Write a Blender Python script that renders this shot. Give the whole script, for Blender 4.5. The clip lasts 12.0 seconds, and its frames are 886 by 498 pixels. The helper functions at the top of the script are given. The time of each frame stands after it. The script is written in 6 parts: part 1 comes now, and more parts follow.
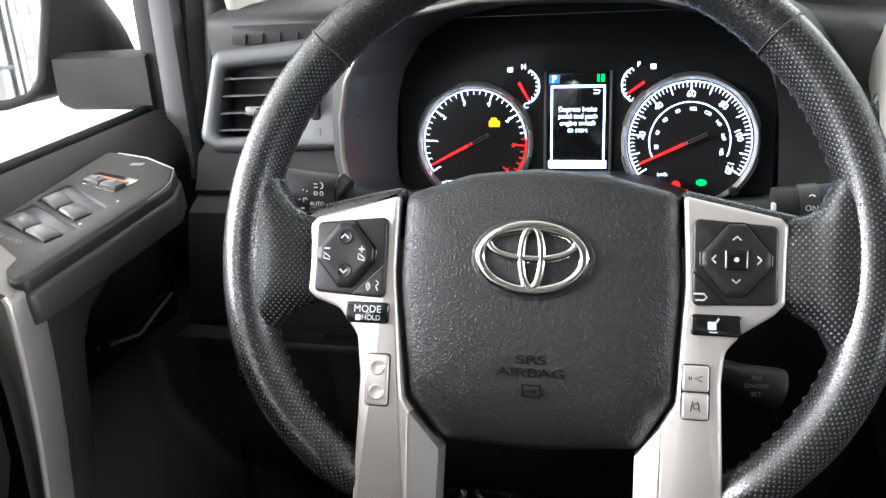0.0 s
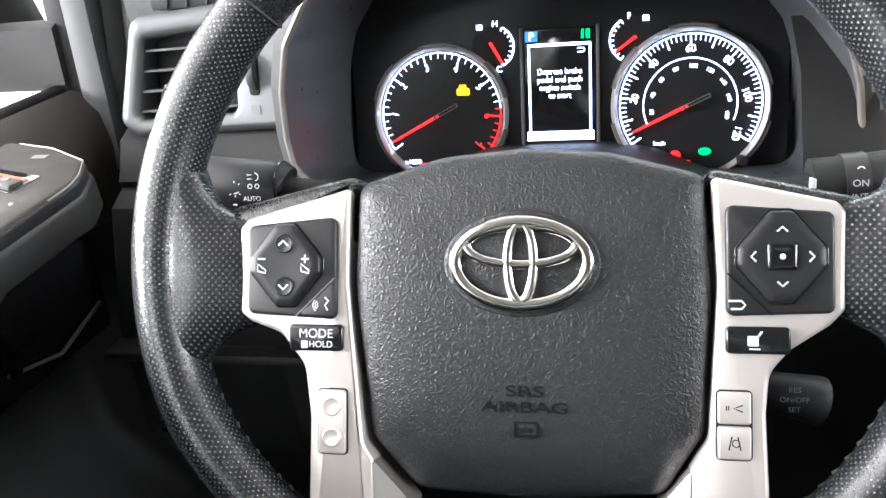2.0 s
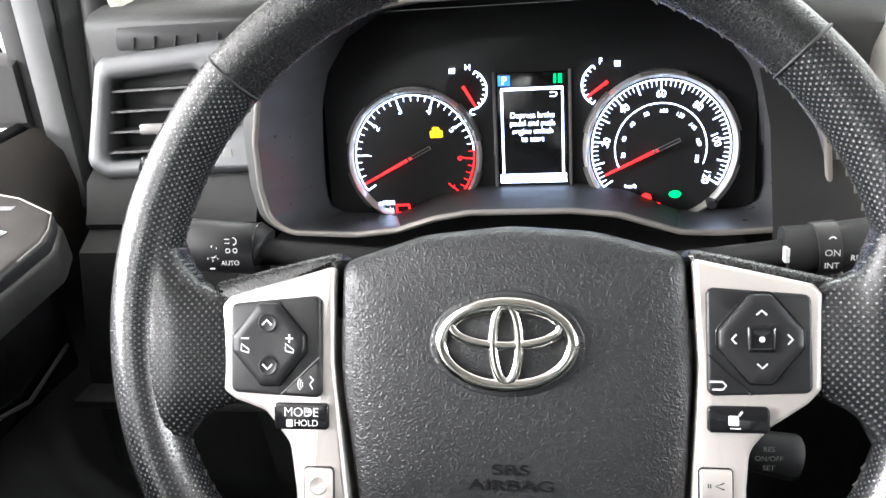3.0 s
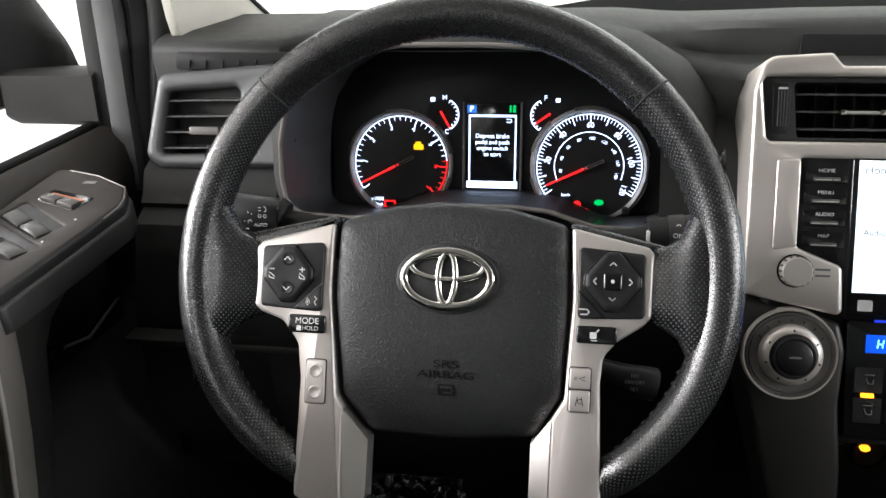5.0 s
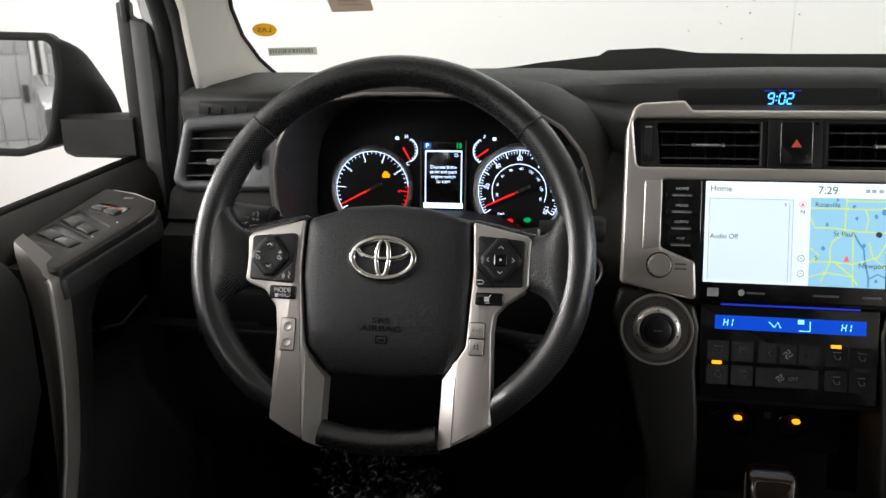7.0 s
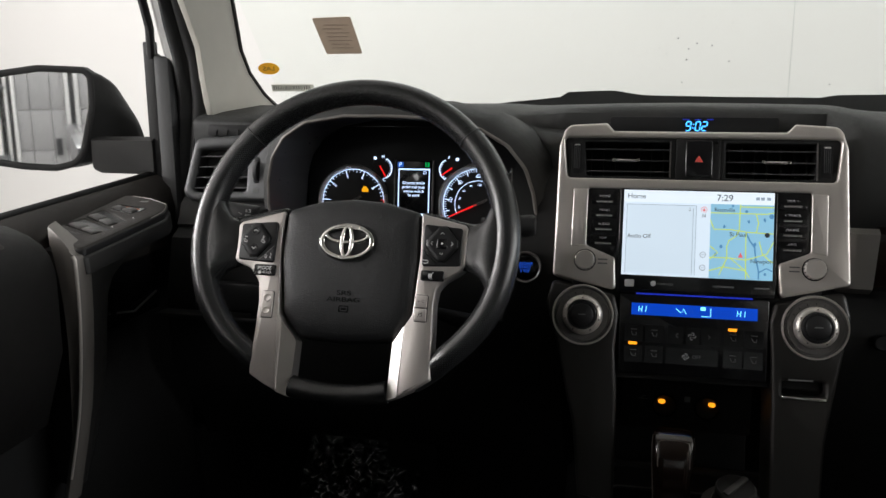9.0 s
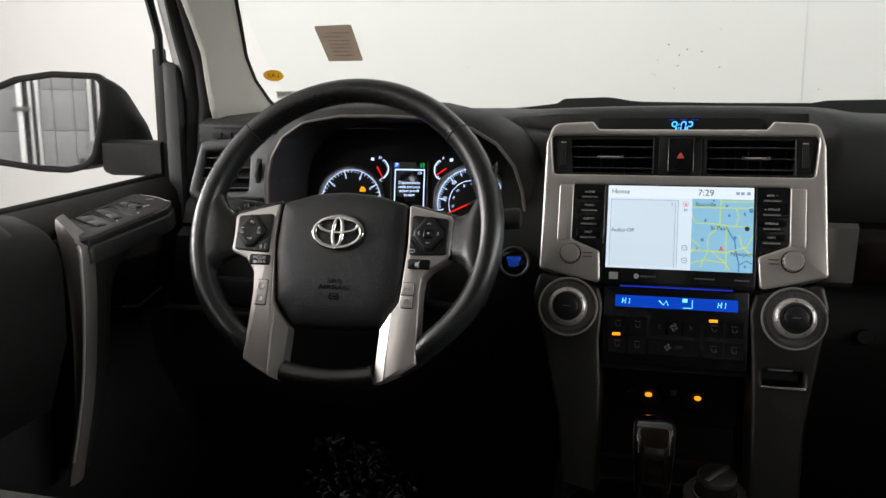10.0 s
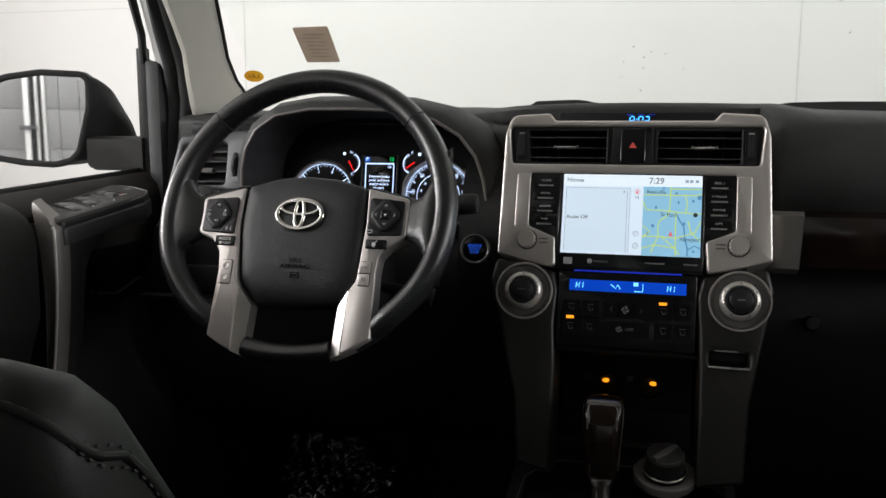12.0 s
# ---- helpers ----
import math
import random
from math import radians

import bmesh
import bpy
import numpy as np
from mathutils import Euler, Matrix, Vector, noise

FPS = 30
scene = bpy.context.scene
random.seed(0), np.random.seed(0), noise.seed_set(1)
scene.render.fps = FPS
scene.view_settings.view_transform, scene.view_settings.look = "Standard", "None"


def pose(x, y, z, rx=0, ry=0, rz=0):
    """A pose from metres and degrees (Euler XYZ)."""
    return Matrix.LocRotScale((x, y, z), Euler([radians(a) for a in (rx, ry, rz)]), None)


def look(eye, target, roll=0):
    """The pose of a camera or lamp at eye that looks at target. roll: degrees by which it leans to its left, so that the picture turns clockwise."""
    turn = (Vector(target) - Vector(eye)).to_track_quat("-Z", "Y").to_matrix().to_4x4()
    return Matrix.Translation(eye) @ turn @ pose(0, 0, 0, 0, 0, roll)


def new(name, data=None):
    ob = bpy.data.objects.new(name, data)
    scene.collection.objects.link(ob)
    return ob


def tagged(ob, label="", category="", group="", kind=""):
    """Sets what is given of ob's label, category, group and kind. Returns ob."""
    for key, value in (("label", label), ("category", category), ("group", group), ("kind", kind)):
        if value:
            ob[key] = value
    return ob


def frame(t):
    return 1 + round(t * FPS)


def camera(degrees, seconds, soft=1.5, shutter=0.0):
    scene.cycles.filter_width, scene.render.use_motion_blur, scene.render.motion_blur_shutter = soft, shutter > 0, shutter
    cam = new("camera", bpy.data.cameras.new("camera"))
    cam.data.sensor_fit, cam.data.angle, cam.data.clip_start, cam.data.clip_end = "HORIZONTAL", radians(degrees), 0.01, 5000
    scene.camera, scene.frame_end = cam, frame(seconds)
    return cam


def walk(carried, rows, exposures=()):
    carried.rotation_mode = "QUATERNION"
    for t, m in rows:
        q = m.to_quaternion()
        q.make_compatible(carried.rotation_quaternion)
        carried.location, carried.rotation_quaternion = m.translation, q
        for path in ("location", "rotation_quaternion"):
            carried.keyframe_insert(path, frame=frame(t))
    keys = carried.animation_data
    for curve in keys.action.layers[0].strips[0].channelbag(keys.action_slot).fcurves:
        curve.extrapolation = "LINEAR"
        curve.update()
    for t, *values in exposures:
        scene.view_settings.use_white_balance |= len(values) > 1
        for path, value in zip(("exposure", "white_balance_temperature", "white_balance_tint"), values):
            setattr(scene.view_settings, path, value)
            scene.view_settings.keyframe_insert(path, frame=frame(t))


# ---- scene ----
cam = camera(56.9, 12.0)
PATH = [
    (0, (0.064, -0.452, 1.395), (-0.418, 1.374, 0.736), -3.2),
    (0.5, (0.057, -0.424, 1.392), (-0.376, 1.405, 0.71), -3.1),
    (1, (0.045, -0.395, 1.385), (-0.369, 1.428, 0.674), -3.7),
    (1.5, (0.041, -0.37, 1.38), (-0.379, 1.448, 0.66), -4.5),
    (2, (0.042, -0.351, 1.377), (-0.37, 1.462, 0.642), -5.0),
    (2.5, (0.036, -0.341, 1.391), (-0.298, 1.482, 0.637), -4.3),
    (3, (0.031, -0.338, 1.418), (-0.285, 1.482, 0.651), -4.5),
    (3.2, (0.028, -0.344, 1.427), (-0.268, 1.479, 0.658), -4.0),
    (4.8, (0.074, -0.504, 1.447), (-0.229, 1.344, 0.744), -1.4),
    (5, (0.084, -0.525, 1.447), (-0.226, 1.325, 0.752), -1.2),
    (5.5, (0.112, -0.577, 1.452), (-0.216, 1.272, 0.763), -0.9),
    (6, (0.139, -0.617, 1.452), (-0.208, 1.243, 0.804), -1.1),
    (6.5, (0.171, -0.67, 1.456), (-0.191, 1.209, 0.878), -1.1),
    (7, (0.203, -0.731, 1.454), (-0.174, 1.154, 0.902), -1.1),
    (7.2, (0.212, -0.755, 1.45), (-0.147, 1.139, 0.916), -0.9),
    (8.8, (0.304, -0.882, 1.418), (-0.117, 1.029, 1.004), -0.2),
    (9, (0.314, -0.893, 1.412), (-0.118, 1.018, 1.013), -0.2),
    (9.5, (0.338, -0.91, 1.392), (-0.118, 1.002, 1.023), -0.1),
    (10, (0.362, -0.925, 1.379), (-0.12, 0.986, 1.038), -0.2),
    (10.5, (0.381, -0.937, 1.369), (-0.128, 0.972, 1.061), -0.4),
    (11, (0.398, -0.943, 1.356), (-0.128, 0.966, 1.072), -0.4),
    (11.5, (0.415, -0.953, 1.342), (-0.099, 0.961, 1.072), -0.0),
    (12, (0.434, -0.955, 1.331), (-0.067, 0.961, 1.053), 0.2),
]
walk(cam, [(t, look(eye, target, roll)) for t, eye, target, roll in PATH], exposures=[(0, 2.15, 5800, 8), (1, 2.45, 5850, 9), (1.5, 2.55, 5850, 9), (2.5, 2.75, 5900, 10), (3.2, 2.75, 5950, 9), (4.8, 1.45, 6050, 9), (5.5, 1.2, 6100, 9), (7, 0.55, 6150, 9), (9, 0.22, 6150, 9), (12, 0.18, 6100, 9)])

# ---- light ----
world = bpy.data.worlds.new("world")
scene.world = world
world.use_nodes = True
world.node_tree.nodes["Background"].inputs[0].default_value = (0.9, 0.95, 1.0, 1)
world.node_tree.nodes["Background"].inputs[1].default_value = 0.15


def area_lamp(name, at, size, watts, colour=(1.0, 0.97, 0.93), aim=(0, 0, 0)):
    d = bpy.data.lights.new(name, "AREA")
    d.shape, d.size, d.size_y, d.energy, d.color = "RECTANGLE", size[0], size[1], watts, colour
    ob = new(name, d)
    ob.matrix_world = pose(*at, *aim)
    return ob


# Added area lights, all out of view; the side ones face the car windows.
area_lamp("added_area_light", (0.4, 3.2, 3.45), (6.0, 0.8), 36, colour=(0.98, 0.99, 0.94))
area_lamp("added_area_light", (-4.9, -0.8, 2.5), (0.8, 5.0), 265, colour=(1.0, 0.94, 0.89), aim=(0, -90, 0))
area_lamp("added_area_light", (5.9, -0.8, 2.4), (0.8, 5.0), 110, aim=(0, 90, 0))
area_lamp("added_area_light", (0.0, -5.8, 3.45), (5.0, 0.8), 150)


# ---- materials ----
def mat(name, base, rough=0.5, metal=0.0, var=0.12, vscale=30.0, bump=0.0, bscale=500.0, cells=False, rvar=0.08, spec=0.5, coat=0.0, detail=4.0):
    m = bpy.data.materials.new(name)
    m.use_nodes = True
    nt = m.node_tree
    b = nt.nodes["Principled BSDF"]
    tc = nt.nodes.new("ShaderNodeTexCoord")
    n1 = nt.nodes.new("ShaderNodeTexNoise")
    n1.inputs["Scale"].default_value, n1.inputs["Detail"].default_value = vscale, detail
    nt.links.new(tc.outputs["Object"], n1.inputs["Vector"])
    ramp = nt.nodes.new("ShaderNodeMix")
    ramp.data_type = "RGBA"
    ramp.inputs[6].default_value = (*[c * (1 - var) for c in base], 1)
    ramp.inputs[7].default_value = (*[min(1, c * (1 + var)) for c in base], 1)
    nt.links.new(n1.outputs["Fac"], ramp.inputs[0])
    nt.links.new(ramp.outputs[2], b.inputs["Base Color"])
    n2 = nt.nodes.new("ShaderNodeTexNoise")
    n2.inputs["Scale"].default_value, n2.inputs["Detail"].default_value = vscale * 3.3, 3
    nt.links.new(tc.outputs["Object"], n2.inputs["Vector"])
    mr = nt.nodes.new("ShaderNodeMapRange")
    mr.inputs[3].default_value, mr.inputs[4].default_value = max(0.02, rough - rvar), min(1, rough + rvar)
    nt.links.new(n2.outputs["Fac"], mr.inputs[0])
    nt.links.new(mr.outputs[0], b.inputs["Roughness"])
    b.inputs["Metallic"].default_value = metal
    b.inputs["Specular IOR Level"].default_value = spec
    b.inputs["Coat Weight"].default_value = coat
    b.inputs["Coat Roughness"].default_value = 0.08
    if bump:
        bp = nt.nodes.new("ShaderNodeBump")
        bp.inputs["Strength"].default_value, bp.inputs["Distance"].default_value = bump, 0.0006
        if cells:
            v = nt.nodes.new("ShaderNodeTexVoronoi")
            v.feature = "DISTANCE_TO_EDGE"
            v.inputs["Scale"].default_value = bscale
            wn = nt.nodes.new("ShaderNodeTexNoise")
            wn.inputs["Scale"].default_value = bscale * 0.7
            mv = nt.nodes.new("ShaderNodeMix")
            mv.data_type = "VECTOR"
            mv.inputs[0].default_value = 0.006 * 450 / bscale
            nt.links.new(tc.outputs["Object"], wn.inputs["Vector"])
            nt.links.new(tc.outputs["Object"], mv.inputs[4])
            nt.links.new(wn.outputs["Color"], mv.inputs[5])
            nt.links.new(mv.outputs[1], v.inputs["Vector"])
            cl = nt.nodes.new("ShaderNodeMapRange")
            cl.interpolation_type, cl.inputs[2].default_value = "SMOOTHSTEP", 0.40
            nt.links.new(v.outputs["Distance"], cl.inputs[0])
            nt.links.new(cl.outputs[0], bp.inputs["Height"])
        else:
            n3 = nt.nodes.new("ShaderNodeTexNoise")
            n3.inputs["Scale"].default_value = bscale
            nt.links.new(tc.outputs["Object"], n3.inputs["Vector"])
            nt.links.new(n3.outputs["Fac"], bp.inputs["Height"])
        nt.links.new(bp.outputs[0], b.inputs["Normal"])
    return m


def glow(name, colour, strength):
    m = bpy.data.materials.new(name)
    m.use_nodes = True
    b = m.node_tree.nodes["Principled BSDF"]
    b.inputs["Base Color"].default_value = (*[c * 0.3 for c in colour], 1)
    b.inputs["Roughness"].default_value = 0.4
    b.inputs["Emission Color"].default_value = (*colour, 1)
    b.inputs["Emission Strength"].default_value = strength
    return m


def perforated(name, base, rough, pitch, hole):
    """Leather punched with staggered rows of small holes, laid out on the UV map in metres."""
    m = mat(name, base, rough, bump=0.10, bscale=700, cells=True, rvar=0.02, spec=0.7, vscale=350)
    nt = m.node_tree
    b = nt.nodes["Principled BSDF"]

    def math_node(op, a, c=None):
        n = nt.nodes.new("ShaderNodeMath")
        n.operation = op
        for k, x in enumerate((a, c)):
            if x is None:
                continue
            if isinstance(x, (int, float)):
                n.inputs[k].default_value = x
            else:
                nt.links.new(x, n.inputs[k])
        return n.outputs[0]
    uv = nt.nodes.new("ShaderNodeUVMap")
    sep = nt.nodes.new("ShaderNodeSeparateXYZ")
    nt.links.new(uv.outputs[0], sep.inputs[0])
    vv = math_node("DIVIDE", sep.outputs[1], pitch * 0.6)
    row = math_node("FLOOR", vv)
    uu = math_node("ADD", math_node("DIVIDE", sep.outputs[0], pitch), math_node("MULTIPLY", math_node("MODULO", row, 2.0), 0.5))
    du = math_node("SUBTRACT", math_node("FRACT", uu), 0.5)
    dv = math_node("MULTIPLY", math_node("SUBTRACT", math_node("FRACT", vv), 0.5), 0.6)
    d = math_node("SQRT", math_node("ADD", math_node("MULTIPLY", du, du), math_node("MULTIPLY", dv, dv)))
    mask = nt.nodes.new("ShaderNodeMapRange")
    mask.inputs[1].default_value, mask.inputs[2].default_value = hole, hole * 0.6
    nt.links.new(d, mask.inputs[0])
    old = b.inputs["Base Color"].links[0].from_socket
    mx = nt.nodes.new("ShaderNodeMix")
    mx.data_type = "RGBA"
    nt.links.new(mask.outputs[0], mx.inputs[0])
    nt.links.new(old, mx.inputs[6])
    # Holes are paler than the leather: the light they catch is in this colour.
    mx.inputs[7].default_value = (0.065, 0.067, 0.07, 1)
    nt.links.new(mx.outputs[2], b.inputs["Base Color"])
    old_bump = b.inputs["Normal"].links[0].from_node
    b2 = nt.nodes.new("ShaderNodeBump")
    b2.invert = True
    b2.inputs["Strength"].default_value, b2.inputs["Distance"].default_value = 0.35, 0.0006
    nt.links.new(mask.outputs[0], b2.inputs["Height"])
    nt.links.new(old_bump.outputs[0], b2.inputs["Normal"])
    nt.links.new(b2.outputs[0], b.inputs["Normal"])
    return m


def clear_glass(name, tint=(0.97, 1.0, 0.98), ior=1.35):
    m = bpy.data.materials.new(name)
    m.use_nodes = True
    nt = m.node_tree
    nt.nodes.remove(nt.nodes["Principled BSDF"])
    out = nt.nodes["Material Output"]
    tr, gl, mx, fr = (nt.nodes.new(k) for k in ("ShaderNodeBsdfTransparent", "ShaderNodeBsdfGlossy", "ShaderNodeMixShader", "ShaderNodeFresnel"))
    tr.inputs[0].default_value = (*tint, 1)
    gl.inputs["Roughness"].default_value = 0.02
    fr.inputs[0].default_value = ior
    nt.links.new(fr.outputs[0], mx.inputs[0])
    nt.links.new(tr.outputs[0], mx.inputs[1])
    nt.links.new(gl.outputs[0], mx.inputs[2])
    nt.links.new(mx.outputs[0], out.inputs[0])
    return m


LEATHER = mat("grained_leather", (0.0165, 0.0172, 0.0185), 0.43, bump=0.40, bscale=390, cells=True, var=0.15, vscale=250, rvar=0.04)
LEATHER_FINE = mat("fine_leather", (0.012, 0.0124, 0.013), 0.27, spec=0.7, bump=0.28, bscale=420, cells=True, var=0.15, vscale=350, rvar=0.03)
LEATHER_PERF = perforated("perforated_leather", (0.014, 0.0143, 0.0152), 0.25, 0.0033, 0.17)
SEAT_LEATHER = mat("seat_leather", (0.0165, 0.0186, 0.0155), 0.55, spec=0.32, bump=0.10, bscale=700, cells=True, var=0.15)
THREAD = mat("thread", (0.042, 0.044, 0.038), 0.7)
SATIN = mat("satin_silver_plastic", (0.64, 0.60, 0.56), 0.35, metal=0.62, var=0.03, rvar=0.03)
SPOKE_SILVER = mat("satin_silver_spoke_paint", (0.54, 0.505, 0.48), 0.42, metal=0.55, var=0.03, rvar=0.03)
FACET = mat("polished_silver_facet", (0.68, 0.65, 0.62), 0.30, metal=0.85, var=0.02, rvar=0.03)
BOWL = mat("satin_mid_grey_trim", (0.30, 0.285, 0.27), 0.36, metal=0.55, var=0.05)
SATIN_DARK = mat("satin_grey_trim", (0.13, 0.125, 0.12), 0.42, metal=0.45, var=0.05)
GREY_TRIM = mat("grey_painted_trim", (0.10, 0.102, 0.105), 0.45, metal=0.3, var=0.05)
CHROME = mat("chrome", (0.72, 0.70, 0.67), 0.12, metal=1.0, var=0.03, rvar=0.04)
GRAB = mat("satin_grey_grab_trim", (0.19, 0.176, 0.162), 0.50, metal=0.45, var=0.05)
DASH = mat("soft_dash_plastic", (0.026, 0.0268, 0.0258), 0.60, spec=0.38, bump=0.4, bscale=900, cells=True, var=0.12)
# Leather of the raised letters, darkened for the shade round them.
EMBOSS = mat("shaded_emboss_leather", (0.0085, 0.0085, 0.009), 0.8, spec=0.08)
BRIGHT = mat("bright_silver_plastic", (0.75, 0.74, 0.72), 0.3, metal=0.6, var=0.03)
HOOD_IN = mat("smooth_dark_grey_plastic", (0.060, 0.061, 0.065), 0.28, var=0.03, rvar=0.015)
VENT_GREY = mat("smooth_grey_louvre_plastic", (0.05, 0.05, 0.052), 0.4)
ARM_LEATHER = mat("shaded_armrest_leather", (0.012, 0.0115, 0.0110), 0.6, spec=0.2, bump=0.15, bscale=600, cells=True)
POD = mat("dark_grey_trim", (0.026, 0.0255, 0.0245), 0.45, metal=0.2, var=0.05)
# Satin leg trim, darkened for the shade low on the stack.
LEG = mat("shaded_leg_trim", (0.025, 0.0235, 0.0220), 0.42, metal=0.4, var=0.05)
HARD = mat("hard_black_plastic", (0.013, 0.013, 0.013), 0.55, spec=0.28, bump=0.3, bscale=1100, cells=True, var=0.12)
GLOSS = mat("piano_black_plastic", (0.008, 0.008, 0.009), 0.12, var=0.1, rvar=0.05)
BUTTON = mat("black_button_plastic", (0.014, 0.014, 0.015), 0.42, spec=0.35, var=0.1)
GREY_COVER = mat("dark_grey_cover_plastic", (0.050, 0.051, 0.052), 0.6, bump=0.1, bscale=700)
MIRROR_ARM = mat("matt_grey_plastic", (0.026, 0.0255, 0.025), 0.55, spec=0.3, bump=0.1, bscale=700)
SWITCH = mat("grey_black_switch_plastic", (0.040, 0.038, 0.036), 0.45)
RUBBER = mat("black_rubber", (0.012, 0.012, 0.012), 0.6, bump=0.1, bscale=900)
BLACK_FACE = mat("matt_black_gauge", (0.009, 0.009, 0.0098), 0.5, spec=0.3, var=0.1)
DOOR_SKIN = mat("brown_black_door_plastic", (0.036, 0.0325, 0.0300), 0.6, spec=0.22, bump=0.25, bscale=900, cells=True)
PILLAR = mat("beige_pillar_fabric", (0.47, 0.455, 0.405), 0.8, bump=0.3, bscale=1500, var=0.06)
HEADLINER = mat("beige_headliner_fabric", (0.60, 0.58, 0.53), 0.9, bump=0.3, bscale=1500, var=0.06)
CARPET = mat("black_carpet", (0.010, 0.010, 0.010), 0.95, bump=0.8, bscale=700, var=0.3)
WOOD = mat("dark_gloss_wood", (0.012, 0.0060, 0.0042), 0.12, var=0.6, vscale=18, coat=0.6)
PAINT = mat("dark_grey_car_paint", (0.05, 0.05, 0.052), 0.3, metal=0.3, coat=0.8, var=0.05)
BODY_EDGE = mat("pale_body_paint", (0.78, 0.78, 0.76), 0.4, coat=0.4, var=0.04)
WALL = mat("white_booth_wall", (0.72, 0.705, 0.685), 0.65, bump=0.1, bscale=20, var=0.025, vscale=0.8)
DOOR_GREY = mat("grey_roller_door", (0.22, 0.215, 0.21), 0.5, var=0.06, vscale=2)
FLOOR = mat("grey_concrete_floor", (0.42, 0.42, 0.41), 0.5, bump=0.2, bscale=40, var=0.12, vscale=1.5)
MIRROR = mat("mirror_glass", (0.86, 0.87, 0.88), 0.02, metal=1.0, var=0.01, rvar=0.005)
GLASS = clear_glass("window_glass")
# Tint of the unseen rear panes, chosen to dim the cabin.
TINT = clear_glass("light_cutting_glass", (0.16, 0.17, 0.17))
FILM = clear_glass("clear_plastic_film", (0.93, 0.93, 0.93), 3.0)
PRINT = mat("pale_print", (0.62, 0.62, 0.62), 0.5, var=0.04)
PRINT_DIM = mat("dull_grey_print", (0.16, 0.16, 0.16), 0.5, var=0.04)


def paper(name, base, var=0.06):
    """Thin paper that lets the light behind it shine through."""
    m = mat(name, base, 0.7, var=var, vscale=60)
    nt = m.node_tree
    out, b = nt.nodes["Material Output"], nt.nodes["Principled BSDF"]
    tr, mx = nt.nodes.new("ShaderNodeBsdfTranslucent"), nt.nodes.new("ShaderNodeMixShader")
    nt.links.new(b.inputs["Base Color"].links[0].from_socket, tr.inputs[0])
    mx.inputs[0].default_value = 0.7
    nt.links.new(b.outputs[0], mx.inputs[1])
    nt.links.new(tr.outputs[0], mx.inputs[2])
    nt.links.new(mx.outputs[0], out.inputs[0])
    return m


YELLOW = paper("yellow_sticker", (0.95, 0.66, 0.13))
STICK_GREY = paper("grey_brown_sticker", (0.62, 0.545, 0.475), 0.12)
LABEL = paper("pale_label", (0.78, 0.78, 0.73))
STICK_LINE = mat("sticker_print", (0.16, 0.12, 0.09), 0.7)
STICK_FAINT = paper("faded_sticker_print", (0.47, 0.38, 0.33))
RED_MARK = mat("hazard_red_print", (0.75, 0.10, 0.08), 0.45)
G_WHITE = glow("gauge_white", (0.62, 0.74, 1.0), 1.7)
G_BLUE = glow("gauge_blue_white", (0.55, 0.70, 1.0), 1.3)
G_RED = glow("gauge_red", (1.0, 0.012, 0.012), 0.75)
G_AMBER = glow("lamp_amber", (1.0, 0.42, 0.0), 0.8)
G_GREEN = glow("lamp_green", (0.01, 0.7, 0.14), 0.35)
G_CLOCK = glow("clock_blue", (0.07, 0.40, 1.0), 2.2)
G_LCD = glow("lcd_blue", (0.004, 0.075, 0.70), 0.55)
G_LCDTEXT = glow("lcd_pale_blue", (0.25, 0.8, 1.0), 1.3)
G_LINE = glow("blue_light_line", (0.02, 0.04, 0.6), 0.5)
G_START = glow("start_blue", (0.03, 0.15, 1.0), 0.5)
G_ORANGE = glow("lamp_orange", (1.0, 0.32, 0.01), 1.3)
S_BASE = glow("screen_pale", (0.70, 0.78, 0.85), 0.85)
S_BAR = glow("screen_bar", (0.80, 0.86, 0.90), 0.85)
S_PANEL = glow("screen_panel", (0.68, 0.77, 0.84), 0.78)
S_EDGE = glow("screen_edge", (0.35, 0.42, 0.48), 0.7)
S_MAP = glow("screen_map_blue", (0.30, 0.56, 0.72), 0.75)
S_MAP2 = glow("screen_map_lake", (0.10, 0.28, 0.50), 0.7)
S_ROAD = glow("screen_road_yellow", (0.66, 0.78, 0.10), 0.75)
S_INK = glow("screen_ink", (0.05, 0.06, 0.07), 0.4)
S_RED = glow("screen_red", (0.85, 0.15, 0.15), 0.7)


# ---- shape helpers ----
def fillet(poly, r, n=4):
    """A closed outline with its corners rounded by radius r (one value, or one for each corner)."""
    out, k = [], len(poly)
    for i in range(k):
        p0, p, p1 = (Vector(poly[(i + j) % k]) for j in (-1, 0, 1))
        ri = r[i] if isinstance(r, (list, tuple)) else r
        a, b = (p0 - p), (p1 - p)
        la, lb = a.length, b.length
        a.normalize(), b.normalize()
        ang = math.acos(max(-1, min(1, a.dot(b))))
        if ri <= 0 or ang > 3.1:
            out.append(tuple(p))
            continue
        t = min(ri / math.tan(ang / 2), la * 0.45, lb * 0.45)
        rr = t * math.tan(ang / 2)
        c = p + (a + b).normalized() * (rr / math.sin(ang / 2))
        s, e = p + a * t - c, p + b * t - c
        for q in range(n + 1):
            f = q / n
            d = s.lerp(e, f)
            out.append(tuple(c + d.normalized() * rr))
    return out


def rect(u0, v0, u1, v1, r=0.0, n=3):
    u0, u1, v0, v1 = min(u0, u1), max(u0, u1), min(v0, v1), max(v0, v1)
    return fillet([(u0, v0), (u1, v0), (u1, v1), (u0, v1)], r, n)


def oval(cu, cv, ru, rv, n=32):
    return [(cu + ru * math.cos(2 * math.pi * i / n), cv + rv * math.sin(2 * math.pi * i / n)) for i in range(n)]


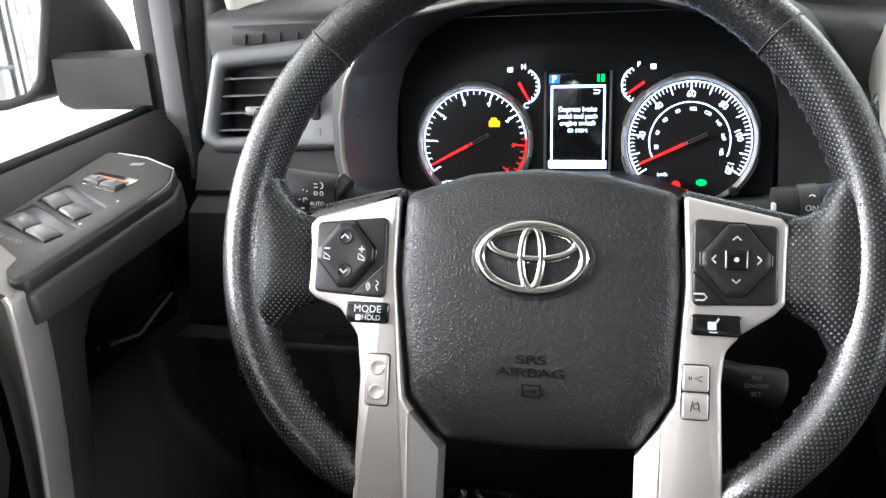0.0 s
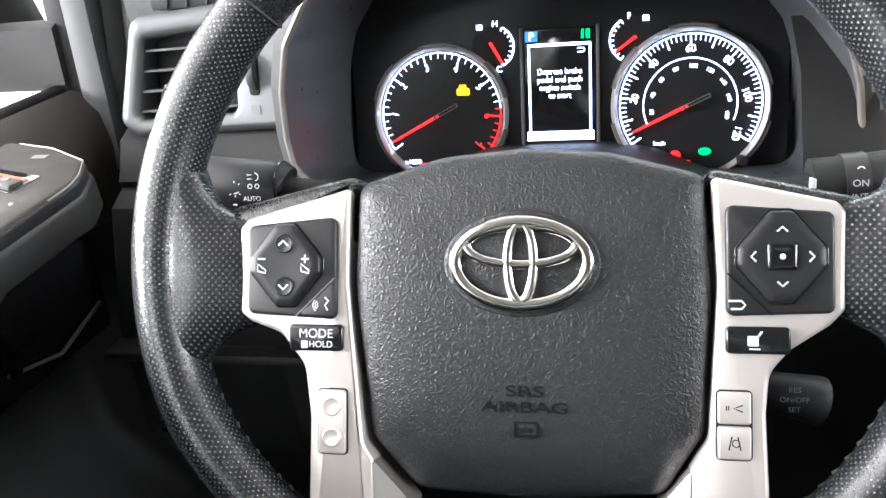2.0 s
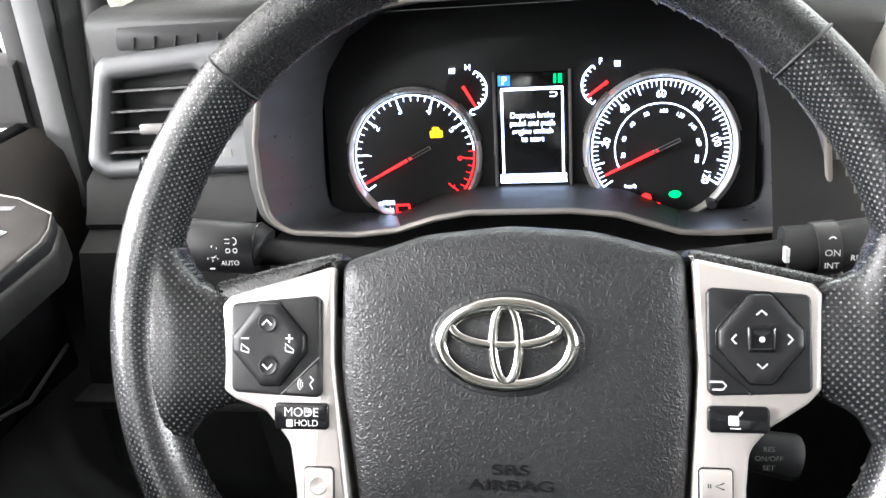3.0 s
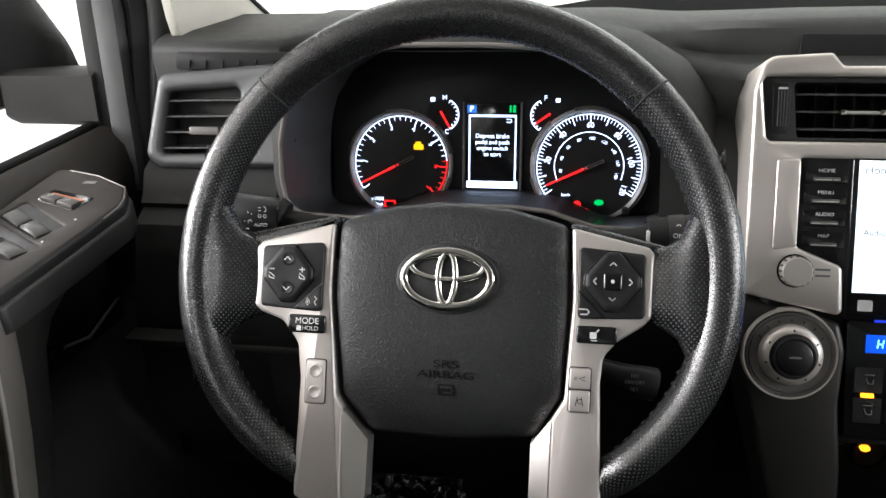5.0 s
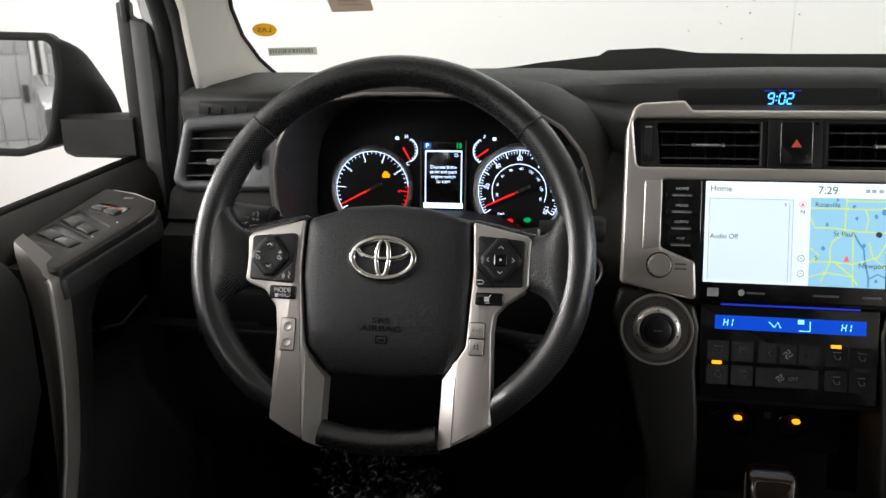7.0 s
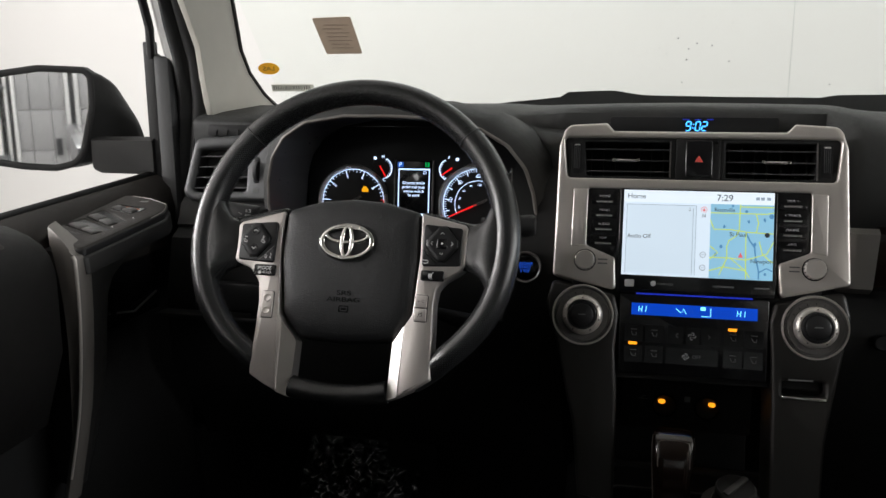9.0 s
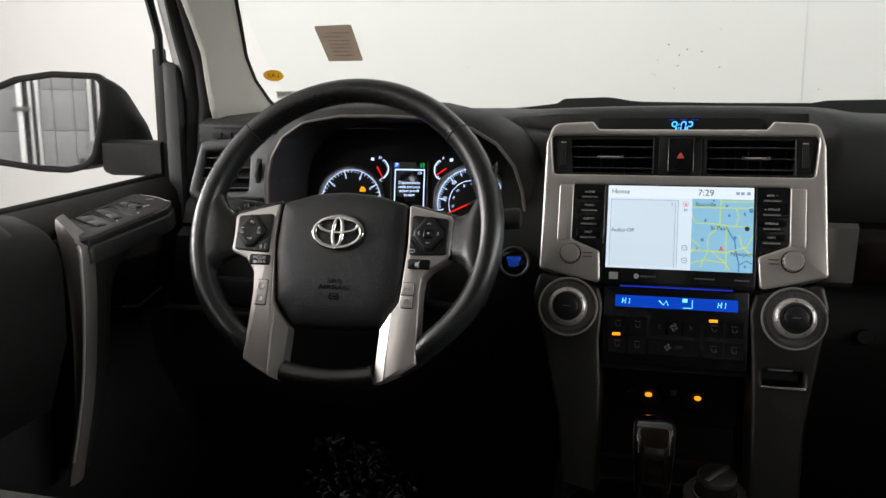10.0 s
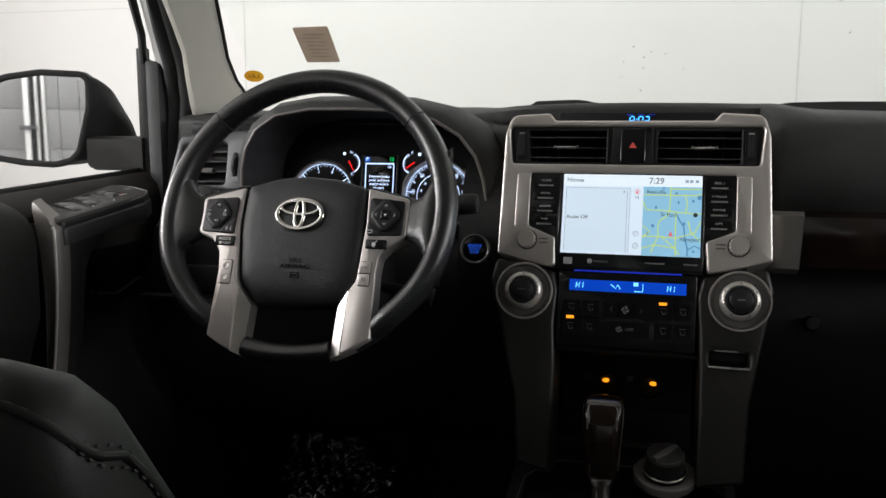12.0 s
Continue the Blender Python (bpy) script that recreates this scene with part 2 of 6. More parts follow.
def signed(poly):
    return sum(poly[i - 1][0] * poly[i][1] - poly[i][0] * poly[i - 1][1] for i in range(len(poly))) / 2


def inset(poly, d):
    """The outline moved inwards by d."""
    k, s, out = len(poly), 1 if signed(poly) > 0 else -1, []
    for i in range(k):
        a, p, b = (Vector(poly[(i + j) % k]) for j in (-1, 0, 1))
        e1, e2 = (p - a), (b - p)
        if e1.length < 1e-9 or e2.length < 1e-9:
            e1 = e2 = (b - a)
        e1, e2 = e1.normalized(), e2.normalized()
        n1, n2 = Vector((-e1.y, e1.x)) * s, Vector((-e2.y, e2.x)) * s
        m = n1 + n2
        m = m.normalized() if m.length > 1e-6 else n1
        out.append(tuple(p + m * (d / max(0.5, m.dot(n1)))))
    return out


def loop_verts(bm, poly, z):
    return [bm.verts.new((p[0], p[1], z if not callable(z) else z(p[0], p[1]))) for p in poly]


def bridge(bm, a, b):
    k = len(a)
    for i in range(k):
        j = (i + 1) % k
        try:
            bm.faces.new((a[i], a[j], b[j], b[i]))
        except ValueError:
            pass


def slab(poly, z0, z1, b=0.0008, bm=None, holes=(), bottom=True):
    """A plate between z0 and z1 with a rounded upper edge, with holes through it."""
    bm = bm or bmesh.new()
    if signed(poly) < 0:
        poly = poly[::-1]
    tops, lows = [], []
    for k, outline in enumerate((poly, *holes)):
        if k and signed(outline) > 0:
            outline = outline[::-1]
        s = 1 if k == 0 else -1
        l0 = loop_verts(bm, outline, z0)
        l1 = loop_verts(bm, outline, z1 - b)
        bridge(bm, l0, l1)
        if b > 0:
            l2 = loop_verts(bm, inset(outline, s * b * 0.3), z1 - b * 0.3)
            l3 = loop_verts(bm, inset(outline, s * b), z1)
            bridge(bm, l1, l2), bridge(bm, l2, l3)
        else:
            l3 = l1
        tops.append(l3), lows.append(l0)
    for loops, up in ((tops, True), (lows, False)):
        if not up and not bottom:
            continue
        if not holes:
            bm.faces.new(loops[0] if up else loops[0][::-1])
        else:
            edges = []
            for lp in loops:
                for i in range(len(lp)):
                    e = bm.edges.get((lp[i - 1], lp[i])) or bm.edges.new((lp[i - 1], lp[i]))
                    edges.append(e)
            bmesh.ops.triangle_fill(bm, use_beauty=True, edges=edges, normal=(0, 0, 1 if up else -1))
    bmesh.ops.recalc_face_normals(bm, faces=bm.faces)
    return bm


def dome(poly, profile, bm=None):
    """A cushion: the outline shrunk step by step; profile holds (scale, height)."""
    bm = bm or bmesh.new()
    if signed(poly) < 0:
        poly = poly[::-1]
    cx, cy = sum(p[0] for p in poly) / len(poly), sum(p[1] for p in poly) / len(poly)
    prev = None
    for s, z in profile:
        lp = loop_verts(bm, [(cx + (p[0] - cx) * s, cy + (p[1] - cy) * s) for p in poly], z)
        if prev:
            bridge(bm, prev, lp)
        prev = lp
    bm.faces.new(prev)
    return bm


def lathe(profile, n=32, at=(0, 0), bm=None, a0=0.0, a1=360.0):
    """Turned about z: profile holds (radius, height)."""
    bm = bm or bmesh.new()
    full = abs(a1 - a0) > 359.9
    rows = []
    for i in range(n if full else n + 1):
        a = radians(a0 + (a1 - a0) * i / n)
        rows.append([bm.verts.new((at[0] + max(r, 1e-5) * math.cos(a), at[1] + max(r, 1e-5) * math.sin(a), z)) for r, z in profile])
    for i in range(n):
        p, q = rows[i], rows[(i + 1) % len(rows)]
        for k in range(len(profile) - 1):
            bm.faces.new((p[k], q[k], q[k + 1], p[k + 1]))
    bmesh.ops.recalc_face_normals(bm, faces=bm.faces)
    return bm


def loft(sections, closed=True, caps=True, bm=None):
    """A skin through rings of points (all of one length)."""
    bm = bm or bmesh.new()
    uv = bm.loops.layers.uv.verify()
    rows = [[bm.verts.new(p) for p in s] for s in sections]
    for a, b in zip(rows, rows[1:]):
        k = len(a)
        for i in range(k if closed else k - 1):
            j = (i + 1) % k
            f = bm.faces.new((a[i], a[j], b[j], b[i]))
            for lp in f.loops:
                lp[uv].uv = (lp.vert.co.x, lp.vert.co.y)
    if closed and caps:
        bm.faces.new(rows[0][::-1])
        bm.faces.new(rows[-1])
    bmesh.ops.recalc_face_normals(bm, faces=bm.faces)
    return bm


def sweep(points, size, n=12, bm=None, caps=True, up=(0, 0, 1)):
    """A round bar along points; size: a radius, or a function of 0..1 giving (side, up) radii. UV in metres."""
    bm = bm or bmesh.new()
    uv = bm.loops.layers.uv.verify()
    pts = [Vector(p) for p in points]
    rows, run, dist = [], 0.0, []
    for i, p in enumerate(pts):
        d = (pts[min(i + 1, len(pts) - 1)] - pts[max(i - 1, 0)]).normalized()
        u = Vector(up)
        u = (u - d * u.dot(d)).normalized()
        s = d.cross(u)
        if i:
            run += (p - pts[i - 1]).length
        dist.append(run)
        r = size(i / (len(pts) - 1)) if callable(size) else (size, size)
        rows.append([bm.verts.new(p + s * r[0] * math.cos(2 * math.pi * k / n) + u * r[1] * math.sin(2 * math.pi * k / n)) for k in range(n)])
    r0 = size(0.5)[0] if callable(size) else size
    for i in range(len(rows) - 1):
        for k in range(n):
            j = (k + 1) % n
            f = bm.faces.new((rows[i][k], rows[i][j], rows[i + 1][j], rows[i + 1][k]))
            for lp, (dd, kk) in zip(f.loops, ((dist[i], k), (dist[i], k + 1), (dist[i + 1], k + 1), (dist[i + 1], k))):
                lp[uv].uv = (dd, kk * 2 * math.pi * r0 / n)
    if caps:
        bm.faces.new(rows[0][::-1]), bm.faces.new(rows[-1])
    bmesh.ops.recalc_face_normals(bm, faces=bm.faces)
    return bm


def boxy(x0, y0, z0, x1, y1, z1, b=0.003, bm=None):
    """A box with rounded edges."""
    bm = bm or bmesh.new()
    new_bm = bmesh.new()
    bmesh.ops.create_cube(new_bm, size=1)
    for v in new_bm.verts:
        v.co = Vector(((x0 + x1) / 2 + v.co.x * (x1 - x0), (y0 + y1) / 2 + v.co.y * (y1 - y0), (z0 + z1) / 2 + v.co.z * (z1 - z0)))
    if b:
        bmesh.ops.bevel(new_bm, geom=new_bm.edges[:], offset=b, segments=2, affect="EDGES", profile=0.6)
    me = bpy.data.meshes.new("tmp")
    new_bm.to_mesh(me)
    bm.from_mesh(me)
    bpy.data.meshes.remove(me)
    new_bm.free()
    return bm


def strip(points, width, z, bm=None):
    """A flat painted line of some width along 2D points."""
    bm = bm or bmesh.new()
    pts = [Vector(p) for p in points]
    rows = []
    for i, p in enumerate(pts):
        d = (pts[min(i + 1, len(pts) - 1)] - pts[max(i - 1, 0)]).normalized()
        s = Vector((-d.y, d.x)) * width / 2
        rows.append((bm.verts.new((*(p + s), z)), bm.verts.new((*(p - s), z))))
    for a, b in zip(rows, rows[1:]):
        bm.faces.new((a[0], a[1], b[1], b[0]))
    return bm


def part(name, bm, material, parent=None, label="", at=None, smooth=45):
    """Links a bmesh as one mesh object under a thing or under a part."""
    me = bpy.data.meshes.new(name)
    for f in bm.faces:
        f.smooth = True
    for e in bm.edges:
        if len(e.link_faces) == 2 and e.calc_face_angle(0) > radians(smooth):
            e.smooth = False
    bm.to_mesh(me)
    bm.free()
    me.materials.append(material)
    ob = new(name, me)
    if parent:
        ob.parent = parent
    if at is not None:
        ob.matrix_local = at
    if label:
        tagged(ob, label)
    return ob


def thing(name, label, category, m=None, group="", kind=""):
    ob = new(name)
    ob.empty_display_size = 0.02
    if m is not None:
        ob.matrix_world = m
    return tagged(ob, label, category, group, kind)


def writing(name, text, size, u, v, w, material, parent, squeeze=1.0, thick=0.0, turn=0.0, align="CENTER", line=1.0):
    """Lettering in the built-in font, as a mesh, facing local +z."""
    c = bpy.data.curves.new("tmp", "FONT")
    c.body, c.size, c.align_x, c.align_y, c.extrude, c.space_line = text, size, align, "CENTER", thick, line
    o = bpy.data.objects.new("tmp", c)
    scene.collection.objects.link(o)
    dg = bpy.context.evaluated_depsgraph_get()
    me = bpy.data.meshes.new_from_object(o.evaluated_get(dg))
    bpy.data.objects.remove(o)
    bpy.data.curves.remove(c)
    me.name = name
    me.materials.clear()
    me.materials.append(material)
    me.transform(Matrix.Diagonal((squeeze, 1, 1, 1)))
    ob = new(name, me)
    ob.parent = parent
    ob.matrix_local = pose(u, v, w, 0, 0, turn)
    return ob


SEGMENTS = {"0": "abcdef", "2": "abged", "9": "abcdfg", "H": "bcefg", "I": "bc", ":": ""}


def digits(text, h, u, v, z, material, parent, slant=0.12):
    """Seven-segment figures of height h, centred, facing local +z."""
    bm, x, step = bmesh.new(), 0.0, 0.72 * h
    width = sum(0.42 if c in ":I" else 1.0 for c in text) * step
    x = u - width / 2
    for c in text:
        w = 0.50 * h
        ends = {"a": ((0, 1), (1, 1)), "b": ((1, 1), (1, 0.5)), "c": ((1, 0.5), (1, 0)), "d": ((0, 0), (1, 0)), "e": ((0, 0.5), (0, 0)), "f": ((0, 1), (0, 0.5)), "g": ((0, 0.5), (1, 0.5))}
        o = -0.2 * w if c == "I" else 0.0
        for k in SEGMENTS[c]:
            (a0, b0), (a1, b1) = ends[k]
            p, q = Vector((a0 * w, b0 * h)), Vector((a1 * w, b1 * h))
            d = (q - p).normalized() * 0.05 * h
            strip([(x + o + g.x + slant * (g.y - h / 2), v - h / 2 + g.y) for g in (p + d, q - d)], 0.13 * h, z, bm)
        if c == ":":
            for f in (0.3, 0.7):
                strip([(x + 0.05 * h + slant * h * (f - 0.5), v - h / 2 + (f - 0.06) * h), (x + 0.05 * h + slant * h * (f - 0.5), v - h / 2 + (f + 0.06) * h)], 0.12 * h, z, bm)
        x += step * (0.42 if c in ":I" else 1.0)
    return part("digits", bm, material, parent)


def leaning(x, y, z, lean):
    """A frame whose local x is across the car, y up along a face that leans away by lean degrees, z towards the seats."""
    return pose(x, y, z, 90 - lean, 0, 0)


# ---- the booth round the car ----
def room():
    def side(name, box, label):
        return tagged(part(name, boxy(*box, b=0), WALL), label, "wall", kind="structure")
    tagged(part("floor", boxy(-5.2, -7.2, -0.1, 6.2, 4.2, 0.0, b=0), FLOOR), "smooth grey concrete floor of the photo booth", "floor", kind="structure")
    front = side("wall_north", (-5.2, 4.0, 0.0, 6.2, 4.2, 3.6), "plain white panelled wall in front of the car")
    side("wall_west", (-5.2, -7.0, 0.0, -5.0, 4.0, 3.6), "plain white wall beside the car")
    side("wall_east", (6.0, -7.0, 0.0, 6.2, 4.0, 3.6), "plain white wall beside the car")
    side("wall_south", (-5.2, -7.2, 0.0, 6.2, -7.0, 3.6), "plain white wall behind the car")
    tagged(part("ceiling", boxy(-5.2, -7.2, 3.6, 6.2, 4.2, 3.7, b=0), WALL), "plain white ceiling of the booth", "ceiling", kind="structure")
    joint = mat("panel_joint", (0.60, 0.60, 0.58), 0.7)
    for x in (-2.2, 1.16, 4.5):
        part("panel_joint", boxy(x - 0.003, 3.998, 0.0, x + 0.003, 4.001, 3.6, b=0), joint, front)
    part("panel_joint", boxy(-5.0, 3.998, 2.162, 6.0, 4.001, 2.167, b=0), joint, front)
    # roller door with pale posts behind the car, seen in the wing mirror
    rd = thing("roller_door", "closed grey panelled garage door between white posts", "door", pose(-1.0, -6.98, 0), kind="structure")
    for x0, x1 in ((-1.9, -0.10), (0.095, 0.205), (0.210, 0.385), (0.390, 0.510), (0.640, 1.9)):
        for k in range(8):
            part("panel", boxy(x0, 0.0, 0.02 + 0.385 * k, x1, 0.06, 0.40 + 0.385 * k, b=0.004), DOOR_GREY, rd)
    for x in (-0.10, -2.05, 1.92):
        part("post", boxy(x, 0.0, 0, x + 0.045, 0.12, 3.2, b=0.005), WALL, rd, "white painted post")
    for x, w in ((0.0, 0.025), (0.060, 0.032), (0.515, 0.035), (0.600, 0.035)):
        part("rail", boxy(x, 0.0, 0, x + w, 0.09, 3.2, b=0.004), BRIGHT, rd, "bright steel rail")
    for x in (-0.045, 0.030, 0.555):
        part("channel", boxy(x, 0.0, 0, x + 0.04, 0.05, 3.2, b=0.004), RUBBER, rd, "black door channel")
    part("bracket", boxy(-0.14, 0.10, 1.36, 0.01, 0.14, 1.40, b=0.004), GREY_TRIM, rd)
    part("bracket", boxy(-0.14, 0.10, 0.72, 0.01, 0.14, 0.76, b=0.004), GREY_TRIM, rd)
    part("plate", boxy(0.405, 0.055, 0.74, 0.455, 0.075, 0.90, b=0.004), RUBBER, rd)


room()


# ---- the car's shell ----
CX = 0.40


def car_shell():
    car = thing("car_body", "dark grey car body with pale pillars and headliner", "car", kind="structure")
    # floor pan, firewall and lower sides
    part("floor_pan", boxy(CX - 0.88, -2.6, 0.42, CX + 0.88, 0.95, 0.50, b=0.01), CARPET, car, "black carpeted floor")
    part("firewall", boxy(CX - 0.86, 0.62, 0.50, CX + 0.86, 0.70, 1.30, b=0.01), CARPET, car)
    part("roof", loft([[(CX + s * w, y, z) for s, w, z in ((-1, 0.70, 1.80), (-1, 0.62, 1.845), (0, 0.3, 1.87), (1, 0.62, 1.845), (1, 0.70, 1.80), (1, 0.6, 1.815), (0, 0.3, 1.83), (-1, 0.6, 1.815))] for y in (-0.05, -0.5, -1.4, -2.6)]), HEADLINER, car, "pale beige headliner")
    part("hood", loft([[(CX + s * w, y, z) for s, w, z in ((-1, 0.85, h - 0.12), (-1, 0.80, h), (0, 0.3, h + 0.03), (1, 0.80, h), (1, 0.85, h - 0.12), (0, 0, h - 0.15))] for y, h in ((0.80, 1.235), (1.3, 1.215), (1.9, 1.17), (2.05, 1.05))]), PAINT, car)
    part("front_end", boxy(CX - 0.9, 1.9, 0.35, CX + 0.9, 2.1, 1.05, b=0.05), PAINT, car)
    for s in (-1, 1):
        part("fender", boxy(min(CX + s * 0.96, CX + s * 0.84), 0.75, 0.45, max(CX + s * 0.96, CX + s * 0.84), 2.05, 1.10, b=0.04), PAINT, car)
        part("rear_side", boxy(min(CX + s * 0.96, CX + s * 0.86), -2.7, 0.45, max(CX + s * 0.96, CX + s * 0.86), -1.02, 1.22, b=0.03), PAINT, car)
        part("rocker", boxy(min(CX + s * 0.95, CX + s * 0.84), -1.02, 0.40, max(CX + s * 0.95, CX + s * 0.84), 0.75, 0.56, b=0.02), PAINT, car)
        # middle and rear posts
        for y0, y1, y2, y3 in ((-1.02, -0.90, -1.06, -0.96), (-2.05, -1.90, -1.95, -1.82)):
            part("post", loft([[(CX + s * w, y, z) for w, y in ((0.86, a), (0.80, a), (0.80, b), (0.86, b))] if z < 1.3 else [(CX + s * w, y, z) for w, y in ((0.72, a), (0.66, a), (0.66, b), (0.72, b))] for a, b, z in ((y0, y1, 0.5), (y0, y1, 1.22), (y2, y3, 1.82))]), HEADLINER, car)
    part("tailgate", boxy(CX - 0.9, -2.72, 0.45, CX + 0.9, -2.6, 1.20, b=0.03), PAINT, car)
    # right front post
    part("front_post", loft([[(CX + w, y, z), (CX + w + 0.07, y - 0.03, z), (CX + w + 0.10, y - 0.10, z), (CX + w + 0.01, y - 0.05, z)] for w, y, z in ((0.66, 0.47, 1.36), (0.68, 0.36, 1.47), (0.68, 0.28, 1.56), (0.63, 0.03, 1.81))]), PILLAR, car)
    # Unseen rear panes, added dark to hold back light from behind.
    for s in (-1, 1):
        for y0, y1 in ((-1.92, -1.04), (-2.62, -2.02)):
            g = part("rear_window", loft([[(CX + s * 0.85, y, 1.22), (CX + s * 0.69, y, 1.82)] for y in (y0, y1)], closed=False), TINT, car, "unseen rear glass, dark tint holds back light")
    part("rear_window", loft([[(CX - 0.85, -2.66, 1.20), (CX + 0.85, -2.66, 1.20)], [(CX - 0.69, -2.6, 1.83), (CX + 0.69, -2.6, 1.83)]], closed=False), TINT, car, "unseen rear glass, dark tint holds back light")
    part("windshield_header", boxy(CX - 0.64, -0.08, 1.79, CX + 0.64, 0.04, 1.83, b=0.01), HEADLINER, car)
    return car


car_shell()


def a_pillar():
    p = thing("windshield_pillar", "pale beige padded windshield pillar with black rubber seal", "pillar", kind="structure")
    rows = []
    inner = [(-0.310, 0.525, 1.362), (-0.326, 0.490, 1.392), (-0.3335, 0.452, 1.428), (-0.3305, 0.415, 1.467), (-0.318, 0.378, 1.508), (-0.304, 0.335, 1.557), (-0.282, 0.225, 1.680), (-0.250, 0.110, 1.810)]
    face = [(-0.352, 0.335, 1.335), (-0.354, 0.320, 1.38), (-0.352, 0.306, 1.422), (-0.3475, 0.290, 1.465), (-0.341, 0.252, 1.508), (-0.335, 0.210, 1.553), (-0.318, 0.095, 1.69), (-0.300, 0.0, 1.81)]
    for (xi, yi, zi), (xo, yo, zo) in zip(inner, face):
        i, o = Vector((xi, yi, zi)), Vector((xo, yo, zo))
        c = Vector((o.x + 0.012, o.y - 0.002, (zi + zo) / 2))
        rows.append([tuple(i), tuple(i.lerp(c, 0.30) + Vector((0.003, -0.004, 0))), tuple(i.lerp(c, 0.65) + Vector((0.004, -0.007, 0))), tuple(c + Vector((0.002, -0.003, 0))), tuple(o + Vector((0.004, -0.002, 0))), tuple(o + Vector((0, 0.004, 0))), tuple(o + Vector((0.002, 0.05, 0))), tuple(i + Vector((-0.02, 0.03, 0)))])
    part("trim", loft(rows), PILLAR, p, smooth=75)
    # door seal: a soft black band with a raised middle
    rows = []
    for xr, xl, y, z in ((-0.385, -0.425, 0.342, 1.02), (-0.380, -0.418, 0.338, 1.20), (-0.372, -0.415, 0.336, 1.273), (-0.357, -0.409, 0.336, 1.35), (-0.351, -0.405, 0.334, 1.39), (-0.345, -0.400, 0.318, 1.445), (-0.337, -0.389, 0.278, 1.497), (-0.330, -0.369, 0.226, 1.56), (-0.314, -0.347, 0.115, 1.69), (-0.296, -0.326, 0.02, 1.81)):
        prof = ((0.0, 0.0), (0.12, -0.006), (0.30, -0.010), (0.45, -0.006), (0.52, -0.001), (0.62, -0.006), (0.80, -0.010), (0.95, -0.005), (1.0, 0.004), (1.0, 0.03), (0.0, 0.03))
        rows.append([(xr + (xl - xr) * f, y + dy, z) for f, dy in prof])
    part("seal", loft(rows), RUBBER, p, "black rubber door seal", smooth=50)
    rows = []
    for xr, xl, y, z in ((-0.400, -0.430, 0.350, 1.25), (-0.400, -0.430, 0.340, 1.43), (-0.386, -0.416, 0.292, 1.497), (-0.366, -0.397, 0.238, 1.56), (-0.344, -0.374, 0.127, 1.69), (-0.323, -0.352, 0.03, 1.81)):
        rows.append([(xr, y - 0.008, z), ((xr + xl) / 2, y - 0.007, z), (xl, y + 0.012, z), (xl, y + 0.03, z), (xr, y + 0.03, z)])
    part("body_post", loft(rows), BODY_EDGE, p, "pale painted body edge")
    part("corner_cover", loft([[(x, y, 1.19), (x, y - 0.006, 1.19), (x, y - 0.006, z - 0.003), (x, y - 0.003, z), (x, y + 0.02, z)] for x, y, z in ((-0.4345, 0.330, 1.452), (-0.433, 0.322, 1.456), (-0.420, 0.318, 1.455), (-0.408, 0.320, 1.451), (-0.405, 0.326, 1.447))]), GREY_COVER, p, "dark grey plastic edge cover")
    part("glass_edge", sweep([(-0.215, 0.552, 1.352), (-0.262, 0.545, 1.352), (-0.292, 0.535, 1.356)] + [(x + 0.001, y - 0.001, z) for x, y, z in inner], 0.0035, 6), RUBBER, p, "black glass edge")


a_pillar()


def shield(x, z):
    """Depth of the windshield at a place across and a height."""
    return 0.560 - 0.105 * ((x - CX) / 0.70) ** 2 - (z - 1.436) + 0.3 * (z - 1.436) ** 2


